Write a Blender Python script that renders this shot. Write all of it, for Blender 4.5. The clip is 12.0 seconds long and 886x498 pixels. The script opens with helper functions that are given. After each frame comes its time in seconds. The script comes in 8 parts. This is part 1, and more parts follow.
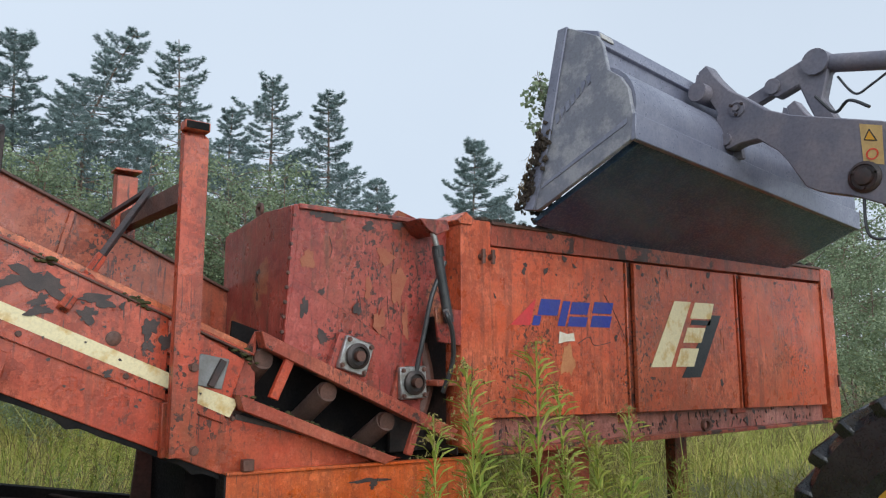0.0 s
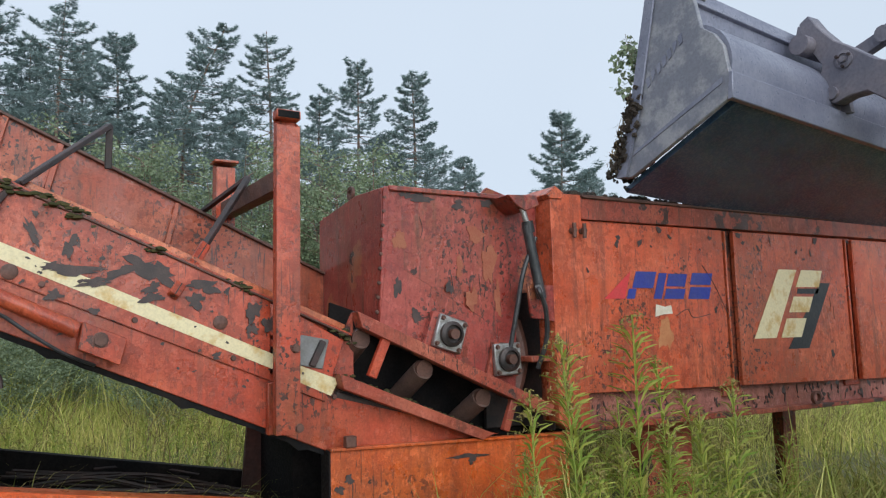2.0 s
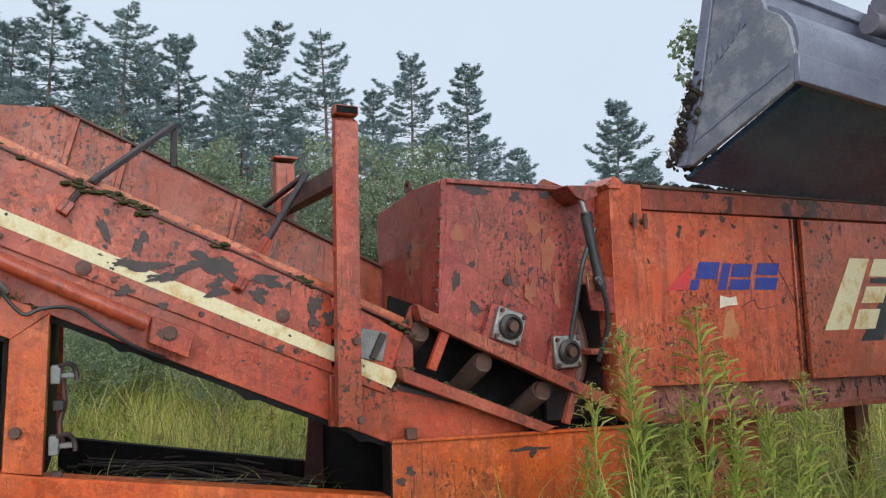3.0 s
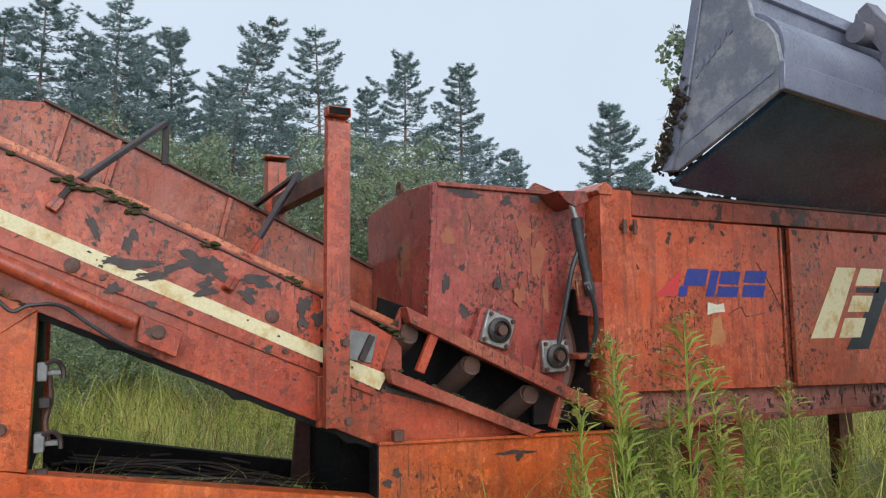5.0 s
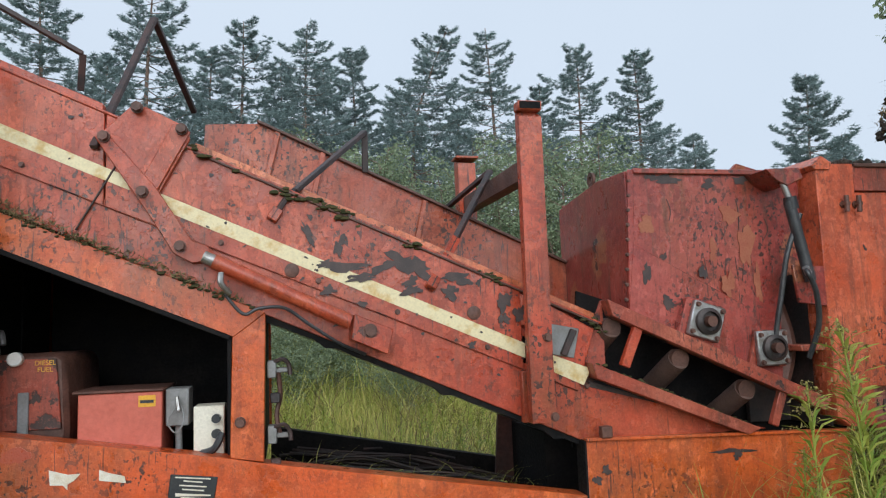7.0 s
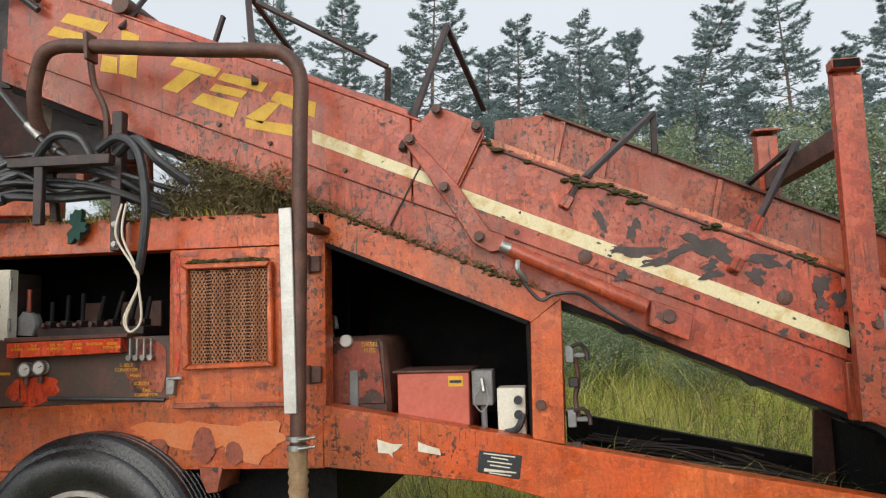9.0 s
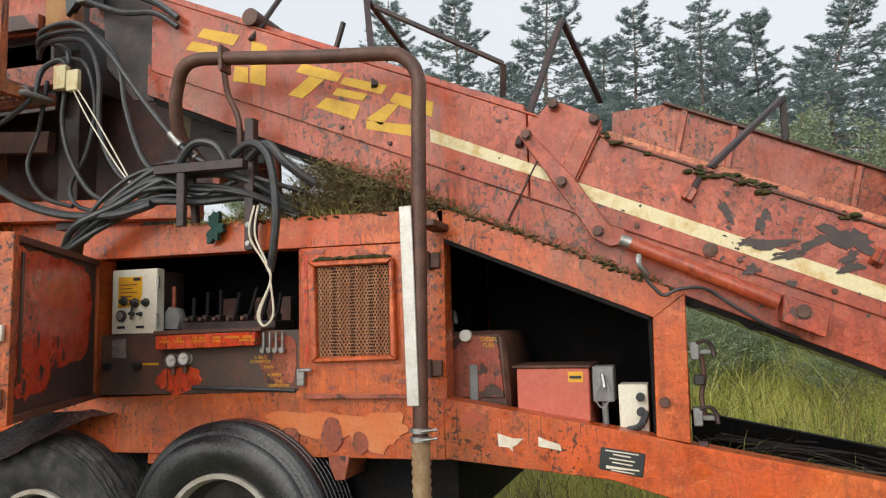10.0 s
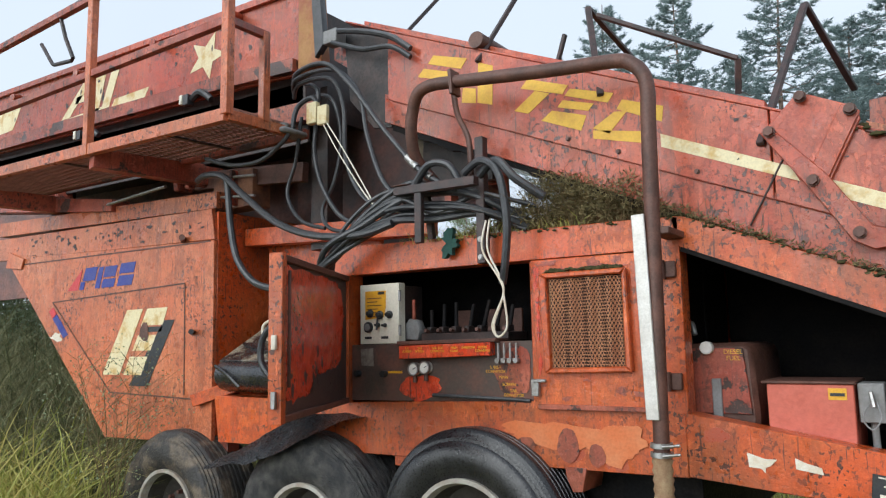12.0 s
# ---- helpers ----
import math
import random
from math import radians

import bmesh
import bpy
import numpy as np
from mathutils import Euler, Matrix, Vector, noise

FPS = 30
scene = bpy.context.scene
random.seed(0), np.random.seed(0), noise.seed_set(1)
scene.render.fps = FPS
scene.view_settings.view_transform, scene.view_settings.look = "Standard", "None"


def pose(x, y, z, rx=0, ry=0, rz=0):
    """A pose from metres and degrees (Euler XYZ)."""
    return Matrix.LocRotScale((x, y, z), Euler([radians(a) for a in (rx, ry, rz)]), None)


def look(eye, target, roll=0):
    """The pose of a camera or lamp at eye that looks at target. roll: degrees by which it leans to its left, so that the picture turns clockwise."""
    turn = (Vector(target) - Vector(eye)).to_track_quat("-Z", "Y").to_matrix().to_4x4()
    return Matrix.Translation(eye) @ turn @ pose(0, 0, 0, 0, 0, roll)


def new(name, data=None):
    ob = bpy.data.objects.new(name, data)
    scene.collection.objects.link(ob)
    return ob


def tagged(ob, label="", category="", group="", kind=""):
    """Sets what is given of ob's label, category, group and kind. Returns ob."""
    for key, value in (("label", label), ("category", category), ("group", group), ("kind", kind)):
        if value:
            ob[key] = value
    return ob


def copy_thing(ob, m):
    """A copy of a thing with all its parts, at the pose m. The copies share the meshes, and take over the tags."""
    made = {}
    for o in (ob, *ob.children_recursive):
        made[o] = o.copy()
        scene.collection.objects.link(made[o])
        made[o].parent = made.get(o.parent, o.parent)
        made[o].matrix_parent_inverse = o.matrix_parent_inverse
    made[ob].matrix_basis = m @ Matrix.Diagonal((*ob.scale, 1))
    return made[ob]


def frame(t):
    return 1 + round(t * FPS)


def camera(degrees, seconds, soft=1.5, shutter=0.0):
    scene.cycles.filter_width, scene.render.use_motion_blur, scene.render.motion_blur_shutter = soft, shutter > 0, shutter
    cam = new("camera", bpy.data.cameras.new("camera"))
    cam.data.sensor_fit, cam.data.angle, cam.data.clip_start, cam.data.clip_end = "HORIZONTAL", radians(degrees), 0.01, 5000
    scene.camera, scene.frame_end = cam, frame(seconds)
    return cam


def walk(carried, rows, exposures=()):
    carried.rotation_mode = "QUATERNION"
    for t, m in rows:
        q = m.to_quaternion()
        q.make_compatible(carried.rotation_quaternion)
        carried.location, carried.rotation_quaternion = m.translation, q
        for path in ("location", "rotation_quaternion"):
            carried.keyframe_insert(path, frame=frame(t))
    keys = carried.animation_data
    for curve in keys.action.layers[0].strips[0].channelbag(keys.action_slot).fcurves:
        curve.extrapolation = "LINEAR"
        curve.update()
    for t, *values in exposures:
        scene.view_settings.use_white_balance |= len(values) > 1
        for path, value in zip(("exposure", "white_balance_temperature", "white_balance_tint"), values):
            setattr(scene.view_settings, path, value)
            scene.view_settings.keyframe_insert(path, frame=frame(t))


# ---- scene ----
cam = camera(62.0, 12.0, soft=1.2)
PATH = [
    (0, (0.078, 0.071, 1.489), (1.265, 1.654, 1.775), -0.1),
    (0.5, (0.076, 0.07, 1.489), (1.225, 1.684, 1.764), -0.0),
    (1, (0.077, 0.065, 1.489), (1.191, 1.706, 1.751), -0.2),
    (1.5, (0.074, 0.064, 1.489), (1.143, 1.737, 1.734), -0.8),
    (2, (0.074, 0.072, 1.488), (1.063, 1.795, 1.717), -1.4),
    (2.5, (0.067, 0.082, 1.488), (0.97, 1.853, 1.707), -1.9),
    (2.7, (0.064, 0.084, 1.488), (0.936, 1.871, 1.704), -2.0),
    (4.3, (0.059, 0.086, 1.508), (0.908, 1.886, 1.71), -0.9),
    (4.5, (0.059, 0.084, 1.508), (0.922, 1.876, 1.714), -0.7),
    (5, (0.06, 0.075, 1.508), (0.941, 1.858, 1.717), -0.6),
    (5.5, (0.059, 0.07, 1.506), (0.912, 1.866, 1.718), -0.7),
    (6, (0.046, 0.069, 1.501), (0.813, 1.904, 1.712), -1.0),
    (6.5, (0.025, 0.091, 1.495), (0.647, 1.98, 1.708), -1.6),
    (7, (-0.009, 0.126, 1.49), (0.419, 2.068, 1.708), -2.0),
    (7.5, (-0.046, 0.144, 1.486), (0.16, 2.122, 1.7), -2.2),
    (7.7, (-0.055, 0.144, 1.485), (0.07, 2.129, 1.7), -2.4),
    (9.3, (-0.068, 0.11, 1.47), (-0.472, 2.057, 1.684), -1.5),
    (9.5, (-0.069, 0.105, 1.47), (-0.532, 2.039, 1.682), -1.5),
    (10, (-0.074, 0.092, 1.47), (-0.691, 1.982, 1.683), -1.4),
    (10.5, (-0.082, 0.086, 1.471), (-0.853, 1.919, 1.683), -1.4),
    (11, (-0.089, 0.084, 1.469), (-1.008, 1.848, 1.682), -1.4),
    (11.5, (-0.102, 0.071, 1.468), (-1.143, 1.764, 1.695), -1.4),
    (12, (-0.11, 0.05, 1.47), (-1.25, 1.673, 1.726), -1.1),
]
walk(cam, [(t, look(eye, target, roll)) for t, eye, target, roll in PATH], [(0, 0.50, 5800, 5), (6.5, 0.50, 5780, 5), (7.7, 0.48, 5780, 5), (9.5, 0.64, 6520, 7), (11.0, 0.68, 6350, 6), (12, 0.74, 5850, 5)])

# ---- world and light: overcast, drizzle, soft light from the open side ----
world = bpy.data.worlds.new("overcast")
scene.world = world
world.use_nodes = True
wn, wl = world.node_tree.nodes, world.node_tree.links
wn.clear()
sky = wn.new("ShaderNodeTexSky")
sky.sky_type, sky.sun_disc = "NISHITA", False
sky.sun_elevation, sky.sun_rotation = radians(32), radians(193)
sky.dust_density = 4.0
w_out, w_mix, w_sky, w_cloud = wn.new("ShaderNodeOutputWorld"), wn.new("ShaderNodeMixShader"), wn.new("ShaderNodeBackground"), wn.new("ShaderNodeBackground")
w_noise, w_ramp, w_tc = wn.new("ShaderNodeTexNoise"), wn.new("ShaderNodeValToRGB"), wn.new("ShaderNodeTexCoord")
w_noise.inputs["Scale"].default_value, w_noise.inputs["Detail"].default_value = 1.6, 3
w_ramp.color_ramp.elements[0].position, w_ramp.color_ramp.elements[1].position = 0.3, 0.75
w_ramp.color_ramp.elements[0].color = (0.535, 0.550, 0.585, 1)
w_ramp.color_ramp.elements[1].color = (0.592, 0.605, 0.636, 1)
wl.new(w_tc.outputs["Generated"], w_noise.inputs["Vector"])
wl.new(w_noise.outputs["Fac"], w_ramp.inputs["Fac"])
wl.new(w_ramp.outputs["Color"], w_cloud.inputs["Color"])
wl.new(sky.outputs["Color"], w_sky.inputs["Color"])
w_sky.inputs["Strength"].default_value, w_cloud.inputs["Strength"].default_value = 0.08, 1.0
w_mix.inputs[0].default_value = 0.88
wl.new(w_sky.outputs[0], w_mix.inputs[1])
wl.new(w_cloud.outputs[0], w_mix.inputs[2])
wl.new(w_mix.outputs[0], w_out.inputs["Surface"])

sun = new("sun", bpy.data.lights.new("sun", "SUN"))
sun.data.energy, sun.data.angle, sun.data.color = 1.8, radians(70), (1.0, 0.96, 0.9)
sun.matrix_world = look((-2.5, -8, 5.5), (0, 3, 1))


# ---- materials ----
def mat_base(name, rough=0.6, metal=0.0, spec=0.5):
    m = bpy.data.materials.new(name)
    m.use_nodes = True
    n, l = m.node_tree.nodes, m.node_tree.links
    b = n["Principled BSDF"]
    b.inputs["Roughness"].default_value, b.inputs["Metallic"].default_value = rough, metal
    b.inputs["Specular IOR Level"].default_value = spec
    return m, n, l, b


def n_noise(n, l, coord, scale, detail=4.0, rough=0.55, stretch=None):
    t = n.new("ShaderNodeTexNoise")
    t.inputs["Scale"].default_value, t.inputs["Detail"].default_value, t.inputs["Roughness"].default_value = scale, detail, rough
    if stretch:
        mp = n.new("ShaderNodeMapping")
        mp.inputs["Scale"].default_value = stretch
        l.new(coord, mp.inputs["Vector"])
        coord = mp.outputs["Vector"]
    l.new(coord, t.inputs["Vector"])
    return t.outputs["Fac"]


def n_ramp(n, l, fac, p0, p1, v0=0.0, v1=1.0):
    r = n.new("ShaderNodeMapRange")
    r.inputs["From Min"].default_value, r.inputs["From Max"].default_value = p0, p1
    r.inputs["To Min"].default_value, r.inputs["To Max"].default_value = v0, v1
    l.new(fac, r.inputs["Value"])
    return r.outputs["Result"]


def n_mix(n, l, fac, a, b, blend="MIX"):
    x = n.new("ShaderNodeMix")
    x.data_type, x.blend_type = "RGBA", blend
    for sock, v in ((x.inputs[0], fac), (x.inputs[6], a), (x.inputs[7], b)):
        if hasattr(v, "is_linked"):
            l.new(v, sock)
        elif isinstance(v, (int, float)):
            sock.default_value = v
        else:
            sock.default_value = (*v, 1)
    return x.outputs[2]


def n_math(n, l, op, a, b):
    x = n.new("ShaderNodeMath")
    x.operation = op
    for sock, v in ((x.inputs[0], a), (x.inputs[1], b)):
        if hasattr(v, "is_linked"):
            l.new(v, sock)
        else:
            sock.default_value = v
    return x.outputs[0]


def n_bump(n, l, b, height, strength=0.3, dist=0.01):
    bp = n.new("ShaderNodeBump")
    bp.inputs["Strength"].default_value, bp.inputs["Distance"].default_value = strength, dist
    l.new(height, bp.inputs["Height"])
    l.new(bp.outputs["Normal"], b.inputs["Normal"])


def paint(name, colour, faded, chip=(0.035, 0.022, 0.018), chips=0.62, streak=0.5, rough=0.38, moss=0.0, primer=None, dirt=(0.20, 0.068, 0.028), grimy=0.75):
    """Weathered, wet machine paint: faded patches, run marks, rust freckles and chips."""
    m, n, l, b = mat_base(name, rough)
    tc = n.new("ShaderNodeTexCoord").outputs["Object"]
    fade = n_ramp(n, l, n_noise(n, l, tc, 1.9, 7, 0.68), 0.43, 0.60)
    col = n_mix(n, l, fade, colour, faded)
    grime = n_ramp(n, l, n_noise(n, l, tc, 4.6, 8, 0.74), 0.47, 0.68, 0, grimy)
    col = n_mix(n, l, grime, col, tuple(c * 0.42 for c in colour))
    fine = n_noise(n, l, tc, 1.0, 4, 0.6, (46.0, 46.0, 2.6))
    col = n_mix(n, l, n_ramp(n, l, fine, 0.54, 0.72, 0, 0.26), col, tuple(c * 0.38 for c in colour))
    runs = n_noise(n, l, tc, 1.0, 5, 0.65, (13.0, 13.0, 1.1))
    col = n_mix(n, l, n_ramp(n, l, runs, 0.545, 0.64, 0, streak), col, (0.09, 0.038, 0.026))
    mud = n_math(n, l, "MULTIPLY", n_ramp(n, l, n_noise(n, l, tc, 0.85, 5, 0.6), 0.46, 0.66), n_ramp(n, l, n_noise(n, l, tc, 1.0, 6, 0.7, (22.0, 22.0, 5.0)), 0.34, 0.62, 0.25, 0.9))
    col = n_mix(n, l, mud, col, dirt)
    if primer:
        pr = n_noise(n, l, tc, 2.6, 3, 0.5)
        col = n_mix(n, l, n_ramp(n, l, pr, 0.60, 0.615, 0, 0.8), col, primer)
    big = n_noise(n, l, tc, 4.2, 9, 0.62)
    small = n_noise(n, l, tc, 34.0, 3, 0.5)
    c1 = n_ramp(n, l, big, chips, chips + 0.012)
    patch = n_ramp(n, l, n_noise(n, l, tc, 1.6, 4, 0.6), 0.47, 0.60)
    c2 = n_math(n, l, "MULTIPLY", n_ramp(n, l, small, 0.60, 0.608, 0, 0.95), patch)
    tiny = n_noise(n, l, tc, 1.0, 3, 0.6, (62.0, 62.0, 30.0))
    c3 = n_math(n, l, "MULTIPLY", n_ramp(n, l, tiny, 0.605, 0.615, 0, 0.95), n_ramp(n, l, patch, 0, 1, 0.25, 1.0))
    chipf = n_math(n, l, "MAXIMUM", n_math(n, l, "MAXIMUM", c1, c2), c3)
    pale = n_noise(n, l, tc, 17.0, 6, 0.7)
    col = n_mix(n, l, n_ramp(n, l, pale, 0.585, 0.605, 0, 0.38), col, tuple(min(1, 0.035 + c * 1.18) for c in faded))
    zone = n_ramp(n, l, n_noise(n, l, tc, 1.35, 4, 0.6), 0.44, 0.56)
    scab = n_math(n, l, "MULTIPLY", n_ramp(n, l, n_noise(n, l, tc, 23.0, 5, 0.62), 0.525, 0.54, 0, 0.62), zone)
    col = n_mix(n, l, scab, col, tuple(c * 0.52 for c in colour))
    peel = n_math(n, l, "MULTIPLY", n_ramp(n, l, n_noise(n, l, tc, 1.0, 5, 0.6, (30.0, 30.0, 13.0)), 0.575, 0.59, 0, 0.55), n_ramp(n, l, n_noise(n, l, tc, 1.9, 3), 0.5, 0.6))
    col = n_mix(n, l, peel, col, tuple(min(1, 0.02 + c * 1.3) for c in faded))
    col = n_mix(n, l, chipf, col, chip)
    if moss:
        mo = n_ramp(n, l, n_noise(n, l, tc, 7.0, 8, 0.7), 0.62 - moss * 0.1, 0.72, 0, moss)
        col = n_mix(n, l, mo, col, (0.05, 0.065, 0.02))
    lift = n.new("ShaderNodeMath")
    lift.operation = "ABSOLUTE"
    l.new(n_math(n, l, "SUBTRACT", n_noise(n, l, tc, 6.5, 6, 0.62), 0.5), lift.inputs[0])
    edge = n_math(n, l, "MULTIPLY", n_ramp(n, l, lift.outputs[0], 0.002, 0.008, 0.45, 0), n_ramp(n, l, n_noise(n, l, tc, 1.1, 3), 0.52, 0.60))
    col = n_mix(n, l, edge, col, tuple(0.35 * c for c in colour))
    drip = n_noise(n, l, tc, 1.0, 2, 0.5, (75.0, 75.0, 4.5))
    col = n_mix(n, l, n_math(n, l, "MULTIPLY", n_ramp(n, l, drip, 0.655, 0.667, 0, 0.9), n_ramp(n, l, n_noise(n, l, tc, 1.7, 3), 0.45, 0.55, 0.15, 1.0)), col, (0.055, 0.026, 0.022))
    grain = n_noise(n, l, tc, 85.0, 6, 0.75)
    col = n_mix(n, l, n_ramp(n, l, grain, 0.35, 0.50, 0.42, 0), col, tuple(0.45 * c for c in colour))
    col = n_mix(n, l, n_ramp(n, l, grain, 0.53, 0.70, 0, 0.40), col, tuple(min(1, 0.03 + 1.2 * c) for c in faded))
    l.new(col, b.inputs["Base Color"])
    b.inputs["Coat Weight"].default_value, b.inputs["Coat Roughness"].default_value = 0.14, 0.09
    l.new(n_ramp(n, l, n_noise(n, l, tc, 9.0, 5), 0.35, 0.7, rough - 0.14, rough + 0.16), b.inputs["Roughness"])
    h = n_math(n, l, "SUBTRACT", n_math(n, l, "ADD", n_noise(n, l, tc, 60.0, 3), n_noise(n, l, tc, 9.0, 5)), n_math(n, l, "ADD", n_math(n, l, "ADD", chipf, edge), n_math(n, l, "ADD", scab, peel)))
    n_bump(n, l, b, h, 0.5, 0.003)
    return m


def worn(name, colour, second, scale=8.0, rough=0.6, metal=0.0, bump=0.3, dist=0.004, lo=0.4, hi=0.65, spec=0.5):
    """Two-tone surface with coarse and fine variation."""
    m, n, l, b = mat_base(name, rough, metal, spec)
    tc = n.new("ShaderNodeTexCoord").outputs["Object"]
    col = n_mix(n, l, n_ramp(n, l, n_noise(n, l, tc, scale, 6, 0.65), lo, hi), colour, second)
    fine = n_noise(n, l, tc, scale * 11, 4)
    col = n_mix(n, l, n_ramp(n, l, fine, 0.4, 0.75, 0, 0.35), col, tuple(c * 0.5 for c in colour))
    l.new(col, b.inputs["Base Color"])
    l.new(n_ramp(n, l, fine, 0.3, 0.7, max(0.05, rough - 0.12), min(1, rough + 0.15)), b.inputs["Roughness"])
    n_bump(n, l, b, fine, bump, dist)
    return m


def leafy(name, a, c, rough=0.6, trans=0.0):
    """Foliage: colour differs from leaf to leaf."""
    m, n, l, b = mat_base(name, rough, 0.0, 0.3)
    g = n.new("ShaderNodeNewGeometry").outputs["Random Per Island"]
    tc = n.new("ShaderNodeTexCoord").outputs["Object"]
    col = n_mix(n, l, g, a, c)
    col = n_mix(n, l, n_ramp(n, l, n_noise(n, l, tc, 0.9, 3), 0.35, 0.7, 0, 0.6), col, tuple(0.6 * x for x in a))
    l.new(col, b.inputs["Base Color"])
    if trans:
        b.inputs["Subsurface Weight"].default_value = 0.0
        t = n.new("ShaderNodeBsdfTranslucent")
        l.new(col, t.inputs["Color"])
        mx = n.new("ShaderNodeMixShader")
        mx.inputs[0].default_value = trans
        l.new(b.outputs[0], mx.inputs[1])
        l.new(t.outputs[0], mx.inputs[2])
        l.new(mx.outputs[0], n["Material Output"].inputs["Surface"])
    return m


ORANGE = paint("paint_orange", (0.61, 0.090, 0.013), (0.63, 0.132, 0.027), chips=0.70, streak=0.35)
RED = paint("paint_red", (0.46, 0.058, 0.022), (0.49, 0.094, 0.038), chips=0.70, streak=0.45)
CHUTE = paint("paint_crimson", (0.31, 0.042, 0.034), (0.37, 0.072, 0.052), chips=0.64, streak=0.8, primer=(0.36, 0.14, 0.065))
SKIRT = paint("paint_brick_red", (0.40, 0.064, 0.024), (0.43, 0.100, 0.040), chips=0.73, streak=0.5)
HOPPER = paint("paint_hopper", (0.57, 0.094, 0.034), (0.58, 0.132, 0.056), chips=0.725, streak=0.5)
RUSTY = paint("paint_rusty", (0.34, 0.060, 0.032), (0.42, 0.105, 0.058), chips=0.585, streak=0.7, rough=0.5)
BLISTER = paint("paint_blistered", (0.37, 0.125, 0.095), (0.44, 0.19, 0.155), chips=0.655, streak=0.6, rough=0.45)
PALE = paint("paint_pale", (0.60, 0.15, 0.055), (0.58, 0.19, 0.080), chips=0.72, streak=0.4)
DEEP = paint("paint_deep_red", (0.66, 0.052, 0.016), (0.66, 0.085, 0.026), chips=0.72, streak=0.15, rough=0.3, dirt=(0.55, 0.060, 0.024), grimy=0.2)
STEEL = worn("rusty_brown_steel", (0.075, 0.034, 0.024), (0.15, 0.065, 0.045), 9, 0.55)
# Dark steel, and also the shade painted into recesses and gaps.
DARK = worn("dark_steel_and_shade", (0.022, 0.019, 0.019), (0.065, 0.040, 0.034), 7, 0.5)
# Near-black for bays and hollows: their shade is put into the colour.
BAY = worn("near_black_shade", (0.006, 0.006, 0.007), (0.016, 0.013, 0.012), 7, 0.7, spec=0.15)
BAR = worn("black_steel_bar", (0.028, 0.022, 0.022), (0.07, 0.035, 0.03), 14, 0.5)
CREAM = worn("cream_paint", (0.74, 0.64, 0.39), (0.56, 0.36, 0.11), 9, 0.42, lo=0.50, hi=0.64)
YELLOW = worn("yellow_lettering_paint", (0.72, 0.42, 0.03), (0.52, 0.26, 0.02), 9, 0.5, lo=0.5, hi=0.75)
BLUE = worn("blue_lettering_paint", (0.025, 0.04, 0.28), (0.05, 0.06, 0.24), 9, 0.45)
PINK = worn("red_triangle_paint", (0.60, 0.04, 0.05), (0.50, 0.05, 0.05), 9, 0.45)
BLACKP = worn("black_paint", (0.015, 0.018, 0.022), (0.03, 0.03, 0.03), 9, 0.4)
PEEL = worn("bare_dark_primer", (0.042, 0.030, 0.029), (0.075, 0.048, 0.042), 20, 0.5)
RUBBER = worn("wet_tyre_rubber", (0.012, 0.012, 0.014), (0.028, 0.027, 0.028), 9, 0.30, spec=0.6)
OLD_RUBBER = worn("cracked_tyre_rubber", (0.026, 0.026, 0.028), (0.105, 0.098, 0.090), 15, 0.40, bump=1.0, dist=0.014, lo=0.42, hi=0.66)
HOSE = worn("black_hose_rubber", (0.022, 0.024, 0.027), (0.050, 0.050, 0.054), 20, 0.36, spec=0.6)
RIM = worn("grey_wheel_paint", (0.42, 0.40, 0.36), (0.28, 0.22, 0.17), 11, 0.45)
ALU = worn("dull_aluminium", (0.62, 0.60, 0.57), (0.50, 0.47, 0.43), 12, 0.45, 0.55)
CHROME = worn("wet_zinc", (0.42, 0.42, 0.42), (0.26, 0.24, 0.21), 30, 0.38, 0.8)
GREY = worn("light_grey_enamel", (0.76, 0.72, 0.60), (0.66, 0.60, 0.48), 9, 0.4, lo=0.5, hi=0.8)
GREYBOX = worn("grey_box_enamel", (0.25, 0.25, 0.25), (0.17, 0.16, 0.15), 9, 0.5)
SALMON = worn("pink_red_enamel", (0.55, 0.13, 0.085), (0.48, 0.10, 0.06), 5, 0.45)
WHITE = worn("white_torn_paper", (0.75, 0.70, 0.60), (0.62, 0.52, 0.38), 20, 0.7)
BELT = worn("black_belt_rubber", (0.014, 0.014, 0.016), (0.034, 0.031, 0.030), 6, 0.26, spec=0.7)
SOIL = worn("wet_soil", (0.050, 0.038, 0.030), (0.115, 0.085, 0.062), 14, 0.9, bump=1.0, dist=0.03)
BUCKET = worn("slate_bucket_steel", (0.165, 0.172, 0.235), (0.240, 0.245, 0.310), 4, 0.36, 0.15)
# Wet floor steel, darkened and blued in colour against the hopper's orange bounce.
BUCKET_UNDER = worn("darkened_wet_bucket_floor", (0.026, 0.062, 0.125), (0.072, 0.122, 0.200), 6, 0.24)
RIM_DARK = worn("dark_wheel_disc", (0.07, 0.062, 0.055), (0.035, 0.028, 0.024), 9, 0.55)
BUCKET_IN = worn("muddy_bucket_steel", (0.185, 0.190, 0.230), (0.310, 0.310, 0.335), 6, 0.45, 0.1, lo=0.46, hi=0.58)
ARM = worn("grey_brown_arm_paint", (0.155, 0.150, 0.190), (0.225, 0.200, 0.225), 5, 0.5, 0.1)
YEL = worn("loader_yellow_paint", (0.60, 0.33, 0.02), (0.45, 0.24, 0.03), 6, 0.45)
CANVAS = worn("woven_exhaust_wrap", (0.36, 0.25, 0.14), (0.24, 0.13, 0.07), 18, 0.85, bump=0.8)
LABEL_Y = worn("orange_yellow_sticker", (0.75, 0.40, 0.02), (0.65, 0.30, 0.02), 14, 0.5)
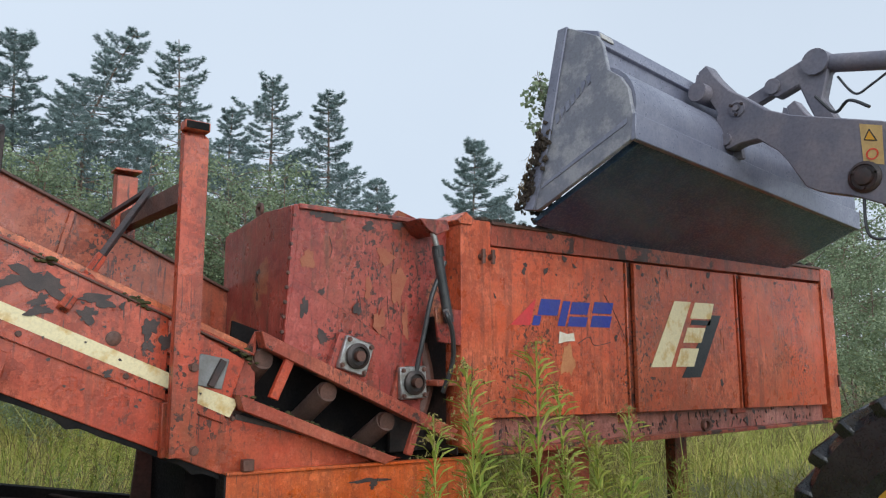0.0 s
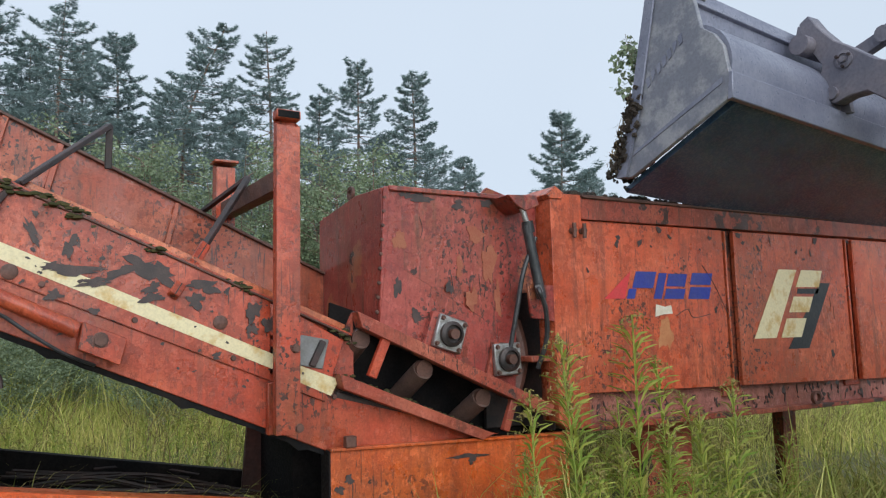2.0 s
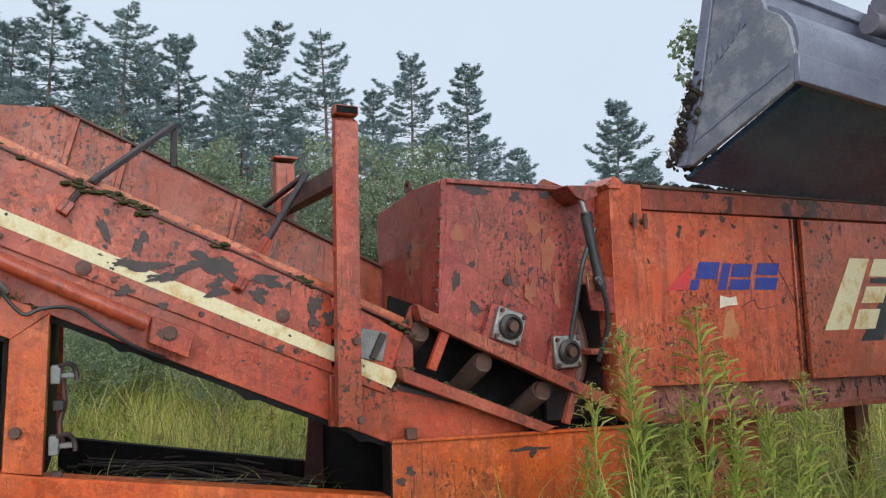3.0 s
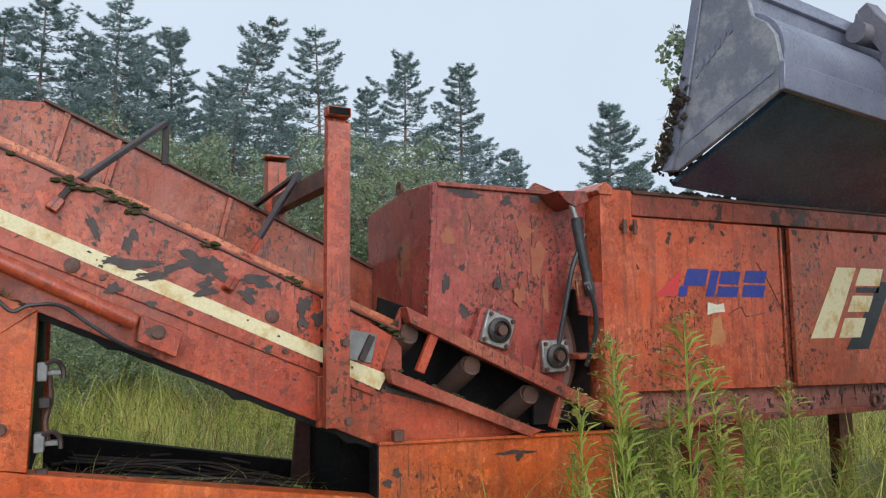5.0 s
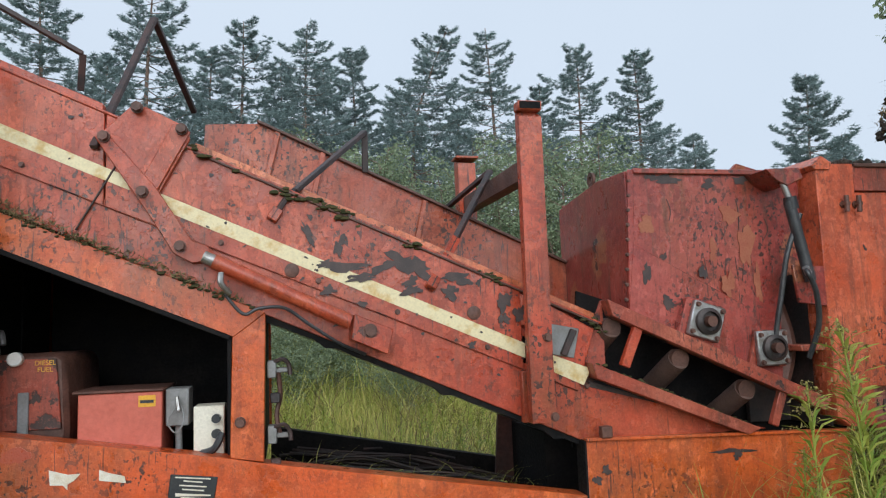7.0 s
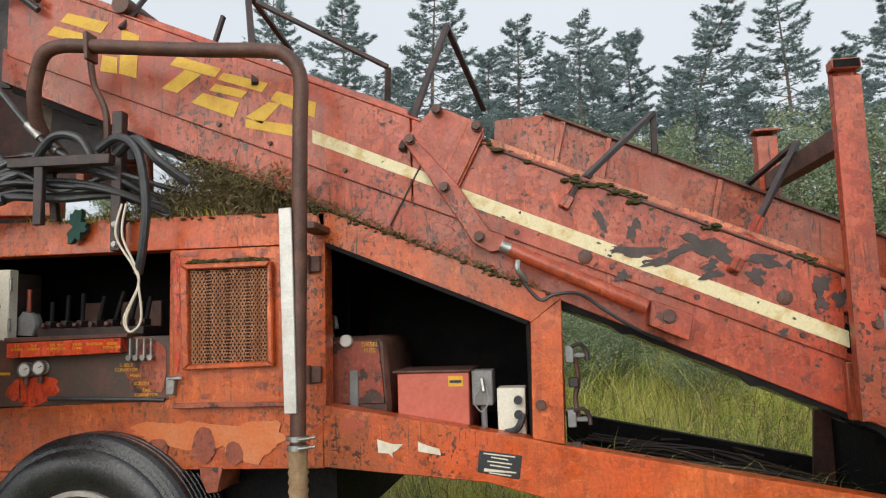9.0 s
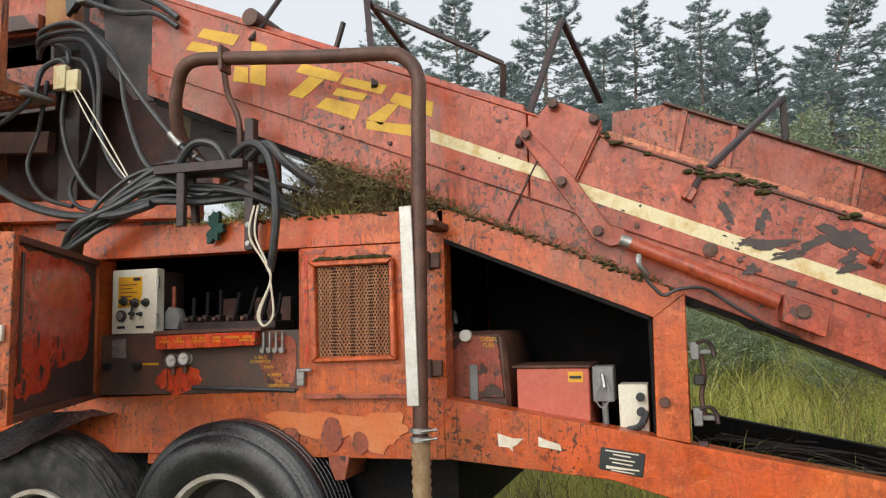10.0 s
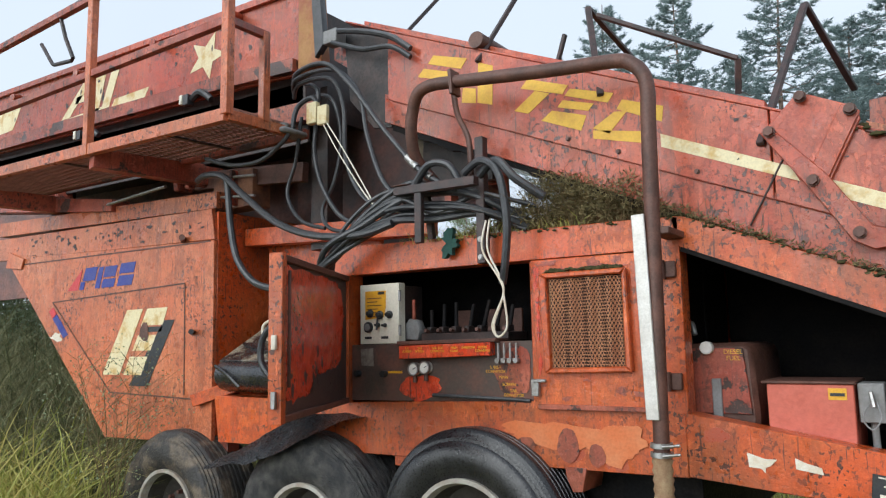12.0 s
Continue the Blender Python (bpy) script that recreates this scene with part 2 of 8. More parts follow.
GLASS_W = worn("gauge_face", (0.75, 0.72, 0.68), (0.65, 0.62, 0.57), 14, 0.25)
GREEN_RAG = worn("dark_green_cloth", (0.02, 0.06, 0.05), (0.03, 0.09, 0.07), 20, 0.9)
# Bark and needles are paled, birch leaves greyed, to hold distance haze.
BARK = worn("pine_bark", (0.19, 0.135, 0.110), (0.29, 0.185, 0.135), 5, 0.9, bump=1.0, dist=0.03)
NEEDLE = leafy("hazed_pine_needles", (0.26, 0.345, 0.345), (0.42, 0.50, 0.475), 0.6, 0.40)
LEAF = leafy("birch_leaves", (0.215, 0.280, 0.170), (0.39, 0.45, 0.270), 0.5, 0.3)
WEED = leafy("goldenrod_leaves", (0.22, 0.34, 0.05), (0.64, 0.61, 0.14), 0.45, 0.30)
WEED_DRY = leafy("goldenrod_tops", (0.30, 0.27, 0.07), (0.20, 0.14, 0.07), 0.8)
GRASS = leafy("meadow_grass", (0.40, 0.50, 0.08), (0.90, 0.74, 0.28), 0.7, 0.25)
REED = leafy("coarse_reed_grass", (0.31, 0.37, 0.07), (0.64, 0.56, 0.20), 0.6, 0.25)
DRYW = leafy("dry_brown_weeds", (0.13, 0.105, 0.05), (0.27, 0.19, 0.10), 0.9)
MOSS = leafy("moss", (0.030, 0.036, 0.012), (0.085, 0.070, 0.026), 0.9)
GROUND = worn("meadow_soil", (0.11, 0.115, 0.04), (0.19, 0.17, 0.08), 1.5, 0.95, bump=1.0, dist=0.05)


# ---- building helpers ----
def thing(name, label, category, base=(0, 0, 0), group="", kind=""):
    e = new(name)
    e.empty_display_size = 0.2
    e.location = base
    return tagged(e, label, category, group, kind)


def mesh_of(name, bm, material):
    bmesh.ops.recalc_face_normals(bm, faces=bm.faces)
    me = bpy.data.meshes.new(name)
    bm.to_mesh(me)
    bm.free()
    me.materials.append(material)
    return me


def part(name, bm, material, parent=None, label="", smooth=True, kind=""):
    """Links a bmesh (or ready mesh) as one mesh object under a thing or a part; coordinates are the world's."""
    me = bm if isinstance(bm, bpy.types.Mesh) else mesh_of(name, bm, material)
    if smooth:
        me.shade_smooth()
        me.set_sharp_from_angle(angle=radians(38))
    ob = new(name, me)
    if parent is not None:
        ob.parent = parent
        ob.matrix_parent_inverse = Matrix.Translation(-parent.location) if parent.data is None else Matrix()
    return tagged(ob, label, kind=kind)


def B(bm=None):
    return bm if bm is not None else bmesh.new()


def box(x0, x1, y0, y1, z0, z1, bm=None, bevel=0.004):
    bm2 = bmesh.new()
    v = bmesh.ops.create_cube(bm2, size=1)["verts"]
    for q in v:
        q.co = Vector(((x0 + x1) / 2 + q.co.x * (x1 - x0), (y0 + y1) / 2 + q.co.y * (y1 - y0), (z0 + z1) / 2 + q.co.z * (z1 - z0)))
    if bevel:
        bmesh.ops.bevel(bm2, geom=bm2.edges[:], offset=bevel, segments=1, affect="EDGES")
    return merge(bm, bm2)


def merge(bm, other):
    if bm is None:
        return other
    me = bpy.data.meshes.new("tmp")
    other.to_mesh(me)
    other.free()
    bm.from_mesh(me)
    bpy.data.meshes.remove(me)
    return bm


def plate(poly, y0, y1, bm=None, bevel=0.003, axis="y"):
    """A flat plate: outline in x, z (axis y) or y, z (axis x) or x, y (axis z), between two planes."""
    bm2 = bmesh.new()
    put = {"y": lambda a, c, d: (a, d, c), "x": lambda a, c, d: (d, a, c), "z": lambda a, c, d: (a, c, d)}[axis]
    f = bm2.faces.new([bm2.verts.new(put(a, c, y0)) for a, c in poly])
    ext = bmesh.ops.extrude_face_region(bm2, geom=[f])["geom"]
    d = y1 - y0
    mv = Vector({"y": (0, d, 0), "x": (d, 0, 0), "z": (0, 0, d)}[axis])
    bmesh.ops.translate(bm2, verts=[g for g in ext if isinstance(g, bmesh.types.BMVert)], vec=mv)
    if bevel:
        bmesh.ops.bevel(bm2, geom=bm2.edges[:], offset=bevel, segments=1, affect="EDGES", clamp_overlap=True)
    return merge(bm, bm2)


def rod(p, q, r, bm=None, n=10, r2=None, cap=True):
    """A round bar between two points."""
    bm2 = bmesh.new()
    p, q = Vector(p), Vector(q)
    d = q - p
    m = Matrix.Translation((p + q) / 2) @ d.to_track_quat("Z", "Y").to_matrix().to_4x4()
    bmesh.ops.create_cone(bm2, cap_ends=cap, segments=n, radius1=r, radius2=r if r2 is None else r2, depth=d.length, matrix=m)
    return merge(bm, bm2)


def bar(p, q, w, h, bm=None, up=(0, 0, 1), bevel=0.003):
    """A rectangular bar between two points, w across and h along up."""
    bm2 = bmesh.new()
    p, q = Vector(p), Vector(q)
    d = (q - p).normalized()
    s = d.cross(Vector(up)).normalized()
    u = s.cross(d).normalized()
    rings = [[bm2.verts.new(c + s * (a * w / 2) + u * (e * h / 2)) for a, e in ((-1, -1), (1, -1), (1, 1), (-1, 1))] for c in (p, q)]
    for i in range(4):
        bm2.faces.new((rings[0][i], rings[0][(i + 1) % 4], rings[1][(i + 1) % 4], rings[1][i]))
    bm2.faces.new(rings[0][::-1])
    bm2.faces.new(rings[1])
    if bevel:
        bmesh.ops.bevel(bm2, geom=bm2.edges[:], offset=bevel, segments=1, affect="EDGES")
    return merge(bm, bm2)


def curve_points(pts, steps=6):
    """Catmull-Rom through the points."""
    pts = [Vector(p) for p in pts]
    out = []
    for i in range(len(pts) - 1):
        p0, p1, p2, p3 = pts[max(i - 1, 0)], pts[i], pts[i + 1], pts[min(i + 2, len(pts) - 1)]
        for k in range(steps):
            t = k / steps
            out.append(0.5 * ((2 * p1) + (p2 - p0) * t + (2 * p0 - 5 * p1 + 4 * p2 - p3) * t * t + (3 * p1 - p0 - 3 * p2 + p3) * t ** 3))
    return out + [pts[-1]]


def tube(pts, r, bm=None, n=8, steps=6):
    """A bent round tube through the points (steps 0: straight pieces)."""
    bm2 = bmesh.new()
    pts = curve_points(pts, steps) if steps else [Vector(p) for p in pts]
    rings, s = [], None
    for i, p in enumerate(pts):
        d = (pts[min(i + 1, len(pts) - 1)] - pts[max(i - 1, 0)]).normalized()
        s = (d.orthogonal() if s is None else s - d * s.dot(d)).normalized()
        u = d.cross(s)
        rr = r[i] if isinstance(r, (list, tuple)) else r
        rings.append([bm2.verts.new(p + (s * math.cos(a) + u * math.sin(a)) * rr) for a in [2 * math.pi * k / n for k in range(n)]])
    for a, c in zip(rings, rings[1:]):
        for k in range(n):
            bm2.faces.new((a[k], a[(k + 1) % n], c[(k + 1) % n], c[k]))
    bm2.faces.new(rings[0][::-1])
    bm2.faces.new(rings[-1])
    return merge(bm, bm2)


def lathe(profile, axis_at, axis="y", bm=None, n=40, wob=0.0, seed=1, open_front=False):
    """Turns a profile of (radius, offset along the axis) round an axis through a point."""
    bm2 = bmesh.new()
    rings = []
    rng = random.Random(seed)
    c = Vector(axis_at)
    for rad, off in profile:
        ring = []
        for k in range(n):
            a = 2 * math.pi * k / n
            rr = rad * (1 + wob * (rng.random() - 0.5))
            v = Vector((rr * math.cos(a), off, rr * math.sin(a))) if axis == "y" else Vector((off, rr * math.cos(a), rr * math.sin(a)))
            ring.append(bm2.verts.new(c + v))
        rings.append(ring)
    for a, d in zip(rings, rings[1:]):
        for k in range(n):
            bm2.faces.new((a[k], a[(k + 1) % n], d[(k + 1) % n], d[k]))
    if profile[0][0] == profile[-1][0] and profile[1][0] > profile[0][0]:
        for k in range(n):
            bm2.faces.new((rings[-1][k], rings[-1][(k + 1) % n], rings[0][(k + 1) % n], rings[0][k]))
    else:
        if not open_front:
            bm2.faces.new(rings[0])
        bm2.faces.new(rings[-1][::-1])
    return merge(bm, bm2)


def bolt(x, y, z, r=0.016, h=0.016, bm=None, n=6):
    """A bolt head that faces the open side (-y)."""
    bm = rod((x, y, z), (x, y - 0.25 * h, z), r * 1.22, bm, 12)
    return rod((x, y - 0.3 * h, z), (x, y - h, z), r, bm, n)


def slab(quad, y, bm=None, t=0.002):
    """A thin painted shape on a face in the plane y."""
    return plate(quad, y, y - t, bm, 0)


def lerp(a, c, t):
    return a + (c - a) * t


FLAKE = [0]


def blob(cx, cz, rx, rz, y, seed, ang=0.0, n=22, t=0.0012, rough=0.35, bm=None):
    """An irregular flake on a face in the plane y."""
    FLAKE[0] += 1
    y -= 0.00012 * (FLAKE[0] % 17)
    rng = random.Random(seed)
    ph = [rng.uniform(0, 6.28) for _ in range(4)]
    pts = []
    for k in range(n):
        a = 2 * math.pi * k / n
        r = 1 + rough * (0.5 * math.sin(2 * a + ph[0]) + 0.45 * math.sin(3 * a + ph[1]) + 0.4 * math.sin(5 * a + ph[2]) + 0.35 * math.sin(8 * a + ph[3])) + rng.uniform(-0.14, 0.14) * rough / 0.35
        px, pz = rx * r * math.cos(a), rz * r * math.sin(a)
        pts.append((cx + px * math.cos(ang) - pz * math.sin(ang), cz + px * math.sin(ang) + pz * math.cos(ang)))
    return plate(pts, y, y - t, bm, 0)


def writing(text, x, z, y, size, material, parent, label=""):
    """Raised lettering in Blender's own font on a face in the plane y."""
    cu = bpy.data.curves.new("lettering", "FONT")
    cu.body, cu.size, cu.extrude, cu.align_x = text, size, 0.0008, "CENTER"
    tmp = bpy.data.objects.new("lettering", cu)
    me = bpy.data.meshes.new_from_object(tmp)
    bpy.data.objects.remove(tmp)
    me.transform(Matrix.Translation((x, y, z)) @ Matrix.Rotation(radians(90), 4, "X"))
    me.materials.clear()
    me.materials.append(material)
    return part("lettering", me, material, parent, label)


# ---- ground ----
def ground_z(x, y):
    rise = 0.9 * max(0.0, min(1.0, (y - 7) / 16)) + 0.9 * max(0.0, min(1.0, (-x - 7.2) / 4)) * max(0.0, min(1.0, (y + 2) / 5))
    near = 0.06 * noise.noise(Vector((x * 0.35, y * 0.35, 0)))
    return rise * (1 if abs(x) + abs(y) < 120 else 0.9) + near


gbm = bmesh.new()
gs = [math.copysign(abs(t) ** 2.6 * 900, t) for t in np.linspace(-1, 1, 111)]
gv = [[gbm.verts.new((x, y + 6, ground_z(x, y + 6))) for x in gs] for y in gs]
for i in range(110):
    for j in range(110):
        gbm.faces.new((gv[i][j], gv[i][j + 1], gv[i + 1][j + 1], gv[i + 1][j]))
tagged(part("ground", gbm, GROUND, smooth=True), "damp overgrown meadow soil under grass", "ground", kind="structure")

W = 3.2                       # the machine's side plane
# ---- feed hopper ----
hop = thing("feed_hopper", "orange-red steel feed hopper on legs with weathered panels", "hopper", (4.6, 4.4, 0))
D1 = 5.7
part("corner_post", plate([(2.53, 2.23), (2.742, 2.235), (2.745, 0.97), (2.60, 0.97), (2.53, 1.02)], W - 0.02, W + 0.12), HOPPER, hop)
part("corner_post", plate([(6.47, 2.225), (6.655, 2.22), (6.665, 0.97), (6.50, 0.96)], W - 0.02, W + 0.12), HOPPER, hop)
part("top_rail", plate([(2.745, 2.10), (6.47, 2.115), (6.47, 2.215), (2.745, 2.225)], W - 0.015, W + 0.10), RUSTY, hop, "scraped rusty top rail")
part("rim_cap", box(2.75, 6.47, W - 0.03, W + 0.16, 2.217, 2.237), STEEL, hop, "dark soiled rim strip")
part("bottom_rail", plate([(2.75, 1.145), (6.50, 1.07), (6.52, 0.93), (2.75, 0.955)], W + 0.06, W + 0.12), BLISTER, hop, "rust-blistered bottom rail")
part("bottom_flange", plate([(2.75, 0.985), (6.52, 0.945), (6.52, 0.925), (2.75, 0.950)], W - 0.01, W + 0.10), RUSTY, hop)
for x0, x1 in ((2.75, 3.90), (4.005, 5.17), (5.275, 6.47)):
    zb0, zb1 = 1.15 - (x0 - 2.75) * 0.02, 1.15 - (x1 - 2.75) * 0.02
    part("side_panel", plate([(x0, 2.095), (x1, 2.095), (x1, zb1), (x0, zb0)], W, W + 0.03), HOPPER, hop)
for x0, x1 in ((3.905, 4.00), (5.175, 5.27)):
    # Rusty paint, darker than the panels, also carries the channel's shade.
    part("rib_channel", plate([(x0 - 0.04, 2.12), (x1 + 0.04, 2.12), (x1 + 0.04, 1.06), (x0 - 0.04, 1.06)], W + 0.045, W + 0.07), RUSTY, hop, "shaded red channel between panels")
    part("rib_edge", box(x0 + 0.002, x0 + 0.016, W - 0.012, W + 0.05, 1.10, 2.09), HOPPER, hop)
part("side_wall_far", box(2.53, 6.66, D1, D1 + 0.08, 1.0, 2.3), HOPPER, hop)
part("end_wall", box(6.55, 6.63, W + 0.121, D1 - 0.001, 1.0, 2.2), HOPPER, hop)
part("end_wall", box(2.55, 2.63, W + 0.121, D1 - 0.001, 1.0, 2.2), HOPPER, hop)
part("floor_chute", box(2.64, 6.54, W + 0.125, D1 - 0.004, 1.0, 1.06), DARK, hop)
for x, y in ((5.47, 4.0), (5.47, 5.3), (3.4, 3.45), (3.66, 3.45), (3.5, 5.3)):
    part("leg", box(x - 0.08, x + 0.08, y - 0.05, y + 0.05, -0.05, 1.0), RUSTY, hop)
part("hinge_pin", bolt(2.665, W - 0.02, 2.03, 0.014, 0.04, rod((2.665, W - 0.05, 1.99), (2.665, W - 0.05, 2.07), 0.012)), STEEL, hop)
part("hinge_pin", bolt(2.735, W - 0.02, 2.03, 0.014, 0.04, rod((2.735, W - 0.05, 1.99), (2.735, W - 0.05, 2.07), 0.012)), STEEL, hop)
part("hinge_pin", rod((6.60, W - 0.05, 1.97), (6.60, W - 0.05, 2.06), 0.012), STEEL, hop)
part("hinge_pin", rod((6.60, W - 0.05, 1.22), (6.60, W - 0.05, 1.32), 0.012), STEEL, hop)
part("shackle", lathe([(0.03, -0.012), (0.045, -0.012), (0.045, 0.012), (0.03, 0.012)], (4.68, W - 0.03, 1.01), n=14), STEEL, hop)
part("back_gusset", plate([(2.42, 2.23), (2.60, 2.40), (2.74, 2.36), (2.78, 2.23)], 3.9, 3.93), CHUTE, hop, "raised crimson rim corner")
part("rim_fold", plate([(2.50, 2.22), (2.56, 2.27), (2.62, 2.235), (2.6, 2.2), (2.52, 2.2)], W - 0.03, W + 0.3), HOPPER, hop)


def mark(x0, x1, z0, z1, lean, y, material, parent, label="", name="painted_block"):
    """A slanted painted block."""
    return part(name, slab([(x0, z0), (x1, z0), (x1 + lean, z1), (x0 + lean, z1)], y), material, parent, label)


def maker_mark(x, z, s, y, parent, dz=0.0):
    """A red triangle and a row of slanted blue bars."""
    part("painted_triangle", slab([(x, z), (x + 0.150 * s, z), (x + 0.205 * s, z + 0.158 * s)], y), PINK, parent, "faded red painted triangle")
    for a, c, z0, z1 in ((0.212, 0.375, 0.062, 0.158), (0.165, 0.225, 0.0, 0.058), (0.376, 0.440, 0.0, 0.152), (0.462, 0.622, 0.0, 0.060), (0.482, 0.638, 0.074, 0.150), (0.662, 0.842, 0.0, 0.072), (0.684, 0.862, 0.086, 0.158)):
        mark(x + a * s + 0.0 * z0, x + c * s, z + z0 * s, z + z1 * s, 0.35 * (z1 - z0) * s, y, BLUE, parent, "blue painted bar")


def emblem(x, z, s, y, parent):
    """Cream slanted blocks with a black shadow block."""
    def q(pts):
        return [(x + a * s, z + c * s) for a, c in pts]
    for pts, mm in (([(0, 0), (0.215, 0), (0.475, 0.45), (0.285, 0.45)], CREAM), ([(0.525, 0.45), (0.755, 0.45), (0.705, 0.335), (0.455, 0.335)], CREAM),
                    ([(0.425, 0.270), (0.635, 0.270), (0.575, 0.165), (0.365, 0.165)], CREAM), ([(0.335, 0.125), (0.545, 0.125), (0.475, 0.0), (0.265, 0.0)], CREAM),
                    ([(0.33, -0.075), (0.55, -0.075), (0.835, 0.365), (0.72, 0.365)], BLACKP), ([(0.475, 0.325), (0.705, 0.325), (0.69, 0.290), (0.46, 0.290)], BLACKP)):
        part("painted_block", slab(q(pts), y - (0.0006 if mm is CREAM else 0.0)), mm, parent, "cream painted slanted block" if mm is CREAM else "black painted shadow block")


maker_mark(2.90, 1.662, 1.0, W - 0.001, hop)
emblem(4.14, 1.41, 1.0, W - 0.001, hop)
part("torn_sticker", slab([(3.29, 1.63), (3.36, 1.615), (3.41, 1.625), (3.42, 1.575), (3.35, 1.572), (3.28, 1.558)], W - 0.002, t=0.004), WHITE, hop, "torn white paper sticker")
part("bare_patch", blob(3.36, 1.46, 0.05, 0.10, W - 0.001, 3), worn("tan_undercoat", (0.50, 0.22, 0.09), (0.42, 0.15, 0.06), 15, 0.6), hop)
rs = random.Random(5)
for i in range(46):
    x = rs.uniform(2.6, 6.4)
    part("paint_flake", blob(x, rs.choice((rs.uniform(1.18, 2.05), rs.uniform(1.95, 2.08), rs.uniform(0.97, 1.1))), rs.uniform(0.006, 0.022), rs.uniform(0.006, 0.03), W - 0.001 + (0.06 if 0 else 0), 100 + i, rs.uniform(0, 3), 12), PEEL, hop)
for i in range(9):
    x, z = rs.uniform(2.8, 6.4), rs.uniform(1.3, 2.06)
    part("run_mark", tube([(x, W - 0.0005, z), (x + rs.uniform(-.006, .006), W - 0.001, z - 0.05), (x + rs.uniform(-.01, .01), W - 0.0005, z - rs.uniform(0.08, 0.25))], 0.0016, n=4, steps=2), PEEL, hop)
part("scratch", tube([(3.70, W - 0.001, 1.87), (3.80, W - 0.001, 1.75), (3.90, W - 0.001, 1.58)], 0.003, n=4), PEEL, hop)
part("scratch", tube([(3.45, W - 0.001, 1.56), (3.55, W - 0.001, 1.60), (3.60, W - 0.001, 1.55), (3.75, W - 0.001, 1.57)], 0.003, n=4), PEEL, hop)
for i in range(110):
    part("rust_blister", blob(rs.uniform(2.8, 6.3), rs.uniform(0.975, 1.085), rs.uniform(0.003, 0.008), rs.uniform(0.008, 0.024), W + 0.0595, 3000 + i, rs.uniform(-0.9, 0.9), 9, 0.004, 0.5), PEEL, hop)
cross = bmesh.new()
cv_ = [cross.verts.new(p) for p in ((5.285, W - 0.002, 2.085), (6.46, W - 0.002, 2.085), (6.46, W - 0.002, 1.09), (5.285, W - 0.002, 1.11), (5.86, W - 0.020, 1.60))]
for k in range(4):
    cross.faces.new((cv_[k], cv_[(k + 1) % 4], cv_[4]))
cross.faces.new(cv_[3::-1])
part("cross_broken_panel", cross, HOPPER, hop, "panel pressed out along its diagonals", smooth=False)
# scattered soil on the rim and the load in the hopper
sbm = bmesh.new()
for i in range(420):
    x = rs.uniform(2.66, 6.4) if i > 120 else rs.uniform(2.66, 3.5)
    r = rs.uniform(0.006, 0.026) * (0.6 + 0.8 * abs(math.sin(x * 7.3) * math.sin(x * 2.1)))
    bmesh.ops.create_icosphere(sbm, subdivisions=1, radius=r, matrix=Matrix.Translation((x, W + rs.uniform(-0.02, 0.12), 2.24 + r * 0.3)))
heap = bmesh.new()
grid = []
for i in range(41):
    row = []
    for j in range(15):
        x, y = 2.68 + 2.2 * i / 40, W + 0.13 + 0.9 * j / 14
        fall = math.sin(math.pi * min(1, i / 18)) ** 0.6 if i < 9 else max(0.0, 1 - (i - 9) / 32)
        row.append(heap.verts.new((x, y, 2.17 + 0.14 * fall * math.sin(math.pi * (j + 0.5) / 15) ** 0.5 + 0.05 * noise.noise(Vector((x * 9, y * 9, 1))) + 0.03 * noise.noise(Vector((x * 31, y * 31, 5))))))
    grid.append(row)
for i in range(40):
    for j in range(14):
        heap.faces.new((grid[i][j], grid[i + 1][j], grid[i + 1][j + 1], grid[i][j + 1]))
tagged(part("soil_heap", heap, SOIL), "dark wet soil heaped in the feed hopper", "soil", kind="stuff")
tagged(part("spilled_soil", sbm, SOIL), "crumbs of dark wet soil along the hopper rim", "soil", kind="stuff")

# ---- discharge chute of the hopper ----
ch = thing("discharge_chute", "crimson sheet-steel chute with worn paint and bearings", "chute", (2.05, 3.75, 0))
CH_Y = 3.3
part("front_plate", plate([(1.615, 2.215), (2.52, 2.20), (2.52, 1.71), (2.375, 1.69), (2.345, 1.14), (1.56, 1.555)], CH_Y, CH_Y + 0.03), CHUTE, ch)
# Two dark plates paint the shadow gap beside the hopper post.
part("recess_plate", box(2.30, 2.545, 3.52, 3.55, 0.97, 1.75), DARK, ch, "dark plate standing for the shade in the recess")
part("recess_side", box(2.534, 2.548, 3.23, 3.52, 0.97, 1.76), DARK, ch, "dark plate standing for the shade on the recess side")
part("recess_pipe", tube([(2.43, 3.42, 1.55), (2.46, 3.40, 1.35), (2.40, 3.40, 1.15)], 0.04), STEEL, ch)
part("recess_shelf", box(2.40, 2.53, W + 0.02, W + 0.2, 1.33, 1.36), RUSTY, ch)
part("side_plate", plate([(CH_Y + 0.031, 2.215), (3.66, 2.23), (4.2, 2.17), (4.2, 1.86), (4.13, 1.5), (CH_Y + 0.031, 1.5)], 1.60, 1.63, axis="x"), CHUTE, ch, "dull red side plate streaked with rain marks")
part("edge_angle", bar((1.612, CH_Y - 0.004, 2.215), (1.575, CH_Y - 0.004, 1.53), 0.03, 0.012, up=(0, 1, 0)), CHUTE, ch)
part("far_plate", box(1.63, 2.5, 4.2, 4.23, 1.2, 2.2), CHUTE, ch)
part("top_flange", box(1.62, 2.50, CH_Y - 0.02, CH_Y + 0.06, 2.195, 2.22), CHUTE, ch)
part("lifting_eye", lathe([(0.02, -0.008), (0.04, -0.008), (0.04, 0.008), (0.02, 0.008)], (1.615, 3.75, 2.26), axis="x", n=14), STEEL, ch)
